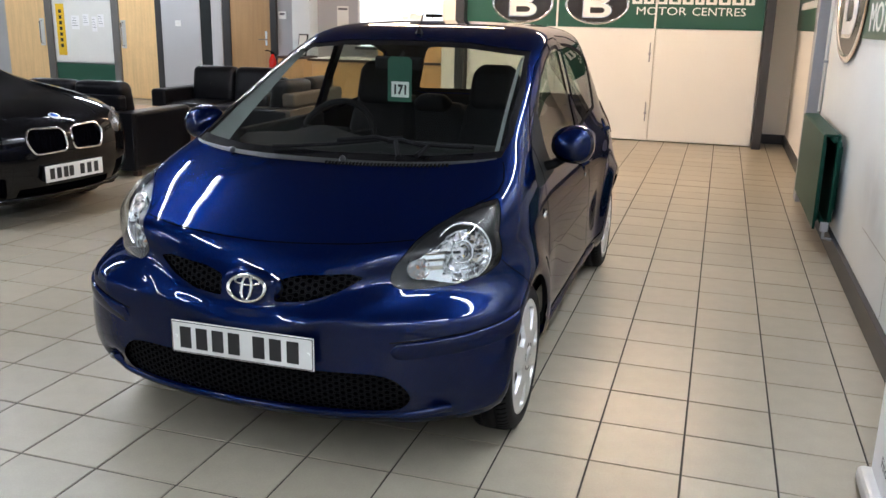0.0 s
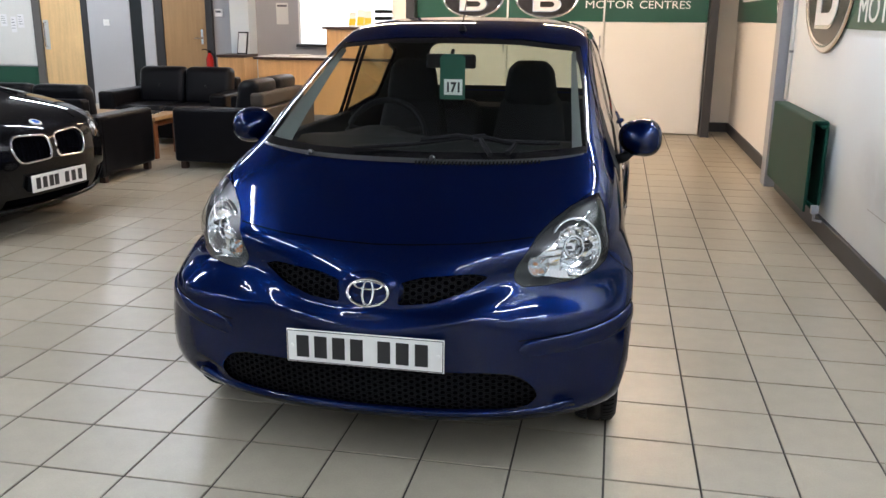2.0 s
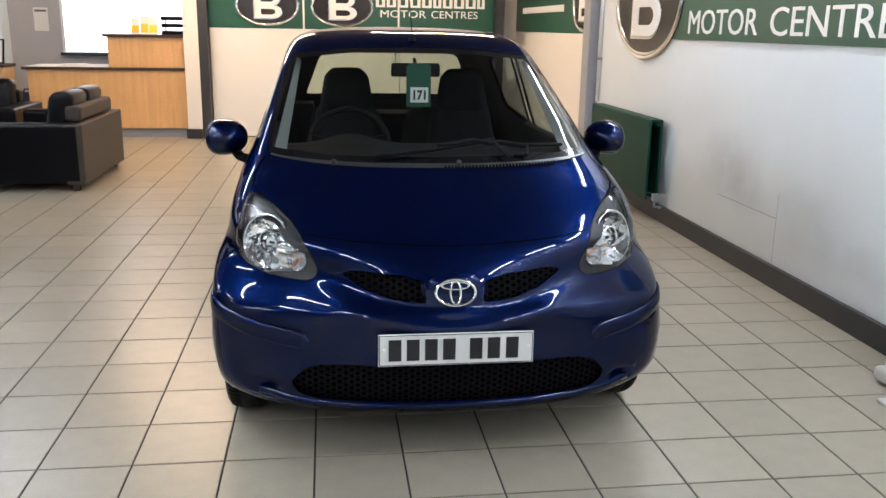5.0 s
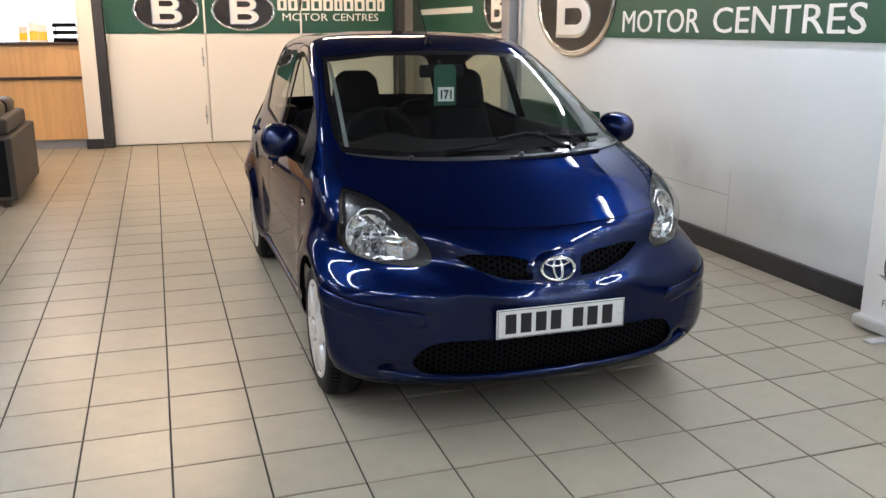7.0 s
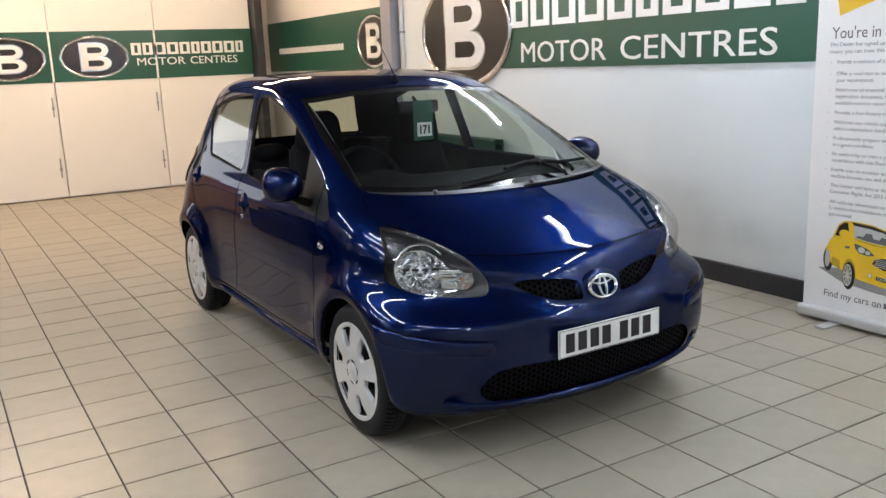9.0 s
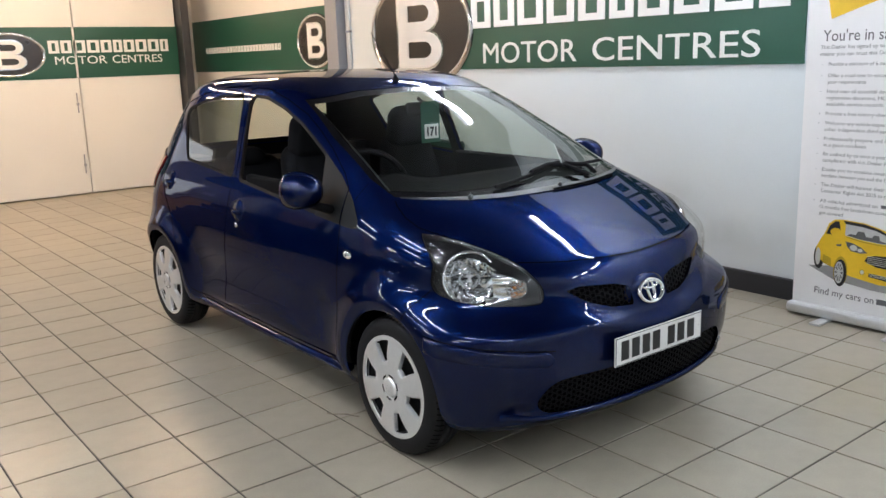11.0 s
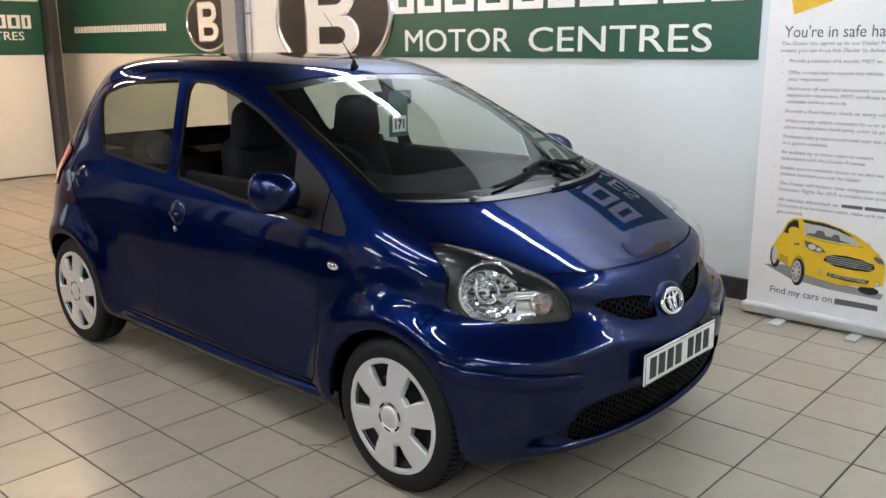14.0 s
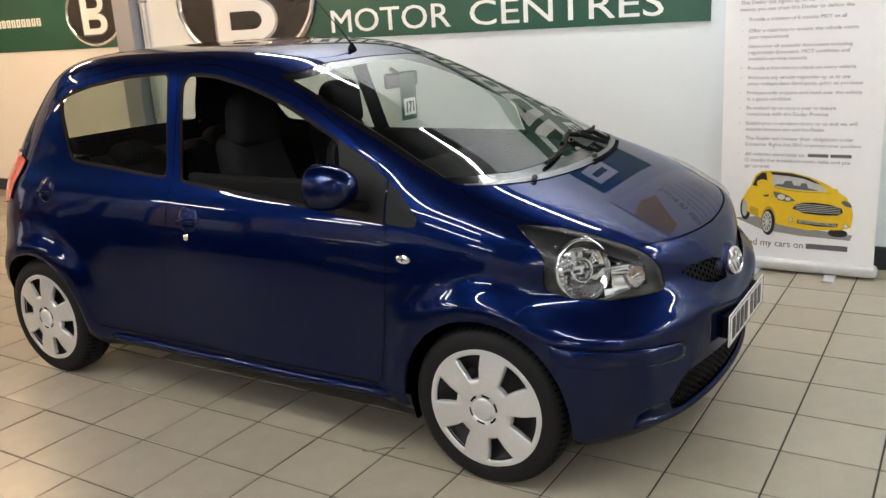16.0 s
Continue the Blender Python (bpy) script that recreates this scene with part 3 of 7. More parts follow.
def coffee_table():
    t = thing("coffee_table", "reddish wooden coffee table with a thick top", "table", (-5.90, 8.33, 0))
    boxed("tabletop", M_BROWNWOOD, t, (-0.58, 0.58, -0.3, 0.3, 0.40, 0.44), 0.006)
    boxed("apron", M_REDWOOD, t, (-0.52, 0.52, -0.25, 0.25, 0.33, 0.40), 0.003)
    for x in (-0.52, 0.52):
        for y in (-0.25, 0.25):
            boxed("leg", M_REDWOOD, t, (x - 0.035, x + 0.035, y - 0.035, y + 0.035, 0, 0.40), 0.004)
    m = thing("magazine", "thin glossy magazine lying on the coffee table", "magazine", (-5.60, 8.40, 0.44), 12)
    boxed("pages", M_PAPER, m, (-0.11, 0.11, -0.15, 0.15, 0, 0.006), 0.001)
    boxed("cover", M_TRIM, m, (-0.111, 0.111, -0.151, 0.151, 0.006, 0.008), 0.0)


coffee_table()


def reception():
    d = thing("reception_desk", "beech veneered reception counter with dark edges", "counter", (0, 0, 0))
    boxed("plinth", M_COLUMN, d, (-5.51, -3.64, 11.515, 12.155, 0, 0.14), 0.002)
    for x0, x1 in ((-5.62, -4.61), (-4.61, -3.64)):
        boxed("front_panel", M_BEECH, d, (x0, x1, 11.455, 11.495, 0.12, 0.87), 0.003)
    boxed("side_panel", M_BEECH, d, (-5.62, -5.57, 11.496, 12.155, 0.12, 0.87), 0.003)
    boxed("worktop", M_DARKWOOD, d, (-5.68, -3.64, 11.425, 12.205, 0.87, 0.905), 0.004)
    boxed("worktop_inlay", M_PAPER, d, (-5.65, -4.65, 11.445, 12.155, 0.906, 0.91), 0.0, label="pale worktop surface")
    boxed("upper_panel", M_BEECH, d, (-4.61, -3.64, 11.475, 11.515, 0.906, 1.29), 0.003)
    boxed("upper_side", M_BEECH, d, (-4.61, -4.57, 11.516, 11.955, 0.906, 1.29), 0.003)
    boxed("upper_top", M_DARKWOOD, d, (-4.66, -3.64, 11.435, 12.005, 1.29, 1.325), 0.004)
    p = thing("paper_stack", "white papers lying on the reception counter", "papers", (-5.10, 11.755, 0.911), 8)
    for i in range(3):
        bm = bmesh.new()
        box(bm, -0.15, 0.15, -0.1, 0.1, 0.008 * i, 0.008 * i + 0.006)
        bmesh.ops.rotate(bm, verts=bm.verts, matrix=Matrix.Rotation(0.2 * i, 3, "Z"))
        part("sheet", bm, M_PAPER, p)
    for i, (x, hgt) in enumerate(((-4.29, 0.2), (-4.17, 0.24), (-4.06, 0.22))):
        b = thing("leaflet", "yellow and white leaflet standing on the counter", "leaflet", (x, 11.655, 1.326), 10 * i - 10, "leaflets")
        bm = bmesh.new()
        box(bm, -0.055, 0.055, -0.004, 0.004, 0, hgt, 0.001)
        bmesh.ops.rotate(bm, verts=bm.verts, matrix=Matrix.Rotation(-0.2, 3, "X"))
        part("card", bm, M_PAPER, b)
        bm = bmesh.new()
        box(bm, -0.05, 0.05, -0.0062, -0.0042, 0.02, hgt * 0.55)
        bmesh.ops.rotate(bm, verts=bm.verts, matrix=Matrix.Rotation(-0.2, 3, "X"))
        part("print", bm, M_YELLOW, b)
    t = thing("letter_tray", "black three tier letter tray on the counter", "letter tray", (-3.80, 11.705, 1.326))
    for z in (0, 0.09, 0.18):
        bm = bmesh.new()
        box(bm, -0.14, 0.14, -0.15, 0.15, z, z + 0.012)
        box(bm, -0.14, 0.14, -0.15, -0.14, z, z + 0.05)
        part("tray", bm, M_TRIM, t)
    for x in (-0.13, 0.13):
        boxed("riser", M_TRIM, t, (x - 0.008, x + 0.008, 0.12, 0.14, 0.012, 0.18), 0.0)


reception()


def rear_wall_things():
    y = 13.22
    w = thing("window_1", "wide bright window above the reception", "window", kind="structure")
    boxed("pane", glowing("bright_window", (0.95, 0.98, 1.0), DAY), w, (-5.60, -3.70, y - 0.03, y - 0.02, 1.04, 2.3), 0.0)
    boxed("window_sill", M_SKIRT, w, (-5.66, -3.68, y - 0.12, y - 0.001, 0.99, 1.03), 0.003)
    bm = bmesh.new()
    for a, b, c, d in ((-5.64, -5.60, 1.03, 2.34), (-3.70, -3.66, 1.03, 2.34), (-5.60, -3.70, 2.3, 2.34)):
        box(bm, a, b, y - 0.04, y - 0.001, c, d)
    part("window_frame", bm, M_LETTER, w)
    pn = tagged(boxed("wall_notice", M_PAPER, None, (-6.02, -5.82, y - 0.005, y - 0.001, 1.33, 1.66), 0.0), "white paper notice on the grey wall", "notice")
    boxed("print_bar", M_GREYPRINT, pn, (-6.00, -5.84, y - 0.0065, y - 0.0052, 1.60, 1.63), 0.0)
    bp = thing("backpack", "dark blue rucksack with a pale stripe on the floor", "bag", (-5.98, 12.51, 0))
    bm = bmesh.new()
    box(bm, -0.16, 0.16, -0.11, 0.11, 0, 0.50, 0.07, 4)
    for v in bm.verts:
        v.co.x *= 1 - 0.25 * max(0, v.co.z - 0.25) / 0.25
        v.co.y *= 1 - 0.35 * max(0, v.co.z - 0.2) / 0.3
    part("pack_body", bm, M_NAVY, bp, smooth=True)
    boxed("front_pocket", M_NAVY, bp, (-0.11, 0.11, -0.145, -0.10, 0.05, 0.26), 0.02, 3)
    boxed("stripe", M_PAPER, bp, (-0.012, 0.012, -0.151, -0.142, 0.07, 0.24), 0.002)
    bm = bmesh.new()
    tube(bm, [(-0.05, -0.02, 0.485), (-0.03, -0.03, 0.545), (0.03, -0.03, 0.545), (0.05, -0.02, 0.485)], 0.01, 8)
    part("carry_loop", bm, M_TRIM, bp, smooth=True)
    c = thing("low_cabinet", "beech veneered low cabinet with a dark top", "cabinet", (-6.46, 12.66, 0))
    boxed("body", M_BEECH, c, (-0.22, 0.22, -0.25, 0.22, 0.05, 0.84), 0.004)
    boxed("cabinet_top", M_DARKWOOD, c, (-0.24, 0.24, -0.27, 0.23, 0.84, 0.88), 0.004)
    boxed("plinth", M_DARKWOOD, c, (-0.2, 0.2, -0.22, 0.2, 0, 0.05), 0.0)
    f = thing("picture_frame", "black framed white card leaning on the cabinet", "frame", (-6.39, 12.66, 0.88), -25)
    for nm, mt, dm in (("frame", M_TRIM, (-0.11, 0.11, -0.008, 0.008, 0, 0.34)), ("card", M_PAPER, (-0.09, 0.09, -0.011, -0.0085, 0.02, 0.32))):
        bm = bmesh.new()
        box(bm, *dm)
        bmesh.ops.rotate(bm, verts=bm.verts, matrix=Matrix.Rotation(-0.15, 3, "X"))
        part(nm, bm, mt, f)
    # doors and glazed screen along the rear wall
    d = tagged(boxed("door_4", M_BROWNWOOD, None, (-7.96, -7.21, y - 0.05, y - 0.004, 0.01, 2.05), 0.003), "closed brown wooden door with a steel lever", "door", kind="structure")
    bm = bmesh.new()
    box(bm, -7.31, -7.27, y - 0.06, y - 0.05, 1.0, 1.24, 0.003)
    tube(bm, [(-7.29, y - 0.06, 1.1), (-7.29, y - 0.10, 1.1), (-7.41, y - 0.10, 1.1)], 0.01, 8)
    part("door_handle", bm, M_CHROME, d)
    for a, b in ((-8.11, -7.96), (-7.21, -7.10)):
        slab("trim_dark_jamb", M_DARKPOST, (a, b, y - 0.07, y - 0.001, 0, 2.12), "dark painted door jamb", "trim", 0.003)
    slab("trim_white_jamb", M_PANELGREY, (-8.31, -8.11, y - 0.09, y - 0.001, 0, CEIL), "pale grey painted jamb", "trim", 0.003)
    slab("door_5", M_DARKGLASS, (-8.54, -8.31, y - 0.06, y - 0.004, 0.01, 2.2), "dark glazed doorway", "door")
    slab("wall_panel", M_PANELGREY, (-9.30, -8.54, y - 0.08, y - 0.001, 0, CEIL), "light grey wall panel with a switch", "wall")
    sw = tagged(boxed("light_switch", M_LETTER, None, (-9.02, -8.91, y - 0.095, y - 0.081, 1.28, 1.38), 0.003), "white square light switch", "switch")
    boxed("rocker", M_PAPER, sw, (-8.98, -8.94, y - 0.1, y - 0.095, 1.31, 1.35), 0.002)
    slab("trim_dark_post", M_DARKPOST, (-9.42, -9.30, y - 0.09, y - 0.001, 0, CEIL), "dark painted post", "trim", 0.003)
    for i, (a, b, hx) in enumerate(((-10.18, -9.42, -10.11), (-12.66, -11.74, -11.86))):
        d = tagged(boxed("door_%d" % (6 + i), M_PALEWOOD, None, (a, b, y - 0.06, y - 0.004, 0.01, 2.6), 0.003), "pale wooden door with a long steel pull handle", "door", kind="structure")
        bm = bmesh.new()
        tube(bm, [(hx, y - 0.06, 1.32), (hx, y - 0.12, 1.31), (hx, y - 0.12, 0.93), (hx, y - 0.06, 0.92)], 0.014, 8)
        part("door_handle", bm, M_CHROME, d, smooth=True)
        boxed("push_plate", M_SILVER, d, (hx - 0.05, hx + 0.05, y - 0.064, y - 0.0605, 0.88, 1.36), 0.0)
    for x in (-11.68, -10.25):
        slab("trim_screen_post", M_POSTGREY, (x - 0.07, x + 0.07, y - 0.1, y - 0.001, 0, CEIL), "grey painted screen post", "trim", 0.004)
    wb = thing("whiteboard", "whiteboard with pinned papers and a yellow strip", "whiteboard")
    boxed("board", M_PAPER, wb, (-11.59, -10.33, y - 0.05, y - 0.03, 0.62, 1.68), 0.003)
    bm = bmesh.new()
    for a, b, c, e in ((-11.61, -10.31, 0.60, 0.62), (-11.61, -10.31, 1.68, 1.70), (-11.61, -11.59, 0.62, 1.68), (-10.33, -10.31, 0.62, 1.68)):
        box(bm, a, b, y - 0.055, y - 0.028, c, e)
    part("board_frame", bm, M_SILVER, wb)
    boxed("yellow_strip", M_YELLOW, wb, (-11.54, -11.36, y - 0.053, y - 0.0505, 0.72, 1.62), 0.0)
    for i in range(7):
        boxed("print_bar", M_BAR, wb, (-11.48, -11.42, y - 0.0545, y - 0.0532, 0.86 + i * 0.1, 0.92 + i * 0.1), 0.0)
    for i, (x, z, sx, sz) in enumerate(((-11.13, 1.3, 0.16, 0.24), (-10.90, 1.35, 0.12, 0.2), (-10.72, 1.28, 0.1, 0.26), (-10.58, 1.34, 0.12, 0.22))):
        p = boxed("pinned_sheet", M_BANNER, wb, (x - sx / 2, x + sx / 2, y - 0.0535, y - 0.0505, z - sz / 2, z + sz / 2), 0.0)
        for k in range(4):
            boxed("print_bar", M_GREYPRINT, p, (x - sx * 0.4, x + sx * (0.1 + 0.07 * k), y - 0.0547, y - 0.0537, z + sz * (0.3 - 0.18 * k), z + sz * (0.33 - 0.18 * k)), 0.0)
    slab("wall_green_panel", M_SIGN, (-11.61, -10.32, y - 0.06, y - 0.003, 0, 0.58), "dark green infill panel under the whiteboard", "panel", 0.003)
    slab("wall_screen_head", M_DARKGLASS, (-11.61, -10.32, y - 0.06, y - 0.003, 1.75, CEIL), "dark glazing above the whiteboard", "panel", 0.003)
    th = thing("wall_controller", "white wall controller with a dark display", "controller", (-7.00, y - 0.001, 1.5))
    boxed("case", M_LETTER, th, (-0.07, 0.07, -0.03, 0, -0.06, 0.06), 0.004)
    boxed("display", M_GREYPRINT, th, (-0.045, 0.045, -0.0325, -0.0305, 0.0, 0.035), 0.0)
    e = thing("fire_extinguisher", "red fire extinguisher hanging beside the brown door", "fire extinguisher", (-7.13, y - 0.16, 0.47))
    bm = bmesh.new()
    lathe(bm, [(0, 0.001), (0.0, 0.055), (0.02, 0.06), (0.3, 0.06), (0.36, 0.04), (0.38, 0.025), (0.4, 0.025), (0.4, 0.001)], "z", steps=20)
    part("cylinder", bm, M_RED, e, smooth=True)
    bm = bmesh.new()
    box(bm, -0.02, 0.02, -0.03, 0.03, 0.40, 0.44, 0.004)
    tube(bm, [(0, 0, 0.43), (-0.08, 0, 0.46), (-0.13, 0, 0.45)], 0.009, 6)
    tube(bm, [(0, 0, 0.42), (0.07, 0, 0.38), (0.09, 0, 0.2), (0.085, 0, 0.1)], 0.01, 6)
    part("valve_and_hose", bm, M_TRIM, e)
    boxed("bracket", M_TRIM, e, (-0.02, 0.02, 0.07, 0.16, 0.1, 0.3), 0.0)


rear_wall_things()


def banner():
    x, y0, y1 = 0.60, 2.90, 2.07
    b = thing("roller_banner", "white roller banner with grey print and a yellow car picture", "banner", (0, 0, 0))
    bm = bmesh.new()
    box(bm, x - 0.045, x + 0.045, y1 - 0.02, y0 + 0.02, 0.012, 0.075, 0.022, 3)
    part("base_cassette", bm, M_SILVER, b)
    for y in (2.68, 2.28):
        bm = bmesh.new()
        box(bm, x - 0.16, x + 0.12, y - 0.03, y + 0.03, 0.0, 0.014, 0.005)
        box(bm, x - 0.03, x + 0.03, y - 0.02, y + 0.02, 0.012, 0.03)
        part("foot", bm, M_SILVER, b)
    boxed("sheet", M_BANNER, b, (x - 0.001, x + 0.001, y1, y0, 0.07, 2.08), 0.0)
    boxed("top_rail", M_SILVER, b, (x - 0.012, x + 0.012, y1 - 0.005, y0 + 0.005, 2.08, 2.11), 0.004)
    bm = bmesh.new()
    tube(bm, [(x + 0.03, 2.47, 0.11), (x + 0.03, 2.47, 2.09)], 0.009, 8)
    part("pole", bm, M_SILVER, b)
    return b


BANNER = banner()


def banner_print():
    f, u, v = 0.5985, (0, -1, 0), (0, 0, 1)
    lettering("heading", "You're in safe hands", 0.085, (f, 2.81, 1.54), u, v, M_GREYPRINT, BANNER, 0.0006, width=0.60, split=True)
    rows = [(1.50, 2.82, "This Dealer has signed up to our Dealer Promise, this"), (1.464, 2.82, "means: you can trust this Dealer to deliver the"),
            (1.41, 2.77, "Provide a minimum of 6 months MOT on all"), (1.35, 2.77, "Offer a road test to ensure the vehicle meets"), (1.316, 2.77, "your requirements"),
            (1.266, 2.77, "Hand over all essential documents including"), (1.232, 2.77, "registration document, MOT certificate and"), (1.198, 2.77, "available service records"),
            (1.147, 2.77, "Provide a free history check on every vehicle"), (1.096, 2.77, "Welcome any vehicle inspection by us or any"), (1.062, 2.77, "other independent third party, prior to purchase"),
            (1.012, 2.77, "Professionally prepare and hand over the vehicle"), (0.978, 2.77, "in a good condition"), (0.928, 2.77, "Be audited by us once a year to ensure"), (0.894, 2.77, "compliance with this Dealer Promise"),
            (0.843, 2.77, "Enable you to escalate issues to us and we will"), (0.809, 2.77, "mediate between you and the Dealer"), (0.758, 2.77, "The Dealer will honour their obligations under"), (0.724, 2.77, "Consumer Rights Act 2015 to protect your purchase"),
            (0.668, 2.77, "All vehicles advertised on"), (0.634, 2.77, "12 months free breakdown cover, make sure you"), (0.60, 2.77, "get covered")]
    for z, y, words in rows:
        ln = lettering("print_line", words, 0.0285, (f, y, z), u, v, M_PALEPRINT, BANNER, 0.0006, width=0.0122 * len(words))
        tagged(ln, kind="stuff")
    for x in (0.335, 0.45):
        bm = bmesh.new()
        plate(bm, [(x, 0), (x + 0.105, 0), (x + 0.105, 0.018), (x, 0.018)], (f, 2.77, 0.668), u, v, 0.0006)
        part("print_bar", bm, M_GREYPRINT, BANNER)
    for z in (1.155, 1.104, 1.02, 0.936, 0.851, 0.766, 0.676, 1.418, 1.358, 1.274):
        bm = bmesh.new()
        plate(bm, oval(0.0025, 0.0025, 10), (f, 2.805, z), u, v, 0.0006)
        part("bullet", bm, M_PALEPRINT, BANNER)
    lettering("print_line", "Find my cars on", 0.055, (f, 2.77, 0.145), u, v, M_GREYPRINT, BANNER, 0.0006, width=0.335)
    bm = bmesh.new()
    plate(bm, [(0, 0), (0.215, 0), (0.215, 0.03), (0, 0.03)], (f, 2.42, 0.145), u, v, 0.0006)
    part("print_bar", bm, M_GREYPRINT, BANNER)
    bm = bmesh.new()
    plate(bm, [(0, 0), (0.30, 0.10), (0.5, 0.43), (0.1, 0.43), (-0.03, 0.15)], (f, 2.77, 1.655), u, v, 0.0006)
    part("yellow_shape", bm, M_YELLOW, BANNER)
    # the printed yellow car, laid down as flat shapes
    pic = new("car_picture")
    pic.parent = BANNER
    tagged(pic, "printed picture of a small yellow car")
    o = (0.5985, 2.785, 0.21)
    W, H = 0.60, 0.375

    def flat(name, pts, mat, lift):
        bm = bmesh.new()
        plate(bm, [(a * W, b * H) for a, b in pts], (o[0] - lift, o[1], o[2]), u, v, 0.0004)
        part(name, bm, mat, pic)
    shade = material("print_shadow", (0.30, 0.30, 0.31), 0.6, vary=0.1)
    deep = material("print_dark_yellow", (0.50, 0.33, 0.015), 0.5, vary=0.08)
    pale = material("print_pale_glass", (0.52, 0.53, 0.54), 0.5, vary=0.1)
    flat("ground_shadow", [(-0.05, 0.24), (0.2, 0.08), (0.55, 0.02), (0.98, 0.0), (1.0, 0.08), (0.6, 0.14), (0.15, 0.28)], shade, 0.0)
    flat("wheel_print", oval(0.050, 0.185, 24, 0.048, 0.40), M_BAR, 0.0003)
    flat("wheel_print", oval(0.085, 0.06, 24, 0.875, 0.10), M_BAR, 0.0003)
    flat("body_print", [(0.015, 0.40), (0.02, 0.55), (0.065, 0.70), (0.085, 0.74), (0.13, 0.92), (0.18, 0.985), (0.26, 1.0), (0.45, 0.985), (0.60, 0.93), (0.72, 0.86), (0.80, 0.79), (0.86, 0.72), (0.93, 0.64), (0.98, 0.52), (0.995, 0.38), (0.985, 0.20), (0.90, 0.15), (0.62, 0.115), (0.36, 0.17), (0.12, 0.30)], M_YELLOW, 0.001)
    flat("side_shade_print", [(0.085, 0.32), (0.09, 0.44), (0.165, 0.40), (0.17, 0.27)], deep, 0.0015)
    flat("side_window_print", [(0.105, 0.76), (0.14, 0.90), (0.19, 0.965), (0.225, 0.965), (0.245, 0.80), (0.225, 0.75)], M_BAR, 0.0015)
    flat("screen_print", [(0.285, 0.965), (0.46, 0.945), (0.60, 0.89), (0.71, 0.81), (0.775, 0.715), (0.60, 0.715), (0.42, 0.735), (0.285, 0.77)], pale, 0.0015)
    flat("screen_dark_print", [(0.262, 0.985), (0.46, 0.968), (0.60, 0.912), (0.72, 0.82), (0.665, 0.835), (0.56, 0.895), (0.44, 0.925), (0.285, 0.94)], M_BAR, 0.002)
    flat("seat_print", [(0.30, 0.775), (0.33, 0.80), (0.38, 0.80), (0.40, 0.855), (0.455, 0.855), (0.475, 0.79), (0.53, 0.785), (0.545, 0.83), (0.59, 0.825), (0.60, 0.76), (0.70, 0.725), (0.60, 0.722), (0.42, 0.742)], M_GREYPRINT, 0.0018)
    flat("mirror_print", oval(0.055, 0.062, 18, 0.20, 0.80), M_YELLOW, 0.002)
    flat("mirror_print", oval(0.03, 0.045, 14, 0.83, 0.725), M_YELLOW, 0.002)
    flat("side_vent_print", [(0.205, 0.62), (0.255, 0.635), (0.255, 0.60), (0.215, 0.595)], M_GREYPRINT, 0.002)
    flat("wheel_arch_print", oval(0.066, 0.225, 28, 0.262, 0.225), deep, 0.0018)
    flat("wheel_print", oval(0.060, 0.205, 28, 0.262, 0.20), M_BAR, 0.002)
    flat("rim_print", oval(0.043, 0.165, 28, 0.250, 0.205), M_SILVER, 0.0025)
    for k in range(10):
        a = math.pi * 2 * k / 10
        flat("rim_gap_print", [(0.250 + 0.036 * math.cos(a + d) * q, 0.205 + 0.138 * math.sin(a + d) * q) for d, q in ((-0.16, 1), (0.16, 1), (0.06, 0.4), (-0.06, 0.4))], M_GREYPRINT, 0.003)
    flat("rim_print", oval(0.026, 0.130, 24, 0.040, 0.40), M_SILVER, 0.0013)
    flat("lamp_print", [(0.295, 0.685), (0.36, 0.67), (0.44, 0.625), (0.495, 0.555), (0.43, 0.535), (0.35, 0.55), (0.31, 0.61)], M_GREYPRINT, 0.002)
    flat("lamp_glint_print", oval(0.035, 0.042, 16, 0.37, 0.605), M_SILVER, 0.0025)
    flat("lamp_glint_print", oval(0.024, 0.028, 16, 0.43, 0.58), M_SILVER, 0.0025)
    flat("grille_print", [(0.475, 0.435), (0.50, 0.50), (0.56, 0.535), (0.66, 0.545), (0.80, 0.525), (0.895, 0.48), (0.91, 0.42), (0.87, 0.37), (0.74, 0.355), (0.58, 0.37)], M_BAR, 0.002)
    for k in range(5):
        flat("grille_slat_print", [(0.50, 0.405 + 0.026 * k), (0.70, 0.392 + 0.027 * k), (0.89, 0.392 + 0.024 * k), (0.89, 0.399 + 0.024 * k), (0.70, 0.401 + 0.027 * k), (0.50, 0.414 + 0.026 * k)], M_SILVER, 0.0025)
    flat("intake_print", [(0.52, 0.215), (0.525, 0.27), (0.70, 0.25), (0.875, 0.245), (0.865, 0.19), (0.70, 0.185)], M_BAR, 0.002)
    for k in range(3):
        flat("grille_slat_print", [(0.53, 0.225 + 0.016 * k), (0.86, 0.20 + 0.016 * k), (0.86, 0.206 + 0.016 * k), (0.53, 0.231 + 0.016 * k)], M_SILVER, 0.0025)
    for cx, cz in ((0.462, 0.265), (0.94, 0.215)):
        flat("fog_lamp_rim_print", oval(0.023, 0.042, 14, cx, cz), deep, 0.002)
        flat("fog_lamp_print", oval(0.017, 0.032, 14, cx, cz), M_SILVER, 0.0025)
    flat("lamp_print", [(0.885, 0.57), (0.915, 0.60), (0.965, 0.565), (0.985, 0.50), (0.93, 0.51)], M_GREYPRINT, 0.002)
    flat("bonnet_line_print", [(0.30, 0.76), (0.45, 0.715), (0.62, 0.70), (0.80, 0.705), (0.80, 0.695), (0.62, 0.688), (0.45, 0.70), (0.30, 0.745)], deep, 0.0015)


banner_print()


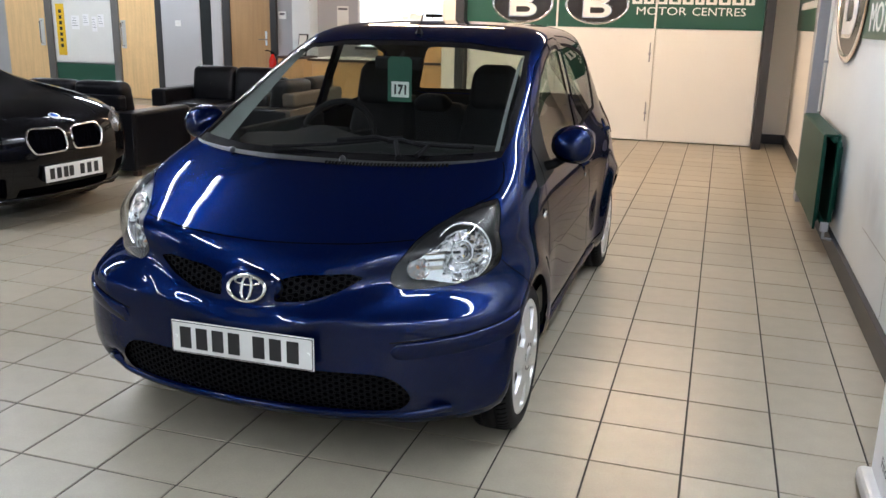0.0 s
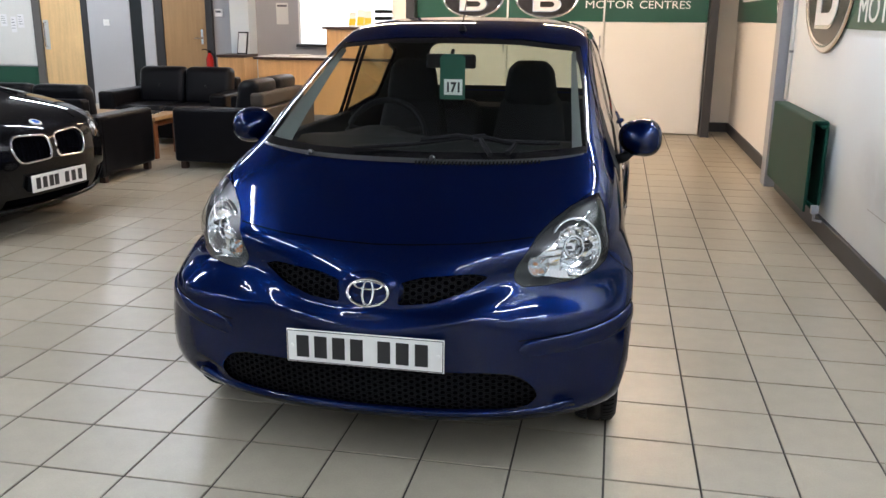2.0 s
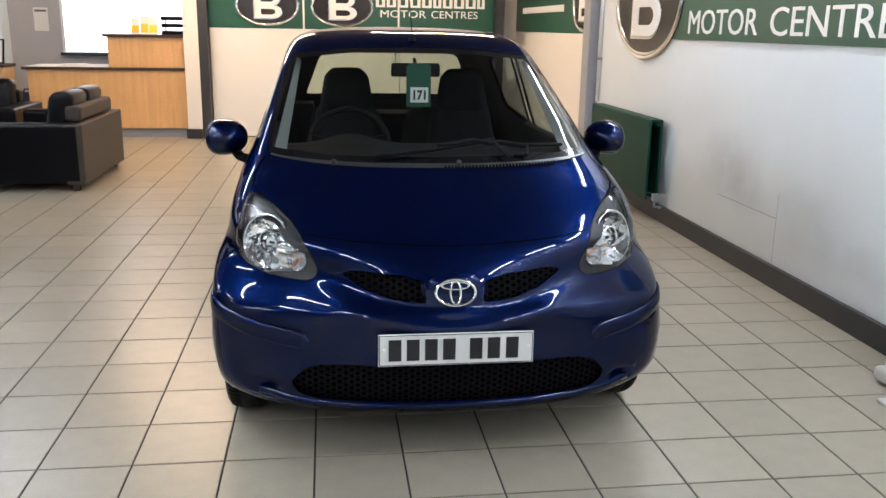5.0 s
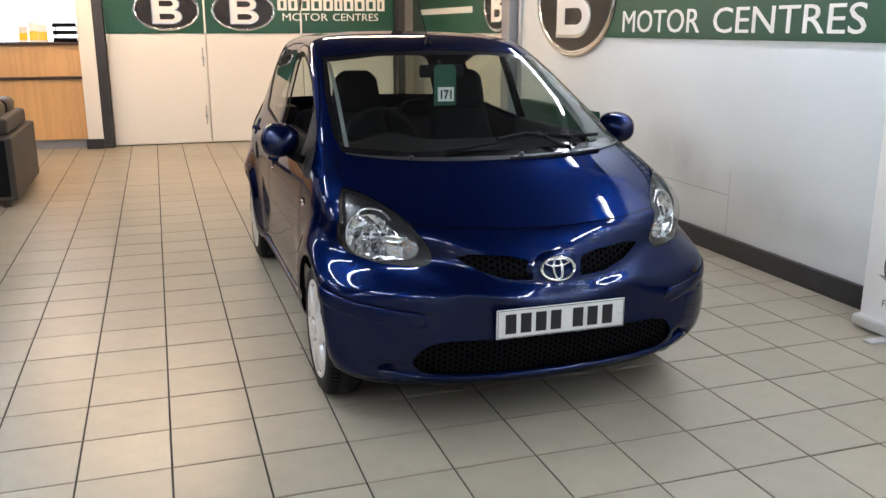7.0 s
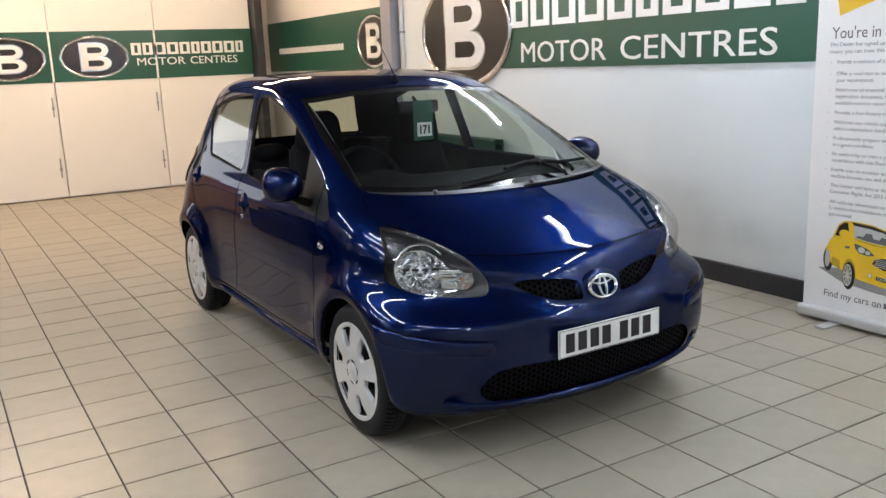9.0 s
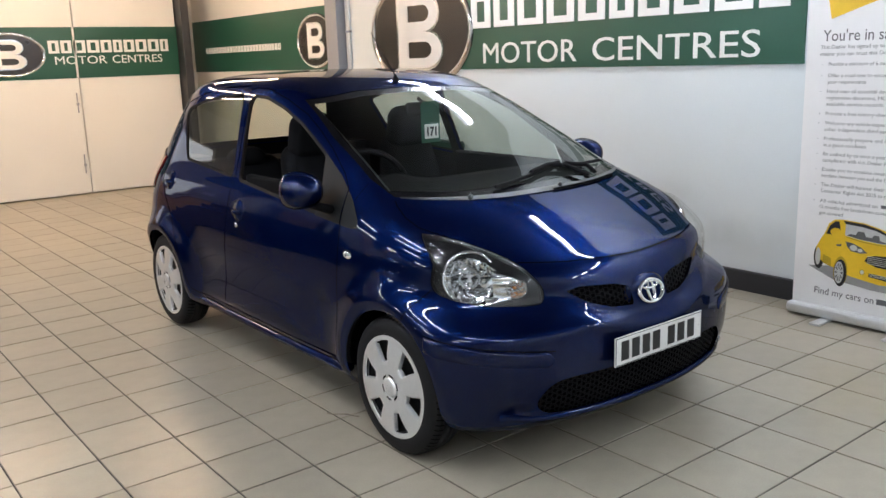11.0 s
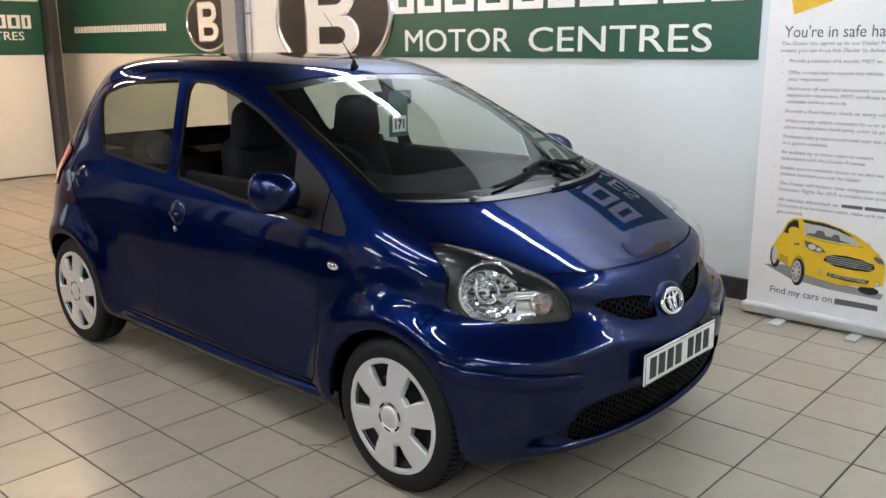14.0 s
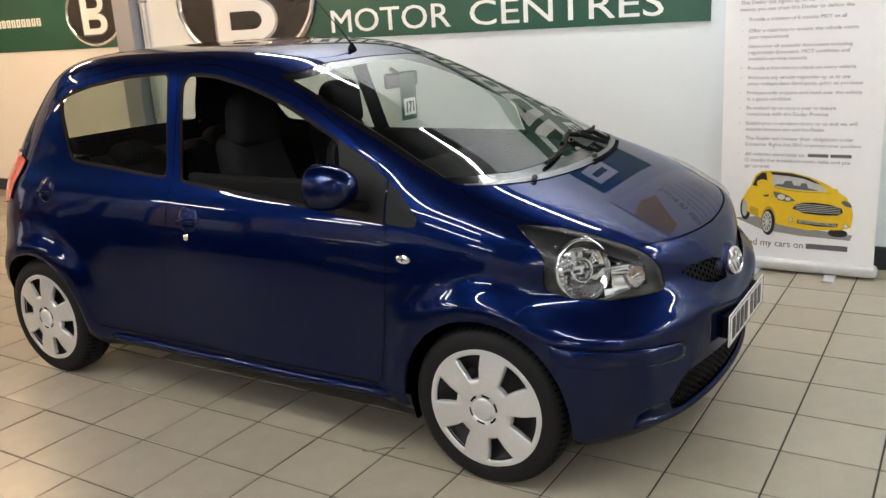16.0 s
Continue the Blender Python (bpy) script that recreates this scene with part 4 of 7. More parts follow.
def floor_scuff():
    """A curl of dark dirt on the tiles."""
    bm = bmesh.new()
    pts = [(-2.185, 3.50), (-2.20, 3.485), (-2.19, 3.455), (-2.165, 3.435), (-2.14, 3.41), (-2.13, 3.375), (-2.115, 3.355)]
    rows = []
    for i, (x, y) in enumerate(pts):
        w = 0.0025 + 0.003 * math.sin(i * 1.9) ** 2
        rows.append((bm.verts.new((x - w, y - w, 0.0012)), bm.verts.new((x + w, y + w, 0.0012))))
    for a, b in zip(rows, rows[1:]):
        bm.faces.new((a[0], b[0], b[1], a[1]))
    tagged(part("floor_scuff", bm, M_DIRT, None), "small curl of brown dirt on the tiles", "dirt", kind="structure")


M_DIRT = material("brown_dirt", (0.22, 0.18, 0.14), 0.9, vary=0.3, grain=60)
floor_scuff()


# ---- the blue car ----
def smooth_keys(keys, values, at):
    """Smooth monotone interpolation of short key lists."""
    k, v, at = np.array(keys, float), np.array(values, float), np.asarray(at, float)
    h, d = np.diff(k), np.diff(v) / np.diff(k)
    m = np.zeros(len(k))
    m[0], m[-1] = d[0], d[-1]
    for i in range(1, len(k) - 1):
        if d[i - 1] * d[i] > 0:
            a, b = 2 * h[i] + h[i - 1], h[i] + 2 * h[i - 1]
            m[i] = (a + b) / (a / d[i - 1] + b / d[i])
    i = np.clip(np.searchsorted(k, at) - 1, 0, len(k) - 2)
    t = (at - k[i]) / h[i]
    return ((2 * t**3 - 3 * t**2 + 1) * v[i] + (t**3 - 2 * t**2 + t) * h[i] * m[i] + (-2 * t**3 + 3 * t**2) * v[i + 1] + (t**3 - t**2) * h[i] * m[i + 1])


CAR = Vector((-1.398, 2.30, 0.0))           # nose of the car on its centre line
AXLES = (0.655, 2.985)                      # front and rear, from the nose
R_WHEEL, R_ARCH = 0.279, 0.310

LEVEL = [0.17, 0.20, 0.26, 0.35, 0.45, 0.55, 0.58, 0.63, 0.68, 0.72, 0.765, 0.80, 0.85, 0.90, 0.945, 1.0, 1.1, 1.2, 1.3, 1.37, 1.413, 1.445, 1.463, 1.474, 1.479]
NOSE = [0.12, 0.08, 0.048, 0.034, 0.028, 0.030, 0.050, 0.064, 0.082, 0.103, 0.14, 0.225, 0.35, 0.475, 0.60, 0.755, 0.965, 1.17, 1.39, 1.57, 1.685, 1.82, 1.97, 2.12, 2.27]
FLANK = [0.40, 0.38, 0.36, 0.355, 0.355, 0.38, 0.44, 0.60, 0.72, 0.79, 0.86, 0.94, 1.03, 1.17, 1.31, 1.45, 1.60, 1.75, 1.90, 2.0, 2.05, 2.1, 2.18, 2.23, 2.26]
REARWARD = [2.95, 2.95, 2.95, 2.95, 2.95, 2.95, 2.95, 2.95, 2.95, 2.94, 2.93, 2.92, 2.9, 2.87, 2.84, 2.8, 2.75, 2.7, 2.64, 2.58, 2.5, 2.42, 2.36, 2.32, 2.28]
TAIL = [3.28, 3.35, 3.41, 3.455, 3.475, 3.48, 3.48, 3.475, 3.47, 3.465, 3.46, 3.455, 3.46, 3.46, 3.455, 3.44, 3.39, 3.31, 3.225, 3.15, 3.07, 2.95, 2.79, 2.56, 2.29]
HALF = [0.70, 0.745, 0.785, 0.80, 0.805, 0.807, 0.807, 0.805, 0.803, 0.80, 0.795, 0.79, 0.78, 0.765, 0.743, 0.72, 0.69, 0.66, 0.628, 0.603, 0.575, 0.51, 0.41, 0.25, 0.01]
SQUARE = [2.1, 2.1, 2.1, 2.1, 2.1, 2.1, 2.1, 2.1, 2.2, 2.5, 2.9, 3.5, 4.4, 4.8, 5.0, 5.1, 5.2, 5.2, 5.2, 4.8, 4.2, 3.6, 3.1, 2.7, 2.4]


def sculpt(x, y, z):
    """Pressed shapes of one level of the hatchback's skin: arches, doors, bumper."""
    ease = lambda a: np.clip(a, 0, 1) ** 2 * (3 - 2 * np.clip(a, 0, 1))
    side = np.clip((x - 0.55) / 0.2, 0, 1)
    # rolled arch lips with a soft valley above them
    for ax, lip, swell in ((AXLES[0], 0.017, 0.014), (AXLES[1], 0.020, 0.025)):
        r = np.hypot(y - ax, z - R_WHEEL)
        low = ease((0.98 - z) / 0.2)
        x = x + side * low * (lip * np.exp(-((r - 0.338) / 0.045) ** 2) + swell * np.exp(-((r - 0.36) / 0.13) ** 2) - 0.007 * np.exp(-((r - 0.455) / 0.05) ** 2))
    # a waist low in the doors
    door = ease((y - 1.02) / 0.2) * ease((2.65 - y) / 0.2) * (x > 0.3)
    x = x - 0.010 * np.exp(-((z - 0.45) / 0.15) ** 2) * door
    # a smiling crease from lamp to lamp, under the badge
    front = ease((0.53 - x) / 0.13) * (y < 0.6)
    d = z - (0.518 + 0.125 * (x / 0.43) ** 1.7)
    y = y + front * (-0.011 * np.exp(-((d + 0.022) / 0.022) ** 2) + 0.008 * np.exp(-((d - 0.028) / 0.03) ** 2))
    # a scoop in each lower bumper corner
    y = y + 0.040 * np.exp(-((x - 0.615) / 0.038) ** 2 - ((z - 0.270) / 0.024) ** 2) * (y < 0.6)
    return x, y


def body_bmesh(tables, hatch=True, rows=190, half=140):
    """The closed car skin: contour rings from the sill to the roof."""
    key = np.arange(len(tables[0]))
    # sampled finely, eased by a short bell and thinned out again, so that gloss runs evenly
    at = np.linspace(0, len(key) - 1, (rows - 1) * 4 + 1)
    reach = int(0.9 / (at[1] - at[0]))
    bell = np.exp(-np.linspace(-3, 3, 2 * reach + 1) ** 2 / 2)
    bell /= bell.sum()

    def eased(v):
        f = smooth_keys(key, v, at)
        f = np.concatenate([2 * f[0] - f[reach:0:-1], f, 2 * f[-1] - f[-2:-reach - 2:-1]])
        return np.convolve(f, bell, "valid")[::4]
    z, yf, ya, yb, yr, w, n = (eased(v) for v in tables)
    bm = bmesh.new()
    grid = []
    t = np.linspace(0, math.pi / 2, 1400)
    for i in range(rows):
        c, s = np.cos(t), np.sin(t)
        fy = ya[i] - (ya[i] - yf[i]) * c ** (2 / n[i])
        fx = w[i] * s ** (2 / n[i])
        q = 3.3
        ry = yb[i] + (yr[i] - yb[i]) * s ** (2 / q)
        rx = w[i] * c ** (2 / q)
        x, y = np.concatenate([fx, rx]), np.concatenate([fy, ry])
        L = np.concatenate([[0], np.cumsum(np.hypot(np.diff(x), np.diff(y)))])
        a = np.linspace(0, L[-1], half)
        x, y = np.interp(a, L, x), np.interp(a, L, y)
        x[0] = x[-1] = 0
        if hatch:
            x, y = sculpt(x, y, z[i])
        # raised fender crests beside the bonnet and the foot of the screen
        crest = smooth_keys([0, 0.25, 0.5, 0.78, 0.98, 1.3, 1.6, 4], [0, 0, 0.008, 0.014, 0.012, 0.003, 0, 0], y)
        ease = lambda a: np.clip(a, 0, 1) ** 2 * (3 - 2 * np.clip(a, 0, 1))
        crown = (0.022 * np.clip(1 - (x / 0.64) ** 2, 0, 1) - 0.010) * ease((y - 0.06) / 0.30) * ease((1.12 - y) / 0.36) * ease((z[i] - 0.70) / 0.13)
        up = crown + crest * np.exp(-((x - 0.66) / 0.11) ** 2) * ease((z[i] - 0.66) / 0.16)
        up = up if hatch else up * 0
        ring = [bm.verts.new((-x[k], y[k], z[i] + up[k])) for k in range(half)] + [bm.verts.new((x[k], y[k], z[i] + up[k])) for k in range(half - 2, 0, -1)]
        grid.append(ring)
    m = len(grid[0])
    for i in range(rows - 1):
        for k in range(m):
            bm.faces.new((grid[i][k], grid[i + 1][k], grid[i + 1][(k + 1) % m], grid[i][(k + 1) % m]))
    bm.faces.new(grid[-1])
    bmesh.ops.recalc_face_normals(bm, faces=bm.faces)
    return bm


def carve(bm, outline, look_along, keep):
    """Cut a convex outline, seen along a direction, into the skin; returns the faces inside it. keep(face) says which side of the car."""
    d = Vector(look_along).normalized()
    u = d.cross(Vector((0, 0, 1))).normalized()
    v = u.cross(d)
    pts = [u * a + v * b for a, b in outline]
    mid = sum(pts, Vector()) / len(pts)
    reach = max((p - mid).length for p in pts) + 0.08
    faces = []
    for f in bm.faces:
        c = f.calc_center_median()
        flat = c - d * c.dot(d)
        if (flat - mid).length < reach and keep(f, c):
            faces.append(f)
    for i in range(len(pts)):
        a, b = pts[i], pts[(i + 1) % len(pts)]
        no = (b - a).cross(d)
        if no.length < 1e-9:
            continue
        no.normalize()
        if no.dot(mid - a) > 0:
            no = -no
        geom = set(faces)
        for f in faces:
            geom.update(f.edges)
            geom.update(f.verts)
        r = bmesh.ops.bisect_plane(bm, geom=list(geom), dist=1e-5, plane_co=a, plane_no=no)
        faces = [g for g in r["geom"] if isinstance(g, bmesh.types.BMFace) and no.dot(g.calc_center_median() - a) < 0]
    return faces


def split_off(bm, faces):
    """Take faces out of the skin into a bmesh of their own."""
    out = bmesh.new()
    made = {}
    for f in faces:
        vs = []
        for v in f.verts:
            if v not in made:
                made[v] = out.verts.new(v.co)
            vs.append(made[v])
        out.faces.new(vs)
    bmesh.ops.delete(bm, geom=faces, context="FACES")
    return out


def rounded(points, radius, steps=4):
    """Round the corners of a convex outline."""
    out = []
    n = len(points)
    for i in range(n):
        p, a, b = Vector(points[i]), Vector(points[i - 1]), Vector(points[(i + 1) % n])
        ra = min(radius, (a - p).length * 0.45)
        rb = min(radius, (b - p).length * 0.45)
        s, e = p + (a - p).normalized() * ra, p + (b - p).normalized() * rb
        for k in range(steps + 1):
            t = k / steps
            q = s * (1 - t) ** 2 + p * 2 * t * (1 - t) + e * t * t
            out.append((q.x, q.y))
    return out


from mathutils.bvhtree import BVHTree
from mathutils.interpolate import poly_3d_calc
SKIN = SKIN_TREE = SKIN_FACES = None


def take_skin(bm):
    """Make a lofted body the one that parts and lines are laid on."""
    global SKIN, SKIN_TREE, SKIN_FACES
    bm.normal_update()
    SKIN, SKIN_TREE = bm, BVHTree.FromBMesh(bm)
    bm.verts.index_update()
    nos = np.array([v.normal[:] for v in bm.verts])
    ends = np.array([(e.verts[0].index, e.verts[1].index) for e in bm.edges])
    for _ in range(3):                      # even out the gloss
        add = nos.copy()
        np.add.at(add, ends[:, 0], nos[ends[:, 1]])
        np.add.at(add, ends[:, 1], nos[ends[:, 0]])
        nos = add / np.linalg.norm(add, axis=1)[:, None]
    SKIN_FACES = [([v.co.copy() for v in f.verts], [Vector(nos[v.index]) for v in f.verts]) for f in bm.faces]


take_skin(body_bmesh((LEVEL, NOSE, FLANK, REARWARD, TAIL, HALF, SQUARE)))


def skin_normal(p):
    """The smooth normal of the skin nearest to a point."""
    co, no, i, dist = SKIN_TREE.find_nearest(p)
    cos, nos = SKIN_FACES[i]
    w = poly_3d_calc(cos, co)
    return sum((n * k for n, k in zip(nos, w)), Vector()).normalized(), co


def skin_part(name, bm, mat, parent, label="", push=0.0):
    """A piece of skin with the normals of the whole car, so that reflections run on across the joints."""
    nos = []
    for v in bm.verts:
        n, _ = skin_normal(v.co)
        nos.append(n)
    if push:
        for v, n in zip(bm.verts, nos):
            v.co += n * push
    ob = part(name, bm, mat, parent, label, smooth=True)
    ob.data.normals_split_custom_set_from_vertices([n[:] for n in nos])
    return ob


def seam(bm, pts, width=0.005, lift=0.0012):
    """A narrow band lying on the skin along points."""
    rows = []
    pts = [Vector(p) for p in pts]
    for i, p in enumerate(pts):
        n, co = skin_normal(p)
        d = (pts[min(i + 1, len(pts) - 1)] - pts[max(i - 1, 0)]).normalized()
        s = d.cross(n).normalized() * width / 2
        rows.append((bm.verts.new(co + n * lift - s), bm.verts.new(co + n * lift + s)))
    for a, b in zip(rows, rows[1:]):
        bm.faces.new((a[0], b[0], b[1], a[1]))
    return bm


def on_skin(points, look_along, steps=10):
    """A line drawn on the skin: points in a view along a direction, filled in and cast onto the car."""
    d = Vector(look_along).normalized()
    u = d.cross(Vector((0, 0, 1))).normalized()
    v = u.cross(d)
    out = []
    for (a0, b0), (a1, b1) in zip(points, points[1:]):
        for k in range(steps):
            t = k / steps
            p = u * (a0 + (a1 - a0) * t) + v * (b0 + (b1 - b0) * t) - d * 6
            hit = SKIN_TREE.ray_cast(p, d)
            if hit[0] is not None:
                out.append(hit[0])
    return out


SIDE = {-1: Vector((1, 0, 0)), 1: Vector((-1, 0, 0))}


def side_outline(side, pts):
    """(y, z) points of a side as the carve plane's (u, v)."""
    return [(-y if side < 0 else y, z) for y, z in pts]


FRONT_GLASS = [(2.044, 0.952), (2.09, 1.242), (2.098, 1.335), (2.06, 1.372), (1.909, 1.366), (1.708, 1.319), (1.523, 1.255), (1.375, 1.187), (1.255, 1.128), (1.238, 1.03), (1.22, 0.884)]
REAR_GLASS = [(2.120, 0.961), (2.17, 1.378), (2.418, 1.367), (2.667, 1.333), (2.86, 1.285), (2.872, 1.25), (2.852, 1.208), (2.77, 1.05), (2.733, 1.007)]
SAIL = [(1.27, 1.135), (1.121, 1.057), (1.046, 1.008), (1.030, 0.868), (1.235, 0.882)]
QUARTER = [(1.036, 1.000), (0.985, 0.968), (0.90, 0.893), (0.903, 0.868), (0.93, 0.862), (1.020, 0.866)]
ARCH = [(R_ARCH * math.cos(2 * math.pi * k / 36), R_ARCH * math.sin(2 * math.pi * k / 36)) for k in range(36)]
SCREEN = [(-0.645, 0.988), (-0.40, 0.970), (0.0, 0.966), (0.40, 0.970), (0.645, 0.988), (0.652, 1.05), (0.622, 1.20), (0.568, 1.352), (0.30, 1.380), (0.0, 1.386), (-0.30, 1.380), (-0.568, 1.352), (-0.622, 1.20), (-0.652, 1.05)]
LAMP = [(0.655, 0.507, 0.876), (0.602, 0.431, 0.857), (0.548, 0.336, 0.825), (0.508, 0.254, 0.79), (0.478, 0.191, 0.74), (0.453, 0.175, 0.697), (0.455, 0.166, 0.662), (0.480, 0.169, 0.643), (0.552, 0.208, 0.643), (0.640, 0.28, 0.646), (0.712, 0.375, 0.662), (0.744, 0.44, 0.684), (0.749, 0.462, 0.716), (0.735, 0.452, 0.77), (0.728, 0.470, 0.80)]
LAMP_TIP = [(0.700, 0.572, 0.886), (0.655, 0.507, 0.877), (0.602, 0.431, 0.859), (0.62, 0.40, 0.80), (0.70, 0.42, 0.75), (0.734, 0.455, 0.775), (0.727, 0.490, 0.826), (0.718, 0.535, 0.857)]
UPPER_GRILLE = [(0.378, 0.680), (0.33, 0.692), (0.17, 0.680), (0.10, 0.66), (0.095, 0.592), (0.20, 0.600), (0.30, 0.632)]
LOWER_GRILLE = [(-0.555, 0.300), (-0.50, 0.366), (-0.43, 0.382), (0.43, 0.382), (0.50, 0.366), (0.555, 0.300), (0.507, 0.250), (0.33, 0.236), (-0.33, 0.236), (-0.507, 0.250)]


def hull(points):
    """The convex outline round points in a plane."""
    pts = sorted(set(points))
    def run(seq):
        out = []
        for p in seq:
            while len(out) > 1 and (out[-1][0] - out[-2][0]) * (p[1] - out[-2][1]) - (out[-1][1] - out[-2][1]) * (p[0] - out[-2][0]) <= 0:
                out.pop()
            out.append(p)
        return out[:-1]
    return run(pts) + run(pts[::-1])


def seen_along(points, d):
    d = Vector(d).normalized()
    u = d.cross(Vector((0, 0, 1))).normalized()
    v = u.cross(d)
    return hull([(Vector(p).dot(u), Vector(p).dot(v)) for p in points])


def grown(outline, by):
    """An outline moved outwards (or inwards) about evenly."""
    n = len(outline)
    cx, cy = sum(p[0] for p in outline) / n, sum(p[1] for p in outline) / n
    out = []
    for i in range(n):
        p, a, b = Vector(outline[i]), Vector(outline[i - 1]), Vector(outline[(i + 1) % n])
        t = (b - a)
        nrm = Vector((t.y, -t.x)).normalized() if t.length > 1e-9 else Vector((0, 0))
        if nrm.dot(p - Vector((cx, cy))) < 0:
            nrm = -nrm
        q = p + nrm * by
        out.append((q.x, q.y))
    return hull(out)


def honeycomb(bm, inside, y_of, cell=0.022, wall=0.004):
    """A plastic comb of hexagon rims filling a front outline."""
    h = cell * math.sqrt(3) / 2
    for i in range(-30, 31):
        for j in range(-40, 41):
            cx, cz = i * cell * 0.78, 0.3 + j * h + (h / 2 if i % 2 else 0)
            if not inside(cx, cz):
                continue
            ring = []
            for k in range(6):
                a = math.pi / 3 * k
                for r in (cell * 0.5, cell * 0.5 - wall):
                    x, z = cx + r * math.cos(a), cz + r * 0.9 * math.sin(a)
                    ring.append(bm.verts.new((x, y_of(x, z), z)))
            for k in range(6):
                a, b, c, d = ring[2 * k], ring[2 * k + 1], ring[(2 * k + 3) % 12], ring[(2 * k + 2) % 12]
                bm.faces.new((a, d, c, b))
    return bm


def in_outline(outline):
    pts = hull(outline)
    def test(x, z):
        return all((b[0] - a[0]) * (z - a[1]) - (b[1] - a[1]) * (x - a[0]) > 0 for a, b in zip(pts, pts[1:] + pts[:1]))
    return test


def front_of(x, z):
    hit = SKIN_TREE.ray_cast(Vector((x, -1, z)), Vector((0, 1, 0)))
    return hit[0].y if hit[0] is not None else 0.1


def grille_back(car, outline):
    """A dark plate behind an opening, with a rim that closes the gap to the skin."""
    o = grown(hull(outline), 0.006)
    n = len(o)
    cx, cz = sum(p[0] for p in o) / n, sum(p[1] for p in o) / n
    b = bmesh.new()
    loops = []
    for scale, deep in ((1.0, 0.003), (1.0, 0.045), (0.66, 0.045), (0.33, 0.045)):
        row = []
        for i in range(n):
            for t in (0, 0.34, 0.67):
                px, pz = o[i][0] + (o[(i + 1) % n][0] - o[i][0]) * t, o[i][1] + (o[(i + 1) % n][1] - o[i][1]) * t
                x, z = cx + (px - cx) * scale, cz + (pz - cz) * scale
                row.append(b.verts.new((x, front_of(x, z) + deep, z)))
        loops.append(row)
    m = len(loops[0])
    for p, q in zip(loops, loops[1:]):
        for k in range(m):
            b.faces.new((p[k], p[(k + 1) % m], q[(k + 1) % m], q[k]))
    mid = b.verts.new((cx, front_of(cx, cz) + 0.045, cz))
    for k in range(m):
        b.faces.new((loops[-1][k], loops[-1][(k + 1) % m], mid))
    part("grille_back", b, M_GAP, car)


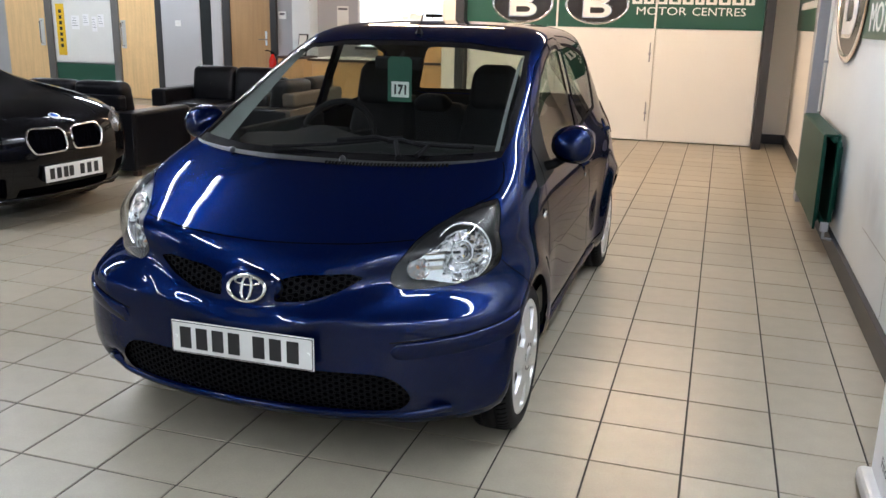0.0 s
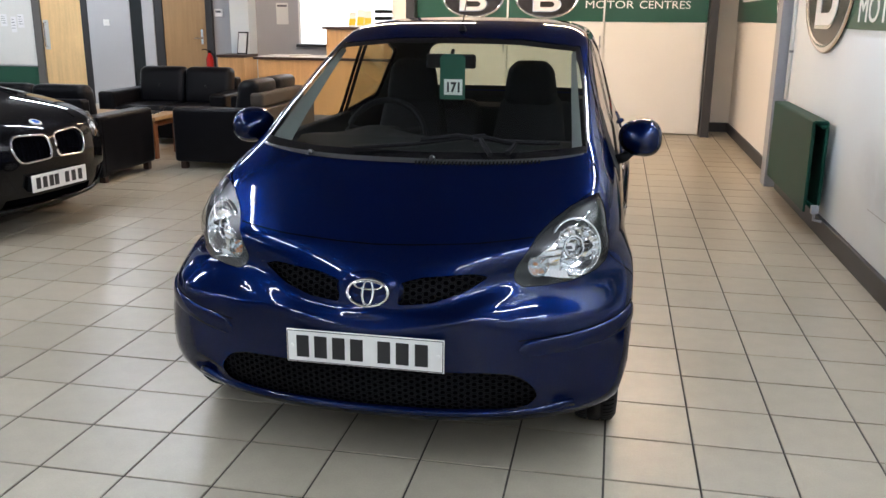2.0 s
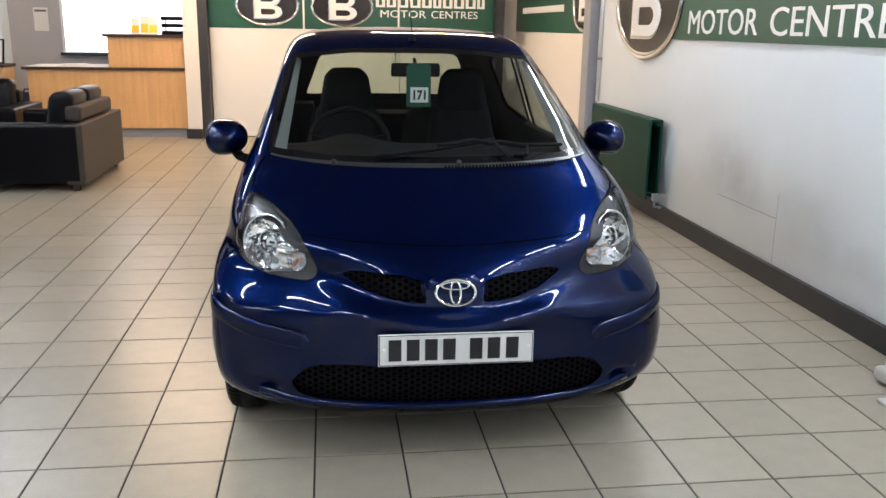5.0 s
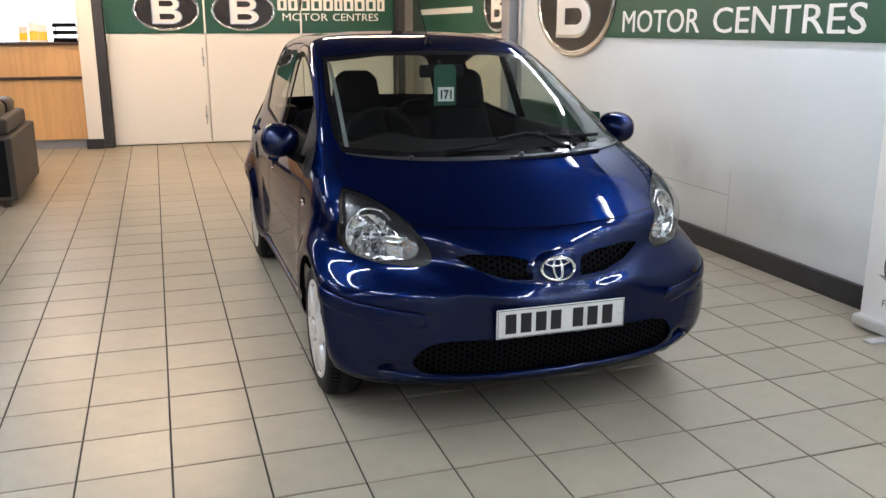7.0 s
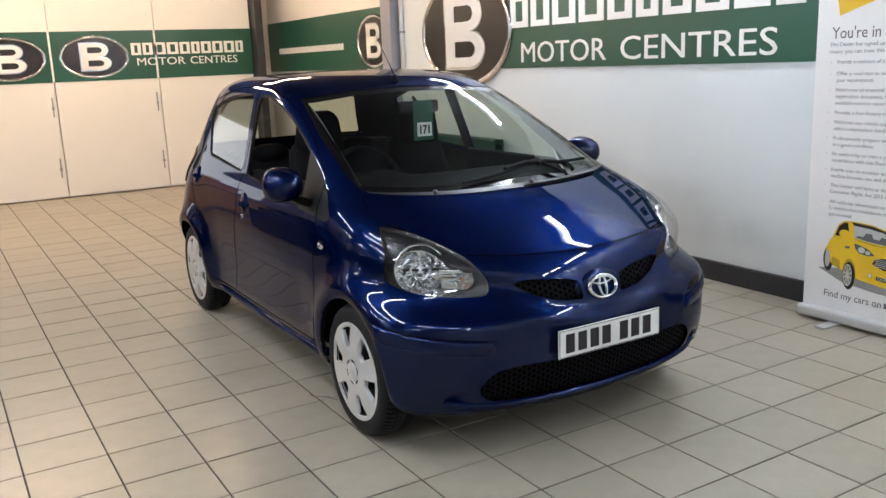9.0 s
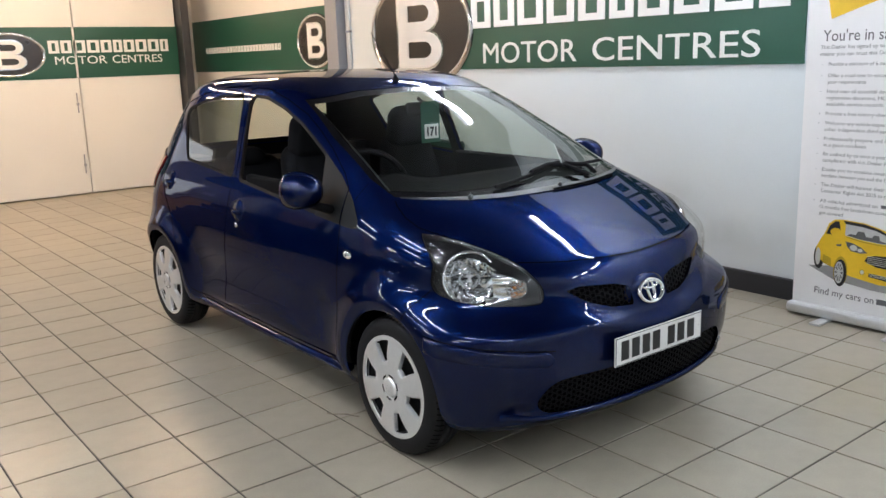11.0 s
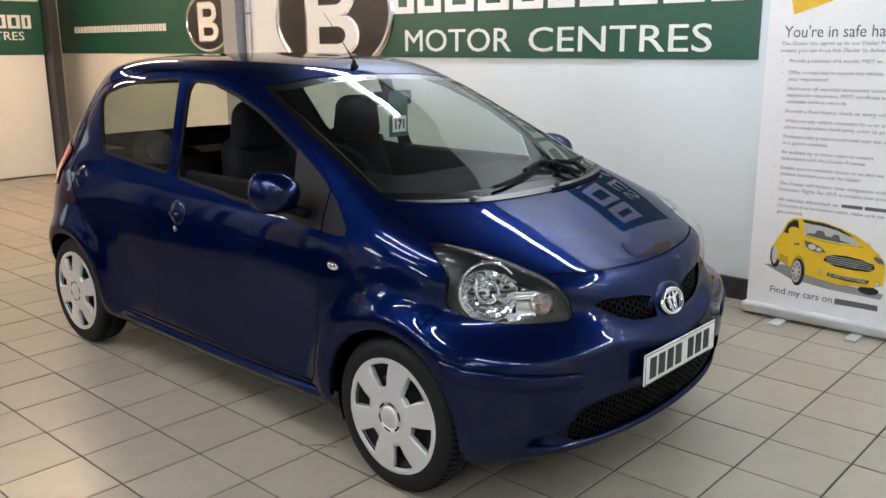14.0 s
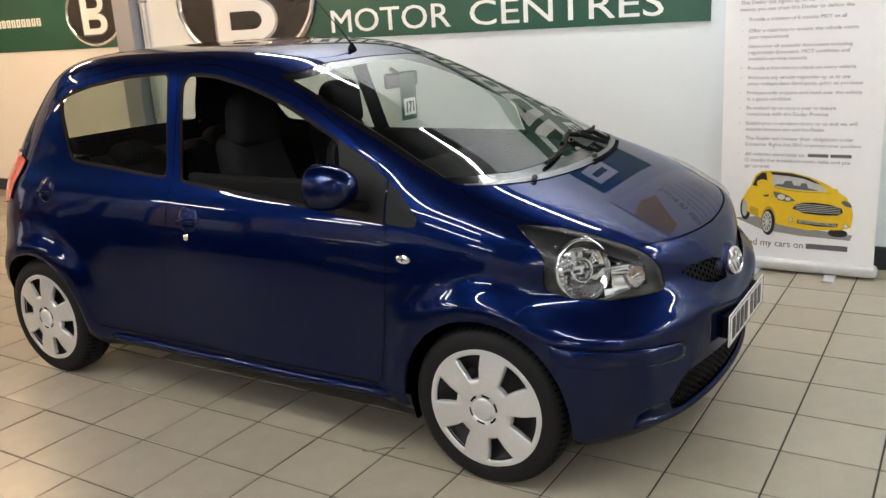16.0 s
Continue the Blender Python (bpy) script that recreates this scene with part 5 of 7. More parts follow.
def blue_car():
    car = thing("car", "dark metallic blue five-door hatchback on the showroom floor", "car", CAR)
    bm = SKIN
    front = lambda f, c: c.y < 1.78 and f.normal.y < -0.02
    # windscreen with its black border
    g = skin_part("windscreen", split_off(bm, carve(bm, grown(SCREEN, -0.022), (0, 1, 0), front)), M_GLASS, car, "clear windscreen")
    g.visible_shadow = False
    skin_part("windscreen_border", split_off(bm, carve(bm, SCREEN, (0, 1, 0), front)), M_FRIT, car, "black windscreen border", -0.002)
    rw = rounded([(-0.60, 1.00), (0.60, 1.00), (0.47, 1.34), (-0.47, 1.34)], 0.08)
    back = lambda f, c: c.y > 2.5 and f.normal.y > 0.1
    g = skin_part("rear_screen", split_off(bm, carve(bm, grown(rw, -0.03), (0, -1, 0), back)), M_TINT, car, "tinted rear screen")
    g.visible_shadow = False
    skin_part("rear_screen_border", split_off(bm, carve(bm, rw, (0, -1, 0), back)), M_TRIM, car, "", -0.003)
    for s in (-1, 1):
        kp = lambda f, c, s=s: c.x * s > 0.3 and f.normal.x * s > 0.12
        def quarter():
            for nm, o in (("mirror_sail", SAIL), ("front_quarter", QUARTER)):
                skin_part(nm, split_off(bm, carve(bm, hull(side_outline(s, o)), SIDE[s], kp)), M_SAIL, car, "dark grey plastic corner panel", 0.001)
        for nm, o in (("front_door_glass", FRONT_GLASS), ("rear_door_glass", REAR_GLASS)):
            o = hull(side_outline(s, o))
            if s < 0 and nm[0] == "f":          # the driver's window is wound down
                split_off(bm, carve(bm, rounded(grown(o, -0.015), 0.03, 3), SIDE[s], kp)).free()
                quarter()
                skin_part(nm.replace("glass", "seal"), split_off(bm, carve(bm, rounded(o, 0.03, 3), SIDE[s], kp)), M_TRIM, car, "", -0.003)
                continue
            ob = skin_part(nm, split_off(bm, carve(bm, rounded(grown(o, -0.015), 0.03, 3), SIDE[s], kp)), M_TINT, car, "tinted side glass", -0.006)
            ob.visible_shadow = False
            if nm[0] == "f":
                quarter()
            skin_part(nm.replace("glass", "seal"), split_off(bm, carve(bm, rounded(o, 0.03, 3), SIDE[s], kp)), M_TRIM, car, "", -0.003)
        # headlamp: clear lens over a grey bowl
        d = (-s * 0.5, 0.8, -0.33)
        lamp_kp = lambda f, c, s=s: c.x * s > 0.35 and c.y < 0.75 and c.z > 0.55
        outlines = [rounded(seen_along([(s * x, y, z) for x, y, z in pts], d), r, 3) for pts, r in ((LAMP, 0.02), (LAMP_TIP, 0.008))]
        lens = bmesh.new()
        for o in outlines:
            piece = split_off(bm, carve(bm, grown(o, -0.003), d, lamp_kp))
            made = {v: lens.verts.new(v.co) for v in piece.verts}
            for f in piece.faces:
                lens.faces.new([made[v] for v in f.verts])
            piece.free()
        bmesh.ops.remove_doubles(lens, verts=lens.verts, dist=0.0004)
        headlamp(car, s, lens)
        for o in outlines:
            skin_part("lamp_seal", split_off(bm, carve(bm, o, d, lamp_kp)), M_GAP, car, "", -0.004)
        # slots of the upper grille
        o = [(s * x, z) for x, z in UPPER_GRILLE]
        slot = split_off(bm, carve(bm, rounded(hull(o), 0.014, 3), (0, 1, 0), lambda f, c: c.y < 0.3))
        slot.free()
        grille_back(car, o)
        cb = bmesh.new()
        honeycomb(cb, in_outline(o), lambda x, z: front_of(x, z) + 0.014, 0.026, 0.004)
        part("upper_grille", cb, M_COMB, car, "black honeycomb grille")
        for ax in AXLES:
            f = carve(bm, side_outline(s, [(ax + a, R_WHEEL + b) for a, b in ARCH]), SIDE[s], lambda f, c, s=s: c.x * s > 0.45)
            split_off(bm, f).free()
            arch_liner(car, s, ax)
            wheel(car, s, ax)
        # tail lamp
        tl = seen_along([(s * 0.74, 3.12, 0.82), (s * 0.72, 3.10, 1.0), (s * 0.66, 3.26, 1.04), (s * 0.58, 3.33, 1.02), (s * 0.58, 3.36, 0.80), (s * 0.68, 3.33, 0.78)], (-s * 0.6, -0.8, 0))
        red = split_off(bm, carve(bm, tl, (-s * 0.6, -0.8, 0), lambda f, c, s=s: c.x * s > 0.35 and c.y > 2.85))
        skin_part("tail_lamp_back", red.copy(), M_TRIM, car, "", -0.02)
        skin_part("tail_lamp", red, M_RED, car, "red tail lamp", 0.008)
        # light trim inside the windscreen pillars
        b = bmesh.new()
        rows = []
        for k in range(13):
            t = k / 12
            z = 0.985 + 0.36 * t
            row = []
            for dx, off in ((0.012, 0.012), (0.006, 0.052 - 0.032 * t), (-0.002, 0.095 - 0.065 * t)):
                x = s * (0.622 - 0.080 * t + dx)
                n, co = skin_normal(Vector((x, front_of(x, z), z)))
                row.append(b.verts.new(co - n * off))
            rows.append(row)
        for q, w in zip(rows, rows[1:]):
            for i in range(2):
                b.faces.new((q[i], w[i], w[i + 1], q[i + 1]))
        part("pillar_trim", b, M_PILLAR, car, "grey inner pillar trim", smooth=True)
    lower = split_off(bm, carve(bm, rounded(hull(LOWER_GRILLE), 0.05, 5), (0, 1, 0), lambda f, c: c.y < 0.3))
    lower.free()
    grille_back(car, LOWER_GRILLE)
    cb = bmesh.new()
    honeycomb(cb, in_outline(LOWER_GRILLE), lambda x, z: front_of(x, z) + 0.018, 0.026, 0.0045)
    part("lower_grille", cb, M_COMB, car, "black honeycomb grille")
    # dark lining behind the skin
    ln = bm.copy()
    ln.normal_update()
    keep = [f for f in ln.faces if f.calc_center_median().z > 0.28 and f.calc_center_median().y > 0.62]
    lin = bmesh.new()
    made = {}
    for f in keep:
        vs = []
        for v in f.verts:
            if v not in made:
                n, _ = skin_normal(v.co)
                made[v] = lin.verts.new(v.co - n * 0.022)
            vs.append(made[v])
        lin.faces.new(vs[::-1])
    ln.free()
    part("cabin_lining", lin, M_DASH, car, smooth=True)
    body = skin_part("body", bm, M_PAINT, car)
    car_lines(car)
    car_fittings(car)
    cabin(car)
    return car


def headlamp(car, s, lens):
    """Clear lens, chrome-ringed reflector cups in a grey bezel, a bowl behind."""
    lp = new("headlamp")
    lp.parent = car
    tagged(lp, "clear headlamp with chrome reflectors")
    bowl, bezel, domed = lens.copy(), lens.copy(), {}
    cups = []
    for nm, at, r, aim in (("main_reflector", (0.621, 0.374, 0.737), 0.094, (0.30, -0.88, 0.32)), ("turn_reflector", (0.512, 0.258, 0.702), 0.036, (0.30, -0.88, 0.30))):
        n, co = skin_normal(Vector((at[0] * s, at[1], at[2])))
        cups.append((nm, n, co, r, ((Vector((aim[0] * s, aim[1], aim[2])) + n) / 2).normalized()))
    # side walls of the bowl
    wall = bmesh.new()
    lens.normal_update()
    for e in lens.edges:
        if len(e.link_faces) == 1:
            p, q = (v.co.copy() for v in e.verts)
            a, c = skin_normal(p)[0], skin_normal(q)[0]
            wall.faces.new([wall.verts.new(k) for k in (p, q, q - c * 0.125, p - a * 0.125)])
    part("lamp_wall", wall, M_LAMPGREY, lp)
    edge = np.array([v.co[:] for v in lens.verts if v.is_boundary])
    for v in lens.verts:
        d = min(1.0, np.sqrt(((edge - np.array(v.co[:])) ** 2).sum(1).min()) / 0.06)
        domed[v] = v.co + skin_normal(v.co)[0] * (0.018 * d * (2 - d) - 0.001)
    for v, co in domed.items():
        v.co = co
    part("lens", lens, M_LENS, lp, smooth=True).visible_shadow = False
    skin_part("bowl", bowl, M_LAMPGREY, lp, "", -0.125)
    gone = [f for f in bezel.faces if any((f.calc_center_median() - co).length < r for _, _, co, r, _ in cups)]
    bmesh.ops.delete(bezel, geom=gone, context="FACES")
    d = Vector((-s * 0.5, 0.8, -0.33)).normalized()
    du = d.cross(Vector((0, 0, 1))).normalized()
    dv = du.cross(d)
    pan = [(c[2].dot(du) + r * math.cos(a), c[2].dot(dv) + r * math.sin(a)) for c, r in zip(cups, (0.095, 0.028)) for a in [2 * math.pi * k / 30 for k in range(30)]]
    ch = split_off(bezel, carve(bezel, hull(pan), d, lambda f, c: True))
    skin_part("bezel", bezel, M_LAMPGREY, lp, "dark grey inner bezel", -0.022)
    for v in ch.verts:
        v.co += skin_normal(v.co)[0] * (-0.030 + 0.004 * math.sin(v.co.x * 190) * math.sin(v.co.z * 230))
    part("chrome_surround", ch, M_REFLECT, lp, "bright chrome lamp surround", smooth=True)
    for nm, n, co, r, aim in cups:
        m = Matrix.Translation(co - n * 0.024) @ aim.to_track_quat("Z", "Y").to_matrix().to_4x4()
        # sunk until the whole ring clears the lens
        out = 0.0
        for k in range(24):
            p = m @ Vector((r * 1.09 * math.cos(k * math.pi / 12), r * 1.09 * math.sin(k * math.pi / 12), 0.003))
            n_at, q = skin_normal(p)
            out = max(out, (p - q).dot(n_at) - 0.002)
        m = Matrix.Translation(-aim * out) @ m
        b = bmesh.new()
        lathe(b, [(-0.055, 0.004), (-0.054, r * 0.30), (-0.046, r * 0.52), (-0.033, r * 0.74), (-0.015, r * 0.92), (-0.002, r * 1.0)], "z", steps=20)
        for k, v in enumerate(b.verts):
            v.co.z += 0.0045 * math.sin(k * 2.4) * (math.hypot(v.co.x, v.co.y) < r * 0.95)
        b.transform(m)
        part(nm, b, M_REFLECT, lp)
        if nm[0] == "m":
            b = bmesh.new()
            lathe(b, [(-0.030, r * 0.30), (-0.012, r * 0.34), (-0.008, r * 0.40), (-0.014, r * 0.44)], "z", steps=28)
            b.transform(m)
            part("bulb_shield", b, M_CHROME, lp, smooth=True)
            b = bmesh.new()
            box(b, -r * 0.95, r * 0.95, -0.006, 0.004, -0.022, -0.014, 0.002)
            b.transform(m)
            part("cross_rib", b, M_LAMPGREY, lp)
        b = bmesh.new()
        lathe(b, [(-0.004, r * 0.97), (0.002, r * 0.99), (0.003, r * 1.03), (-0.001, r * 1.08), (-0.008, r * 1.09)], "z", steps=40)
        b.transform(m)
        part("reflector_ring", b, M_CHROME, lp, smooth=True)
        b = bmesh.new()
        bmesh.ops.create_uvsphere(b, u_segments=14, v_segments=8, radius=1, matrix=Matrix.Translation((0, 0, -0.03)) @ Matrix.Diagonal((r * 0.15, r * 0.15, 0.018, 1)))
        b.transform(m)
        part("bulb", b, M_AMBER if nm[0] == "t" else M_SILVER, lp, "amber bulb" if nm[0] == "t" else "", smooth=True)


def arch_liner(car, s, ax):
    b = bmesh.new()
    n = 24
    rows = []
    for xx, rr in ((0.50, R_ARCH + 0.02), (0.70, R_ARCH + 0.02), (0.765, R_ARCH + 0.012)):
        rows.append([b.verts.new((s * xx, ax + rr * math.cos(math.pi * (k / n * 1.15 - 0.12)), R_WHEEL + rr * math.sin(math.pi * (k / n * 1.15 - 0.12)))) for k in range(n + 1)])
    for a, c in zip(rows, rows[1:]):
        for k in range(n):
            b.faces.new((a[k], a[k + 1], c[k + 1], c[k]))
    cen = b.verts.new((s * 0.50, ax, R_WHEEL))
    for k in range(n):
        b.faces.new((rows[0][k + 1], rows[0][k], cen))
    part("arch_liner", b, M_GAP, car)


def wheel(car, s, ax, out=0.729):
    wh = new("wheel")
    wh.parent = car
    wh.location = (s * out, ax, R_WHEEL)
    wh.rotation_euler = (0.22, 0, 0)
    b = bmesh.new()
    lathe(b, [(-0.07, 0.18), (-0.08, 0.215), (-0.078, 0.25), (-0.066, 0.268), (-0.05, 0.2755), (-0.028, 0.2785), (-0.026, 0.272), (-0.022, 0.272), (-0.02, 0.279), (0.02, 0.279), (0.022, 0.272), (0.026, 0.272), (0.028, 0.2785), (0.05, 0.2755), (0.066, 0.268), (0.074, 0.255), (0.078, 0.25), (0.0795, 0.222), (0.073, 0.214), (0.068, 0.19)], "x", steps=72)
    ty = part("tyre", b, M_RUBBER, wh, smooth=True)
    b = bmesh.new()
    for k in range(72):
        a = 2 * math.pi * k / 72
        for sg in (-1, 1):
            c, q = math.cos(a), math.sin(a)
            cut = [(0.031, -0.003, 0.2793), (0.052, -0.002, 0.2762), (0.0665, 0.0, 0.2689)]
            for g, h in zip(cut, cut[1:]):
                vs = [(sg * g[0], g[1], g[2]), (sg * g[0], g[1] + 0.005, g[2]), (sg * h[0], h[1] + 0.005, h[2]), (sg * h[0], h[1], h[2])]
                b.faces.new([b.verts.new((x, y * c - z * q, y * q + z * c)) for x, y, z in vs])
    tagged(part("tread_groove", b, M_GAP, ty), kind="stuff")
    b = bmesh.new()
    lathe(b, [(0.03 * s, 0.03), (0.035 * s, 0.10), (0.02 * s, 0.12), (0.03 * s, 0.165), (0.055 * s, 0.200)], "x", steps=40)
    part("rim", b, M_STEEL, wh, "dark steel rim", smooth=True)
    for k in range(4):
        a = math.pi / 4 + k * math.pi / 2
        b = bmesh.new()
        lathe(b, [(0.030 * s, 0.012), (0.046 * s, 0.011), (0.050 * s, 0.007), (0.050 * s, 0.001)], "x", (0, 0.125 * math.cos(a), 0.125 * math.sin(a)), 8)
        part("wheel_bolt", b, M_STEEL, wh)
    # six-spoke cover with six windows
    b = bmesh.new()
    def bulge(r):
        return s * (0.0865 - 0.008 * (r / 0.19) ** 2 - (0.003 if r > 0.21 else 0))
    N = 6
    ringr = [0.040, 0.060, 0.085, 0.102, 0.140, 0.172, 0.188, 0.196, 0.208, 0.214]
    for k in range(N):
        a0 = 2 * math.pi * k / N
        cols = []
        for j in range(19):
            row = []
            for r in ringr:
                h = 0.36 + 0.16 * max(0, min(1, (r - 0.106) / 0.080))
                t = -1 + (1 - h) * j / 6 if j < 6 else -h + 2 * h * (j - 6) / 6 if j <= 12 else h + (1 - h) * (j - 12) / 6
                a = a0 + t * math.pi / N
                lift = s * 0.005 * (1 - (1 - abs(t)) ** 2) * math.exp(-((r - 0.135) / 0.05) ** 2)
                row.append(b.verts.new((bulge(r) + lift, r * math.cos(a), r * math.sin(a))))
            cols.append(row)
        for j in range(18):
            for i in range(len(ringr) - 1):
                if not (6 <= j < 12 and 0.099 < ringr[i] < 0.180):
                    b.faces.new((cols[j][i], cols[j + 1][i], cols[j + 1][i + 1], cols[j][i + 1]))
    bmesh.ops.remove_doubles(b, verts=b.verts, dist=0.0006)
    edges = [e for e in b.edges if len(e.link_faces) == 1]
    for fall, shrink in ((0.0035, 0.0020), (0.014, 0.001)):
        r = bmesh.ops.extrude_edge_only(b, edges=edges)
        edges = [g for g in r["geom"] if isinstance(g, bmesh.types.BMEdge)]
        for v in [g for g in r["geom"] if isinstance(g, bmesh.types.BMVert)]:
            rad, ang = math.hypot(v.co.y, v.co.z), math.atan2(v.co.z, v.co.y)
            if 0.09 < rad < 0.195:
                mid = Vector((v.co.x, 0.145 * math.cos(round(ang / (math.pi / 3)) * math.pi / 3), 0.145 * math.sin(round(ang / (math.pi / 3)) * math.pi / 3)))
                v.co += (mid - v.co).normalized() * shrink
            v.co.x -= s * fall
    bmesh.ops.recalc_face_normals(b, faces=b.faces)
    cv = part("wheel_cover", b, M_COVER, wh, "silver six-spoke wheel cover", smooth=True)
    b = bmesh.new()
    lathe(b, [(0.078 * s, 0.045), (0.0905 * s, 0.036), (0.093 * s, 0.030), (0.0935 * s, 0.001)], "x", steps=30)
    part("centre_cap", b, M_COVER, cv, smooth=True)
    for k in range(6):
        a = math.pi / 6 + k * math.pi / 3
        b = bmesh.new()
        seg = [a - 0.3, a - 0.1, a + 0.1, a + 0.3]
        o = [b.verts.new((s * 0.0872, 0.046 * math.cos(t), 0.046 * math.sin(t))) for t in seg]
        o2 = [b.verts.new((s * 0.0870, 0.053 * math.cos(t), 0.053 * math.sin(t))) for t in seg]
        for i in range(3):
            b.faces.new((o[i], o[i + 1], o2[i + 1], o2[i]))
        part("slot", b, M_GAP, cv)
    b = bmesh.new()
    ring_plate(b, 0.018, 0.013, 0.004, (s * 0.0936, 0, 0), (0, -s, 0), (0, 0, 1), 0.0015, 24)
    part("cap_badge", b, M_CHROME, cv, smooth=True)


def car_lines(car):
    """Shut lines, sill crease and bumper joints."""
    def line(pts, along, width=0.0045, name="shut_line", mat=None, lift=0.0012):
        b = bmesh.new()
        q = on_skin(pts, along)
        if len(q) > 2:
            seam(b, q, width, lift)
            part(name, b, mat or M_GAP, car)
        else:
            b.free()
    line([(-0.505, 0.790), (-0.33, 0.777), (-0.12, 0.768), (0.0, 0.765), (0.12, 0.768), (0.33, 0.777), (0.505, 0.790), (0.5051, 0.790)], (0, 1, 0), 0.006)
    for s in (-1, 1):
        b = bmesh.new()
        pts = []
        for (x0, y0), (x1, y1) in zip([(0.64, 0.487), (0.672, 0.545), (0.69, 0.6), (0.69, 0.68), (0.672, 0.755)], [(0.672, 0.545), (0.69, 0.6), (0.69, 0.68), (0.672, 0.755), (0.655, 0.795)]):
            for k in range(6):
                t = k / 6
                hit = SKIN_TREE.ray_cast(Vector((s * (x0 + (x1 - x0) * t), y0 + (y1 - y0) * t, 3)), Vector((0, 0, -1)))
                if hit[0] is not None:
                    pts.append(hit[0])
        seam(b, pts, 0.005)
        part("shut_line", b, M_GAP, car)
        o = lambda pts: side_outline(s, pts)
        line(o([(1.018, 0.87), (1.02, 0.70), (1.035, 0.45), (1.06, 0.33), (1.09, 0.285)]), SIDE[s])
        line(o([(2.085, 0.955), (2.095, 0.80), (2.125, 0.64), (2.17, 0.42), (2.225, 0.285)]), SIDE[s])
        line(o([(1.09, 0.285), (1.6, 0.28), (2.225, 0.285), (2.55, 0.29), (2.60, 0.31)]), SIDE[s], 0.006)
        line(o([(2.60, 0.31), (2.66, 0.46), (2.79, 0.655), (2.90, 0.77), (3.0, 0.885), (3.0, 1.0)]), SIDE[s])
        line(o([(1.026, 0.865), (1.030, 0.93), (1.040, 1.006), (1.10, 1.062), (1.24, 1.150), (1.375, 1.222), (1.52, 1.290), (1.71, 1.352), (1.90, 1.396), (2.06, 1.404), (2.115, 1.39)]), SIDE[s], 0.005)
        line(o([(2.115, 1.39), (2.10, 1.2), (2.085, 0.955)]), SIDE[s], 0.005)
        line(o([(2.15, 1.412), (2.42, 1.402), (2.67, 1.368), (2.88, 1.318), (2.945, 1.26), (2.985, 1.12), (3.0, 1.0)]), SIDE[s], 0.005)
        line(o([(0.455, 0.70), (0.50, 0.64), (0.535, 0.575)]), SIDE[s])
        line(o([(0.955, 1.03), (0.96, 1.01), (0.965, 0.99), (0.975, 0.965)]), SIDE[s], 0.004)
        # moulded rubbing strip round the bumper corner
        b = bmesh.new()
        rows = []
        for k in range(33):
            t = k / 32
            th = math.radians(4 + 66 * t)
            d = Vector((s * math.sin(th), -math.cos(th), 0))
            top = 0.488 + 0.062 * t
            row = []
            end = min(1.0, t / 0.06) ** 0.5
            for dz, off in ((0.001, -0.002), (-0.002, 0.005), (-0.007, 0.0075), (-0.03, 0.0065), (-0.052, 0.004), (-0.060, -0.002)):
                z = top - 0.03 + (dz + 0.03) * end
                hit = SKIN_TREE.ray_cast(Vector((s * 0.45, 0.55, z)) + d * 2, -d)[0]
                n, co = skin_normal(hit)
                row.append(b.verts.new(co + n * (off if 0 < k < 32 else -0.002)))
            rows.append(row)
        for q, w in zip(rows, rows[1:]):
            for i in range(5):
                b.faces.new((q[i], w[i], w[i + 1], q[i + 1]) if s > 0 else (q[i], q[i + 1], w[i + 1], w[i]))
        bmesh.ops.recalc_face_normals(b, faces=b.faces)
        part("bumper_strip", b, M_PAINT, car, "blue bumper corner moulding", smooth=True)
        b = bmesh.new()
        pts = []
        for k in range(33):
            th = math.radians(4 + 66 * k / 32)
            d = Vector((s * math.sin(th), -math.cos(th), 0))
            pts.append(SKIN_TREE.ray_cast(Vector((s * 0.45, 0.55, 0.491 + 0.062 * k / 32)) + d * 2, -d)[0])
        seam(b, pts, 0.004)
        part("bumper_joint", b, M_GAP, car)


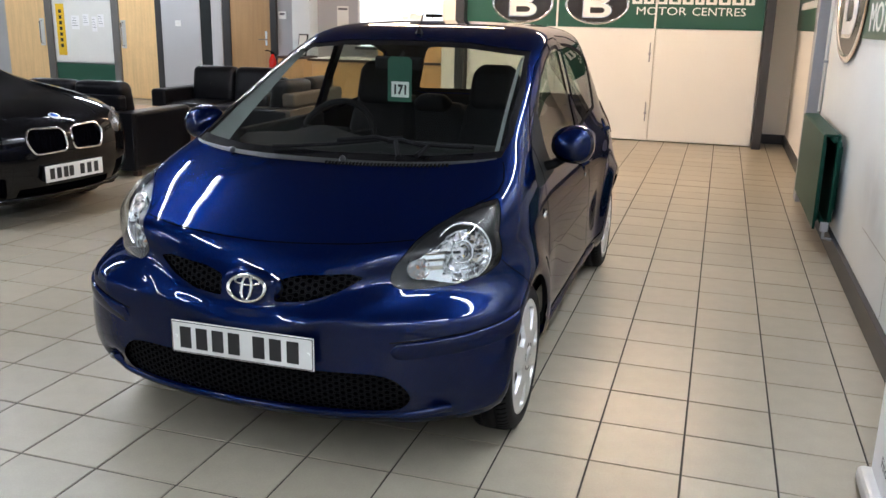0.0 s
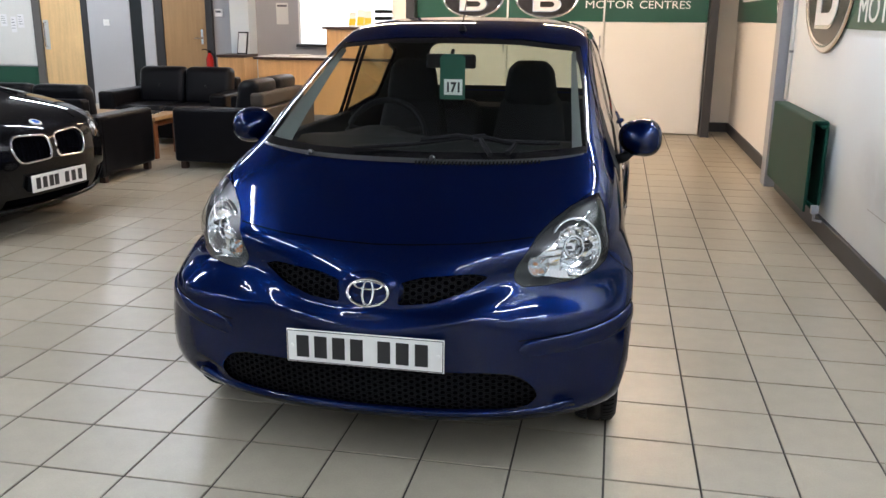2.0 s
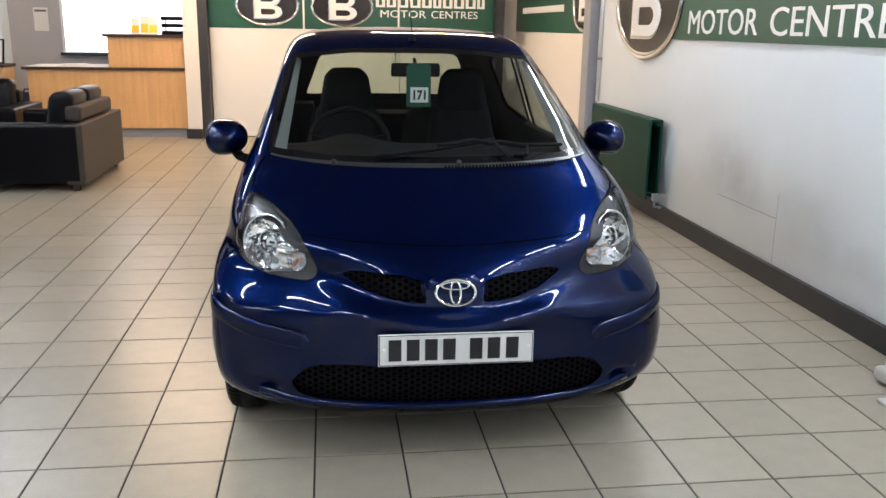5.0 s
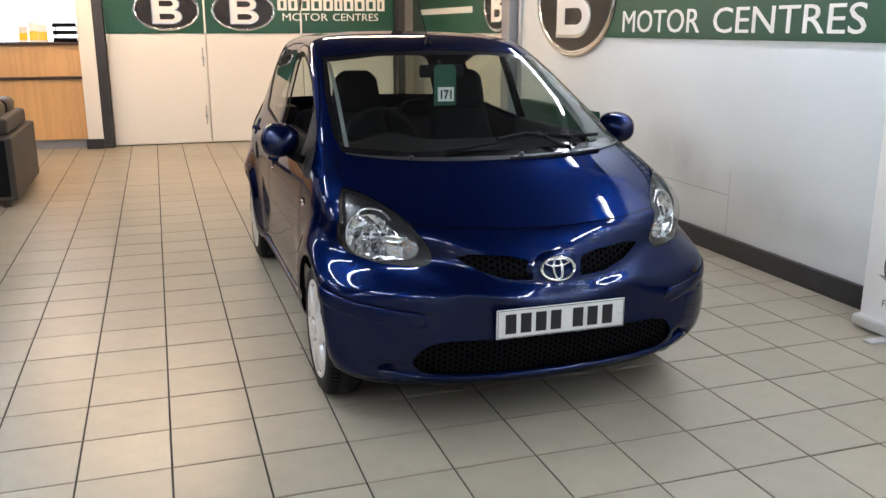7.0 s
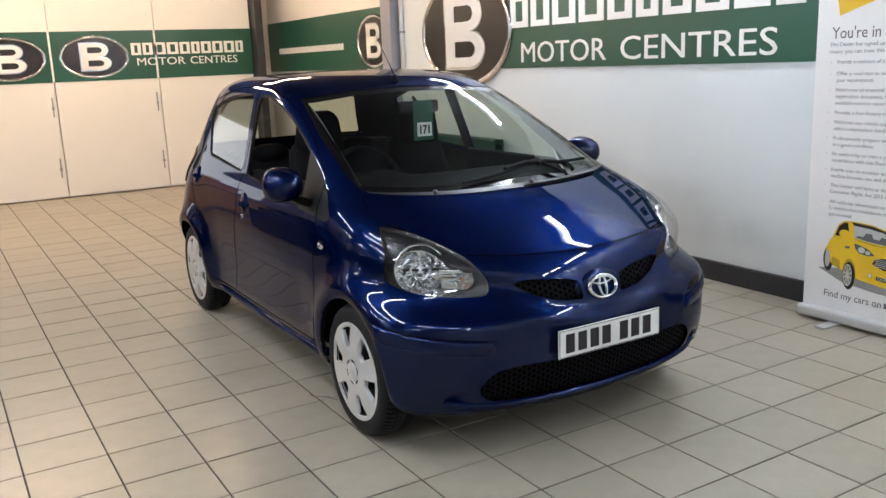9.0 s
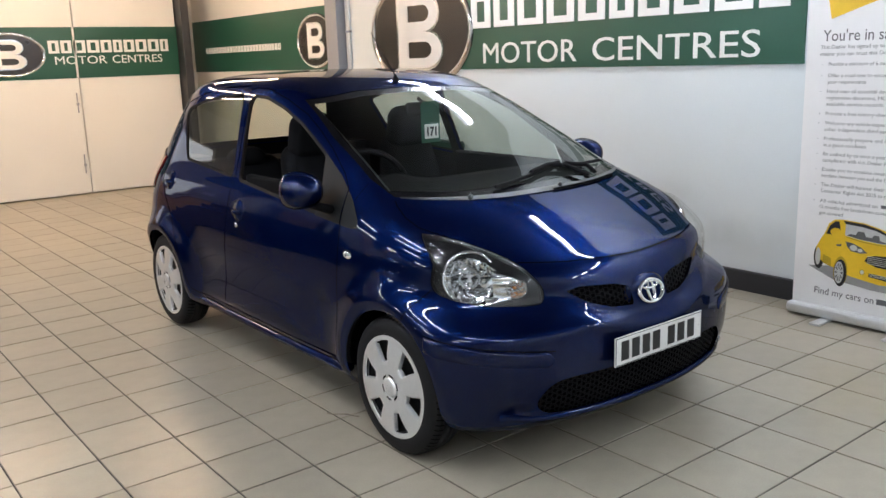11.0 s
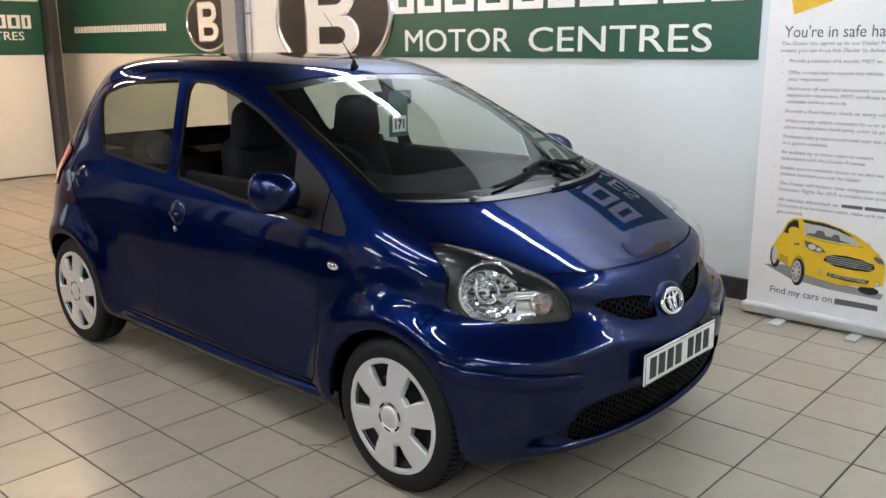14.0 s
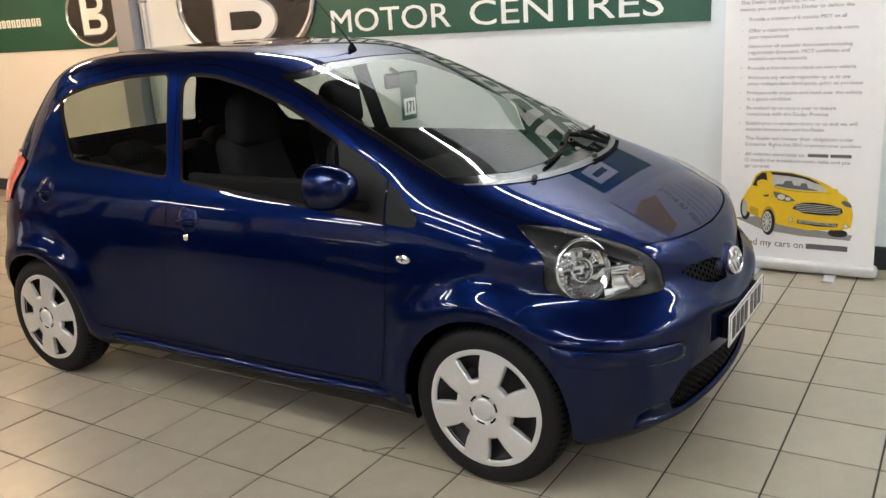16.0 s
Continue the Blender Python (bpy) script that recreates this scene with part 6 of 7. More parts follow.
def car_fittings(car):
    # number plate
    p = new("number_plate")
    p.parent = car
    tagged(p, "white front number plate with dark characters")
    boxed("plate", M_PLATE, p, (-0.26, 0.26, 0.006, 0.012, 0.393, 0.505), 0.003)
    b = bmesh.new()
    for a in ((-0.257, 0.257, 0.396, 0.3985), (-0.257, 0.257, 0.4995, 0.502), (-0.257, -0.2545, 0.396, 0.502), (0.2545, 0.257, 0.396, 0.502)):
        box(b, a[0], a[1], 0.0048, 0.0058, a[2], a[3])
    part("plate_border", b, M_BAR, p)
    for i, x in enumerate((-0.205, -0.145, -0.085, -0.025, 0.065, 0.125, 0.187)):
        boxed("character_bar", M_BAR, p, (x - 0.021, x + 0.021, 0.0042, 0.0058, 0.412, 0.486), 0.0)
    for x in (-0.242, 0.242):
        b = bmesh.new()
        lathe(b, [(0.0035, 0.001), (0.0035, 0.005), (0.0058, 0.006)], "y", (x, 0, 0.45), 12)
        part("screw_cap", b, M_LETTER, p)
    boxed("plate_mount", M_TRIM, p, (-0.22, 0.22, 0.012, 0.06, 0.41, 0.49), 0.0)
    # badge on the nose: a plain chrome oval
    e = new("nose_badge")
    e.parent = car
    tagged(e, "chrome oval badge on the nose")
    y0 = front_of(0, 0.627) - 0.004
    tilt = Vector((0, 0.33, 1)).normalized()
    b = bmesh.new()
    ring_plate(b, 0.072, 0.049, 0.011, (0, y0, 0.627), (1, 0, 0), tilt, 0.012)
    part("badge_ring", b, M_CHROME, e, smooth=True)
    b = bmesh.new()
    ring_plate(b, 0.022, 0.044, 0.009, (0, y0, 0.627), (1, 0, 0), tilt, 0.010, 32)
    ring_plate(b, 0.050, 0.017, 0.009, (0, y0 + 0.008, 0.649), (1, 0, 0), tilt, 0.010, 32)
    part("badge_bars", b, M_CHROME, e, smooth=True)
    b = bmesh.new()
    bmesh.ops.create_uvsphere(b, u_segments=24, v_segments=14, radius=1.0, matrix=Matrix.Translation((0, y0 + 0.030, 0.628)) @ Matrix.Diagonal((0.115, 0.03, 0.065, 1)))
    part("badge_mount", b, M_PAINT, e, smooth=True)
    for s in (-1, 1):
        mirror(car, s)
        handle(car, s, 1.97, 0.82, "front_handle", True)
        handle(car, s, 2.88, 0.893, "rear_handle", False)
        n, co = skin_normal(Vector((s * 0.79, 0.945, 0.756)))
        b = bmesh.new()
        bmesh.ops.create_uvsphere(b, u_segments=16, v_segments=8, radius=1, matrix=Matrix.Translation(co) @ Matrix.Diagonal((0.008, 0.030, 0.016, 1)))
        si = part("side_indicator", b, M_REFLECT, car, "small clear side indicator", smooth=True)
        b = bmesh.new()
        ring_plate(b, 0.034, 0.023, 0.005, co + n * 0.001, (0, -s, 0), (0, 0, 1), 0.003, 24)
        part("indicator_rim", b, M_TRIM, si, smooth=True)
        b = bmesh.new()
        bmesh.ops.create_uvsphere(b, u_segments=10, v_segments=6, radius=0.006, matrix=Matrix.Translation(co + n * 0.006))
        part("indicator_bulb", b, M_GREYPRINT, si, smooth=True)
        # sill
        b = bmesh.new()
        pts = on_skin(side_outline(s, [(1.02, 0.245), (1.5, 0.235), (2.1, 0.237), (2.63, 0.25)]), SIDE[s])
        pts = [p - Vector((s * 0.035, 0, -0.01)) * max(0, 1 - min((p - pts[0]).length, (p - pts[-1]).length) / 0.10) ** 2 for p in pts]
        tube(b, pts, 0.022, 8)
        bmesh.ops.recalc_face_normals(b, faces=b.faces)
        part("sill", b, M_PAINT, car, smooth=True)
    # lower lip of the front bumper
    b = bmesh.new()
    pts = []
    for k in range(41):
        x = -0.66 + 1.32 * k / 40
        z = 0.222 + 0.03 * (abs(x) / 0.66) ** 4
        pts.append((x, front_of(x, z) + 0.004, z))
    tube(b, pts, 0.014, 8)
    bmesh.ops.recalc_face_normals(b, faces=b.faces)
    part("bumper_lip", b, M_PAINT, car, smooth=True)
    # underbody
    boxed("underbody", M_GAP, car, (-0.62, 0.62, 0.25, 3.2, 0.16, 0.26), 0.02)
    # aerial
    a = new("aerial")
    a.parent = car
    n, co = skin_normal(Vector((0.007, 1.70, 1.41)))
    b = bmesh.new()
    lathe(b, [(-0.004, 0.022), (0.008, 0.017), (0.022, 0.008), (0.03, 0.006)], "z", co, 14)
    part("aerial_base", b, M_TRIM, a, smooth=True)
    b = bmesh.new()
    tube(b, [co + Vector((0, 0, 0.02)), co + Vector((0, 0.055, 0.085)), co + Vector((0, 0.205, 0.245))], lambda t: 0.0042 - 0.0028 * t, 6)
    part("mast", b, M_TRIM, a)
    # cowl and wipers
    b = bmesh.new()
    rows = []
    for k in range(41):
        x = -0.635 + 1.27 * k / 40
        row = []
        for z in (0.956 + 0.026 * (abs(x) / 0.635) ** 3, 0.968 + 0.018 * (abs(x) / 0.635) ** 3):
            row.append(b.verts.new((x, front_of(x, z) - 0.002, z + 0.003)))
        rows.append(row)
    for q, w in zip(rows, rows[1:]):
        b.faces.new((q[0], w[0], w[1], q[1]))
    part("cowl", b, M_SCUTTLE, car, "black plastic scuttle with a vent")
    for k in range(34):
        x = 0.03 + k * 0.0135
        b = bmesh.new()
        z = 0.956 + 0.014 * (x / 0.6) ** 2
        y = front_of(x, z) - 0.004
        box(b, x, x + 0.006, y - 0.002, y + 0.012, z - 0.004, z + 0.010)
        part("vent_slat", b, M_DASH, car)
    for x in (-0.391, 0.089):
        b = bmesh.new()
        bmesh.ops.create_uvsphere(b, u_segments=12, v_segments=8, radius=0.012, matrix=Matrix.Translation((x, front_of(x, 0.962) + 0.004, 0.974)))
        part("washer_jet", b, M_SCUTTLE, car, smooth=True)

    def glass_at(x, z, off):
        y = front_of(x, z)
        n, co = skin_normal(Vector((x, y, z)))
        return co + n * off
    for nm, arm, blade in (("wiper", [(0.30, 0.970), (0.25, 1.01), (0.16, 1.02), (0.02, 1.005)], [(0.26, 1.03), (0.0, 1.0), (-0.16, 0.987), (-0.23, 0.983)]), ("wiper", [(0.36, 0.975), (0.38, 1.0), (0.27, 1.015), (0.22, 1.01)], [(0.24, 1.02), (0.38, 1.012), (0.48, 1.01), (0.54, 1.01)])):
        w = new(nm)
        w.parent = car
        b = bmesh.new()
        tube(b, [glass_at(x, z, 0.022) for x, z in arm], 0.010, 8)
        part("wiper_arm", b, M_TRIM, w)
        b = bmesh.new()
        tube(b, [glass_at(x, z, 0.012) for x, z in blade], 0.008, 6)
        part("blade", b, M_TRIM, w)


def mirror(car, s):
    m = new("door_mirror")
    m.parent = car
    tagged(m, "blue door mirror on a black stalk")
    c = Vector((s * 0.848, 1.21, 1.0))
    b = bmesh.new()
    bmesh.ops.create_uvsphere(b, u_segments=32, v_segments=20, radius=1)
    for v in b.verts:
        x, y, z = v.co
        # rounded shell, flat towards the rear
        x = math.copysign(abs(x) ** 0.85, x)
        z = math.copysign(abs(z) ** 0.85, z)
        y = y if y < 0.12 else 0.12 + (y - 0.12) * 0.15
        v.co = (x * 0.088, y * 0.132, z * 0.077 * (1 - 0.12 * s * x * -1))
    b.transform(Matrix.Translation(c) @ Matrix.Rotation(s * 0.12, 4, "Z"))
    part("shell", b, M_PAINT, m, smooth=True)
    b = bmesh.new()
    plate(b, oval(0.070, 0.060, 28), c + Vector((0, 0.030, 0)), (-1, 0, 0), (0, 0, 1), 0.004)
    part("mirror_glass", b, M_CHROME, m)
    b = bmesh.new()
    n, co = skin_normal(Vector((s * 0.75, 1.12, 0.915)))
    tube(b, [co - n * 0.01, co + n * 0.03 + Vector((0, 0, 0.0)), c + Vector((-s * 0.03, 0.0, -0.05))], lambda t: 0.028 - 0.006 * t, 10)
    for v in b.verts:
        v.co.z = 0.915 + (v.co.z - 0.915) * 0.75
    part("stalk", b, M_TRIM, m, "black plastic stalk", smooth=True)


def handle(car, s, y, z, name, lock):
    n, co = skin_normal(Vector((s * 0.79, y, z)))
    h = new(name)
    h.parent = car
    b = bmesh.new()
    q = n.to_track_quat("Z", "Y").to_matrix().to_4x4()
    bmesh.ops.create_uvsphere(b, u_segments=22, v_segments=10, radius=1, matrix=Matrix.Translation(co - n * 0.004) @ q @ Matrix.Diagonal((0.06, 0.056, 0.014, 1)))
    part("handle_dish", b, M_PAINT, h, smooth=True)
    b = bmesh.new()
    tube(b, [co + n * 0.006 + Vector((0, -0.04, -0.01)), co + n * 0.022 + Vector((0, 0, -0.012)), co + n * 0.006 + Vector((0, 0.045, -0.01))], lambda t: 0.012, 10)
    bmesh.ops.recalc_face_normals(b, faces=b.faces)
    part("grip", b, M_PAINT, h, smooth=True)
    if lock:
        n, co = skin_normal(Vector((s * 0.79, y + 0.012, z - 0.075)))
        b = bmesh.new()
        bmesh.ops.create_uvsphere(b, u_segments=14, v_segments=8, radius=1, matrix=Matrix.Translation(co) @ n.to_track_quat("Z", "Y").to_matrix().to_4x4() @ Matrix.Diagonal((0.014, 0.014, 0.005, 1)))
        part("lock_barrel", b, M_CHROME, h, smooth=True)


def cabin(car):
    # dashboard
    b = bmesh.new()
    rows = []
    for k in range(25):
        x = -0.60 + 1.2 * k / 24
        hood = 0.045 * math.exp(-((x + 0.31) / 0.13) ** 2)
        rows.append([b.verts.new(v) for v in ((x, 0.80 + 0.25 * (x / 0.6) ** 4, 0.955), (x, 1.12, 0.975), (x, 1.30, 0.96 + hood), (x, 1.36, 0.93 + hood * 0.5), (x, 1.36, 0.80), (x, 1.28, 0.62))])
    for q, w in zip(rows, rows[1:]):
        for i in range(5):
            b.faces.new((q[i], q[i + 1], w[i + 1], w[i]))
    part("dashboard", b, M_DASH, car, smooth=True)
    # steering wheel, right-hand drive
    st = new("steering_wheel")
    st.parent = car
    st.matrix_basis = Matrix.Translation((-0.31, 1.44, 0.93)) @ Matrix.Rotation(radians(-28), 4, "X")
    b = bmesh.new()
    tube(b, [(0.185 * math.cos(a), 0, 0.185 * math.sin(a)) for a in [2 * math.pi * k / 36 for k in range(36)]], 0.015, 8, closed=True)
    part("wheel_rim", b, M_TRIM, st, smooth=True)
    b = bmesh.new()
    box(b, -0.075, 0.075, -0.04, 0.015, -0.08, 0.05, 0.025, 3)
    for a in (0.25, math.pi - 0.25, -math.pi / 2):
        tube(b, [(0.06 * math.cos(a), -0.01, 0.05 * math.sin(a)), (0.18 * math.cos(a), 0, 0.18 * math.sin(a))], 0.016, 6)
    part("wheel_hub", b, M_DASH, st)
    for x in (-0.31, 0.31):
        seat(car, x, 1.72, True)
    for x in (-0.30, 0.30):
        seat(car, x, 2.55, False)
    boxed("cabin_floor", M_FABRIC, car, (-0.66, 0.66, 0.95, 3.15, 0.27, 0.30), 0.01)
    for s in (-1, 1):
        boxed("door_card", M_DASH, car, (min(s * 0.655, s * 0.70), max(s * 0.655, s * 0.70), 1.2, 2.04, 0.42, 0.982), 0.015, 3)
        boxed("boot_trim", M_TRIM, car, (min(s * 0.5, s * 0.62), max(s * 0.5, s * 0.62), 2.9, 3.12, 0.5, 1.0), 0.01)
    boxed("parcel_shelf", M_FABRIC, car, (-0.55, 0.55, 2.88, 3.18, 0.92, 0.94), 0.004)
    # inner mirror and the hanging stock card
    r = new("inner_mirror")
    r.parent = car
    b = bmesh.new()
    box(b, -0.115, 0.115, 1.435, 1.46, 1.252, 1.315, 0.012, 3)
    part("mirror_body", b, M_TRIM, r)
    b = bmesh.new()
    tube(b, [(0, 1.45, 1.30), (0, 1.50, 1.33)], 0.009, 8)
    part("mirror_stem", b, M_TRIM, r)
    k = new("stock_card")
    k.parent = car
    tagged(k, "green hanging card with a white stock number")
    b = bmesh.new()
    plate(b, hull([(-0.055, 0.115), (0.06, 0.115), (0.06, 0.30), (0.045, 0.315), (-0.04, 0.315), (-0.055, 0.30)]), (0.01, 1.425, 1.0), (1, 0, 0), (0, 0, 1), 0.002)
    part("hanger", b, M_CARDGREEN, k)
    boxed("number_label", M_PAPER, k, (-0.026, 0.058, 1.4205, 1.4225, 1.135, 1.205), 0.0)
    lettering("number", "171", 0.058, (-0.012, 1.4203, 1.15), (1, 0, 0), (0, 0, 1), M_BAR, k, 0.001, width=0.058, bold=0.0025)


def seat(car, x, y, front):
    st = new("front_seat" if front else "rear_seat")
    st.parent = car
    w = 0.24 if front else 0.28
    b = bmesh.new()
    box(b, x - w, x + w, y - 0.30, y + 0.2, 0.42, 0.56, 0.05, 3)
    part("seat_base", b, M_FABRIC, st, smooth=True)
    b = bmesh.new()
    top = 1.10 if front else 0.98
    box(b, x - w, x + w, y + 0.12, y + 0.26, 0.50, top, 0.06, 4)
    for v in b.verts:
        t = (v.co.z - 0.5) / (top - 0.5)
        v.co.y += 0.17 * t
        v.co.x = x + (v.co.x - x) * (1 - (0.46 if front else 0.30) * max(0, t) ** 3)
    part("backrest", b, M_FABRIC, st, smooth=True)
    b = bmesh.new()
    hw, hh = (0.138, 0.115) if front else (0.12, 0.06)
    box(b, x - hw, x + hw, y + 0.25, y + 0.37, top - 0.065, top - 0.065 + 2 * hh, 0.055, 5)
    for v in b.verts:
        v.co.x = x + (v.co.x - x) * (1 - 0.34 * max(0, (v.co.z - top) / (2 * hh - 0.06)) ** 2)
    part("head_restraint", b, M_FABRIC, st, smooth=True)
    boxed("seat_mount", M_TRIM, st, (x - 0.2, x + 0.2, y - 0.2, y + 0.15, 0.28, 0.45), 0.01)


CAR_OB = blue_car()


# ---- the black car ----
def black_car():
    c = thing("car", "black saloon car with a twin chrome-rimmed grille", "car", (-4.385, 5.05, 0), 84)
    k = [0.18, 0.24, 0.35, 0.5, 0.62, 0.70, 0.75, 0.80, 0.86, 0.92, 0.98, 1.05, 1.2, 1.33, 1.40, 1.43, 1.435]
    take_skin(body_bmesh((k,
        [0.12, 0.06, 0.02, 0.0, 0.015, 0.05, 0.12, 0.28, 0.62, 1.05, 1.30, 1.45, 1.75, 2.05, 2.3, 2.6, 2.8],
        [0.60, 0.55, 0.52, 0.52, 0.55, 0.62, 0.75, 0.95, 1.2, 1.6, 1.9, 2.0, 2.2, 2.4, 2.55, 2.7, 2.82],
        [3.9, 3.9, 3.9, 3.9, 3.9, 3.9, 3.85, 3.8, 3.75, 3.7, 3.5, 3.2, 3.1, 3.0, 2.95, 2.9, 2.84],
        [4.3, 4.38, 4.42, 4.42, 4.4, 4.38, 4.36, 4.34, 4.3, 4.25, 4.1, 3.9, 3.7, 3.5, 3.3, 3.1, 2.9],
        [0.78, 0.85, 0.89, 0.90, 0.90, 0.895, 0.89, 0.88, 0.86, 0.83, 0.79, 0.76, 0.69, 0.62, 0.54, 0.40, 0.05],
        [2.2, 2.2, 2.2, 2.2, 2.2, 2.3, 2.5, 3.0, 3.6, 4.0, 4.2, 4.2, 4.0, 3.6, 3.2, 2.8, 2.4]), False, 90, 70))
    bm = SKIN
    fr = lambda f, q: q.y < 0.5
    for s in (-1, 1):
        o = rounded([(s * 0.025, 0.53), (s * 0.03, 0.685), (s * 0.30, 0.70), (s * 0.345, 0.63), (s * 0.30, 0.52)], 0.05, 4)
        o = hull(o)
        rim = on_skin(o + [o[0]], (0, 1, 0), 3)
        hole = split_off(bm, carve(bm, o, (0, 1, 0), fr))
        g = skin_part("kidney_grille", hole, M_GAP, c, "black grille opening with a chrome rim", -0.03)
        b = bmesh.new()
        tube(b, rim, 0.0085, 8)
        part("chrome_rim", b, M_CHROME, g, smooth=True)
        for i in range(8):
            x = s * (0.06 + i * 0.032)
            b = bmesh.new()
            tube(b, [(x, front_of(x, z) + 0.012, z) for z in (0.54, 0.58, 0.62, 0.66, 0.68)], 0.004, 5)
            part("slat", b, M_GAP, g)
        lo = seen_along([(s * 0.45, 0.2, 0.70), (s * 0.60, 0.25, 0.74), (s * 0.78, 0.5, 0.745), (s * 0.84, 0.62, 0.70), (s * 0.80, 0.45, 0.60), (s * 0.62, 0.2, 0.57), (s * 0.47, 0.12, 0.60)], (-s * 0.45, 0.85, -0.1))
        lens = split_off(bm, carve(bm, rounded(lo, 0.04, 4), (-s * 0.45, 0.85, -0.1), lambda f, q, s=s: q.x * s > 0.3 and q.y < 0.9))
        lp = new("headlamp")
        lp.parent = c
        back = lens.copy()
        skin_part("lens", lens, M_LENS, lp).visible_shadow = False
        skin_part("bowl", back, M_LAMPGREY, lp, "", -0.04)
        for x, y, z, r in ((0.72, 0.38, 0.665, 0.045), (0.58, 0.25, 0.655, 0.04)):
            n, co = skin_normal(Vector((s * x, y, z)))
            b = bmesh.new()
            ring_plate(b, r, r, 0.008, co - n * 0.035, (1, 0, 0), (0, 0, 1), 0.012, 20)
            part("lamp_ring", b, M_CHROME, lp, smooth=True)
        it = split_off(bm, carve(bm, hull([(s * 0.48, 0.24), (s * 0.50, 0.38), (s * 0.70, 0.40), (s * 0.74, 0.30)]), (0, 1, 0), fr))
        skin_part("side_intake", it, M_GAP, c, "", -0.03)
        for ax in (0.80, 3.55):
            f = carve(bm, side_outline(s, [(ax + 1.12 * p, 0.31 + 1.12 * q) for p, q in ARCH]), SIDE[s], lambda f, q, s=s: q.x * s > 0.5)
            split_off(bm, f).free()
            wheel(c, s, ax, 0.79)
            b = bmesh.new()
            lathe(b, [(s * 0.55, 0.001), (s * 0.55, 0.36), (s * 0.78, 0.36)], "x", (0, ax, 0.31), 32)
            bmesh.ops.delete(b, geom=[v for v in b.verts if v.co.z < 0.2], context="VERTS")
            part("arch_liner", b, M_GAP, c)
    sc = hull([(-0.70, 0.985), (0.70, 0.985), (0.56, 1.34), (-0.56, 1.34)])
    skin_part("windscreen", split_off(bm, carve(bm, sc, (0, 1, 0), lambda f, q: q.y < 2.4 and f.normal.y < -0.05)), M_DARKGLASS, c)
    li = split_off(bm, carve(bm, hull([(-0.42, 0.22), (-0.40, 0.29), (0.40, 0.29), (0.42, 0.22)]), (0, 1, 0), fr))
    skin_part("lower_intake", li, M_GAP, c, "", -0.03)
    pl = new("number_plate")
    pl.parent = c
    boxed("plate", M_PLATE, pl, (-0.26, 0.26, -0.018, -0.010, 0.325, 0.44), 0.003)
    boxed("plate_mount", M_COMB, pl, (-0.25, 0.25, -0.010, 0.04, 0.33, 0.43), 0.0)
    for x in (-0.205, -0.145, -0.085, -0.035, 0.065, 0.13, 0.195):
        boxed("character_bar", M_BAR, pl, (x - 0.02, x + 0.02, -0.0196, -0.0182, 0.345, 0.42), 0.0)
    n, co = skin_normal(Vector((0, 0.14, 0.76)))
    b = bmesh.new()
    lathe(b, [(-0.004, 0.041), (0.006, 0.04), (0.008, 0.034), (0.007, 0.001)], "z", (0, 0, 0), 28)
    b.transform(Matrix.Translation(co) @ n.to_track_quat("Z", "Y").to_matrix().to_4x4())
    bg = part("bonnet_badge", b, M_SILVER, c, "round blue and white bonnet badge", smooth=True)
    b = bmesh.new()
    lathe(b, [(0.0068, 0.029), (0.0082, 0.028), (0.0086, 0.001)], "z", (0, 0, 0), 24)
    b.transform(Matrix.Translation(co) @ n.to_track_quat("Z", "Y").to_matrix().to_4x4())
    part("badge_face", b, M_BADGEBLUE, bg, "blue badge face", smooth=True)
    b = bmesh.new()
    tube(b, [(x, front_of(x, 0.215) - 0.004, 0.215) for x in [-0.7 + 1.4 * i / 30 for i in range(31)]], 0.016, 8)
    part("bumper_lip", b, M_BLACKPAINT, c, smooth=True)
    boxed("underbody", M_GAP, c, (-0.7, 0.7, 0.3, 4.1, 0.15, 0.25), 0.02)
    for x0 in (-1, 1):
        b = bmesh.new()
        q = []
        for i in range(20):
            y = 0.16 + i * 0.055
            hit = SKIN_TREE.ray_cast(Vector((x0 * (0.40 + 0.018 * i), y, 3)), Vector((0, 0, -1)))
            if hit[0] is not None:
                q.append(hit[0])
        seam(b, q, 0.006)
        part("bonnet_line", b, M_GAP, c)
    skin_part("body", bm, M_BLACKPAINT, c)


black_car()


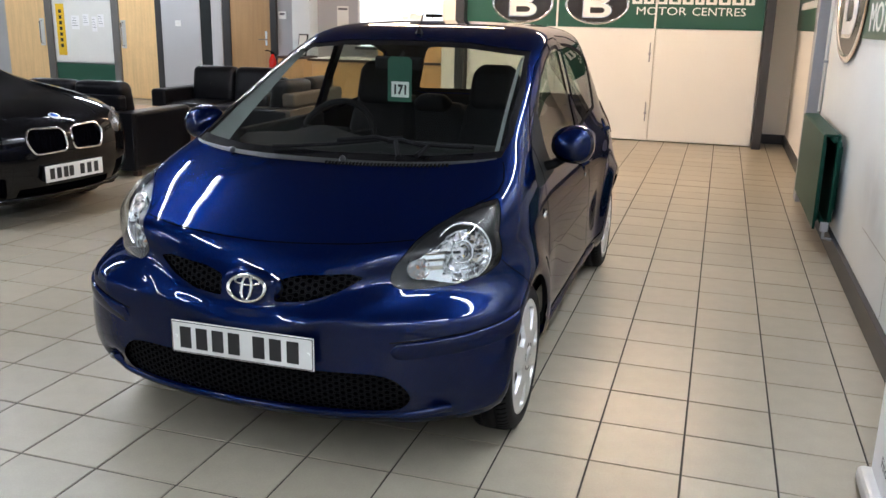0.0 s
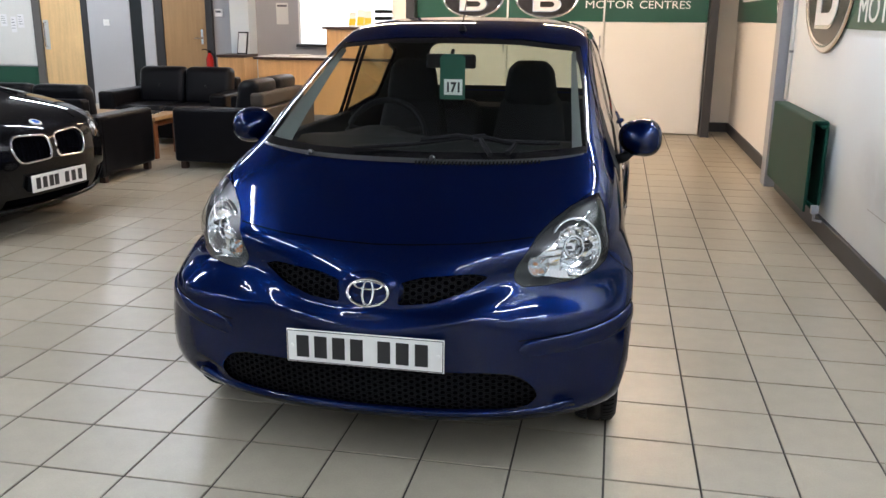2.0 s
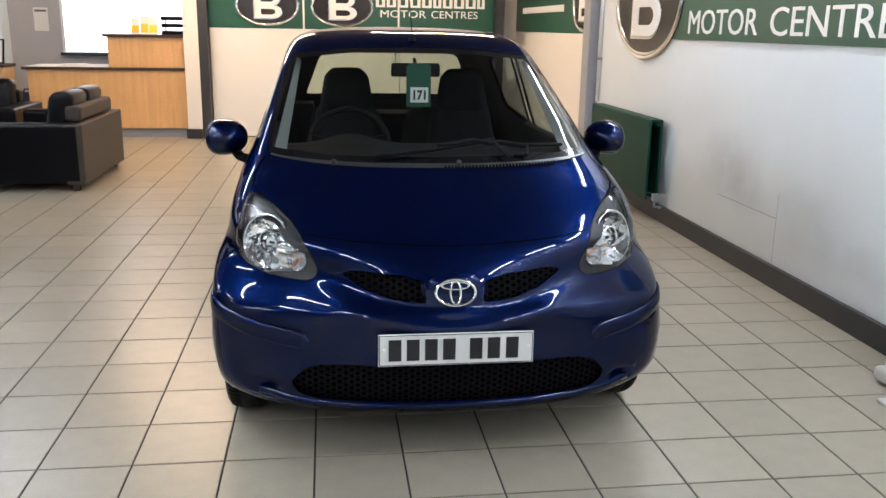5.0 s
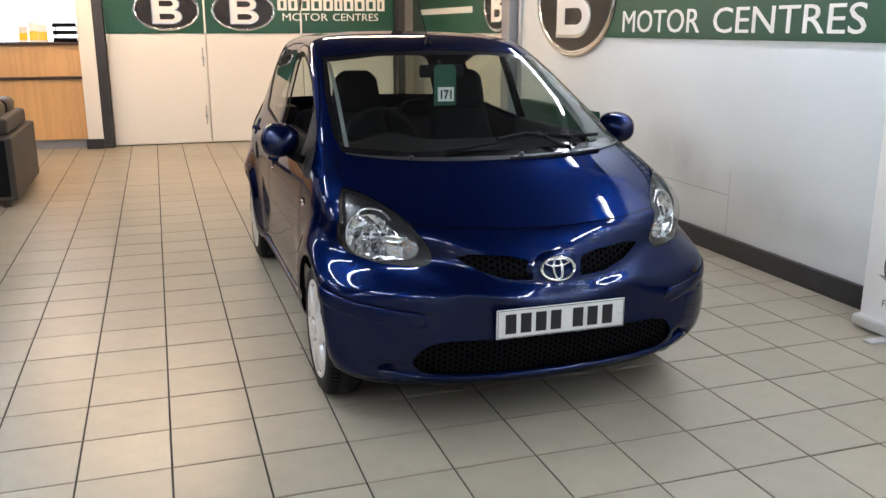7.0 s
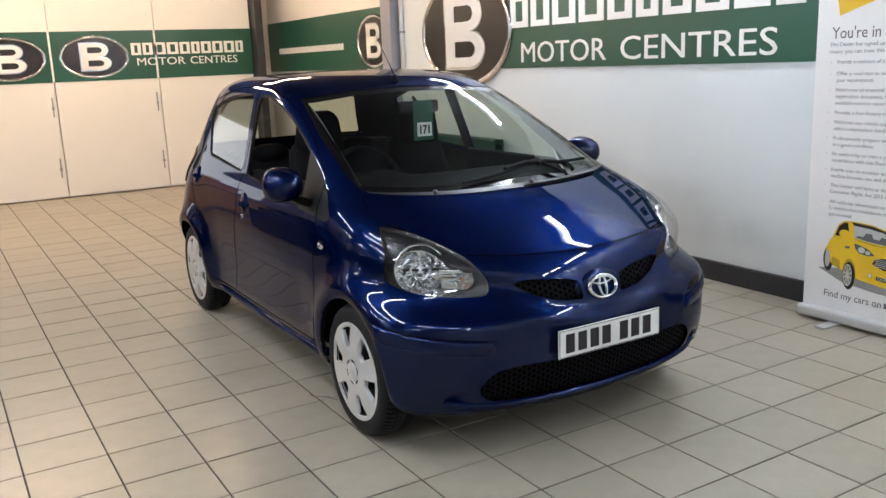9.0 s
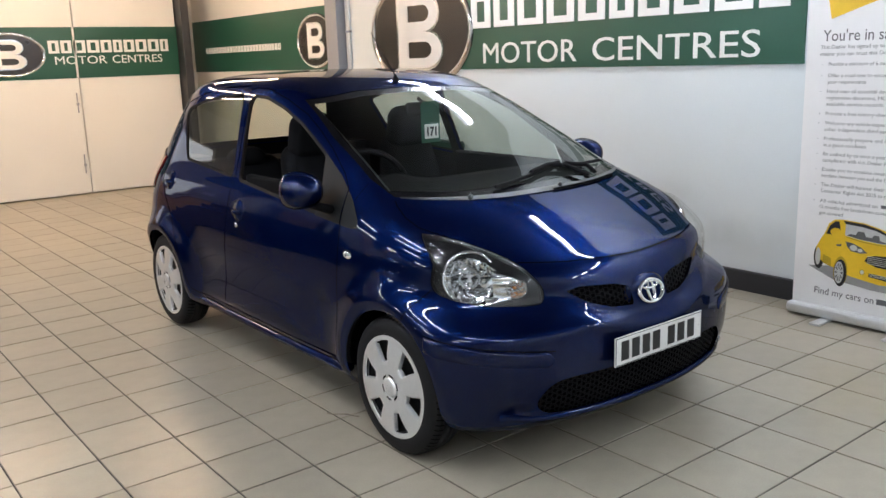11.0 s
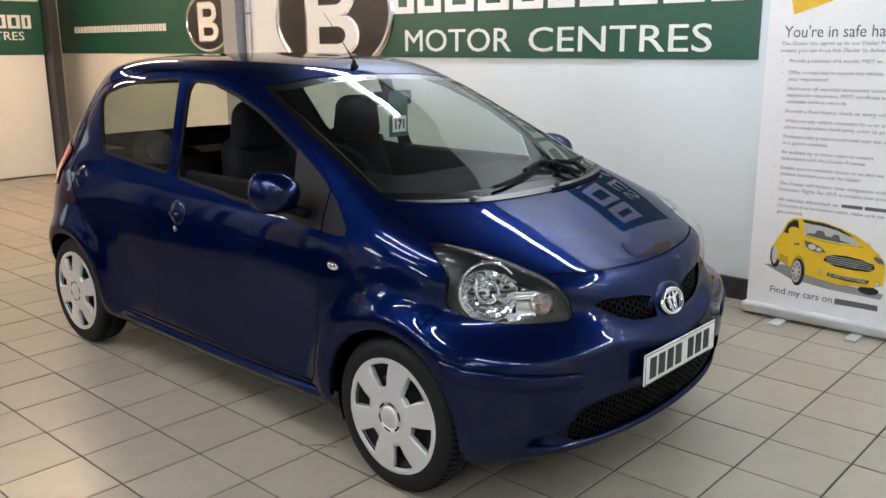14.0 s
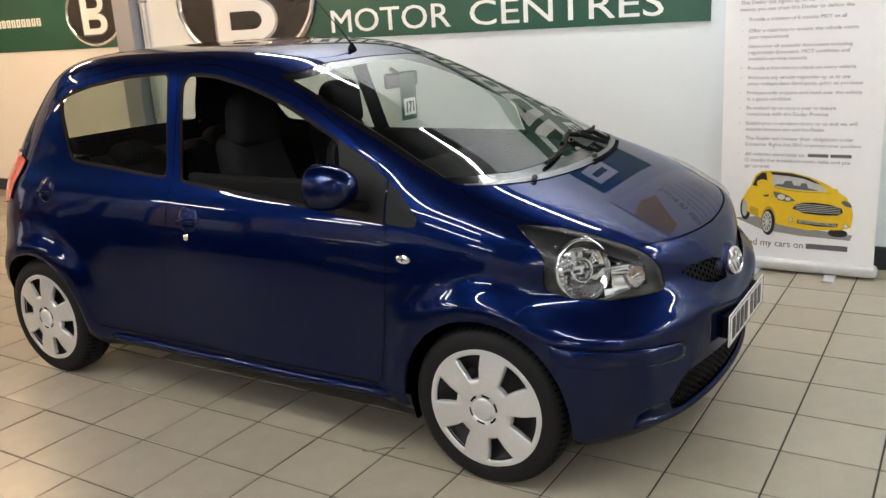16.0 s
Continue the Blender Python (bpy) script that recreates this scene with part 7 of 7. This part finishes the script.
# ---- floor tiles ----
def floor_tiles():
    p, q, g = 0.312, 0.312, 0.0075
    x0, y0 = -0.6255, 2.458
    fl = thing("floor", "beige square ceramic floor tiles with dark joints", "floor", kind="structure")
    bm = bmesh.new()
    h, w = p / 2 - g / 2, q / 2 - g / 2
    for z, k in ((-0.004, 0), (-0.001, 0), (0.0, 0.0015)):
        for a, b in ((-1, -1), (1, -1), (1, 1), (-1, 1)):
            bm.verts.new((a * (h - k), b * (w - k), z))
    bm.verts.ensure_lookup_table()
    for r in (0, 1):
        for k in range(4):
            bm.faces.new([bm.verts[i] for i in (r * 4 + k, r * 4 + (k + 1) % 4, r * 4 + 4 + (k + 1) % 4, r * 4 + 4 + k)])
    bm.faces.new([bm.verts[i] for i in (8, 9, 10, 11)])
    me = bpy.data.meshes.new("tile")
    bm.to_mesh(me)
    bm.free()
    me.materials.append(M_TILE)
    base = [v.co.copy() for v in me.vertices]
    polys = [tuple(e.vertices) for e in me.polygons]
    vs, fs, count = [], [], 0
    rnd = random.Random(3)
    for i in range(-40, 6):
        for j in range(-25, 37):
            x, y = x0 + (i + 0.5) * p, y0 + (j + 0.5) * q
            if x > 0.99 or x < -13 or y > 13.35 or y < -5.1:
                continue
            if -4.2 < x < 0.85 and 0.9 < y < 6.4 and count < 300:
                t = new("tile", me)
                t.parent = fl
                t.location = (x, y, rnd.uniform(-0.0006, 0.0006))
                t.rotation_euler = (rnd.gauss(0, 0.0012), rnd.gauss(0, 0.0012), 0)
                count += 1
            else:
                k = len(vs)
                tx, ty, dz = rnd.gauss(0, 0.0012), rnd.gauss(0, 0.0012), rnd.uniform(-0.0006, 0.0006)
                vs += [(c.x + x, c.y + y, c.z + dz + c.x * tx + c.y * ty) for c in base]
                fs += [tuple(k + e for e in f) for f in polys]
    m2 = bpy.data.meshes.new("tile_field")
    m2.from_pydata(vs, [], fs)
    m2.materials.append(M_TILE)
    ob = new("tile_field", m2)
    ob.parent = fl
    tagged(ob, "", kind="stuff")


floor_tiles()
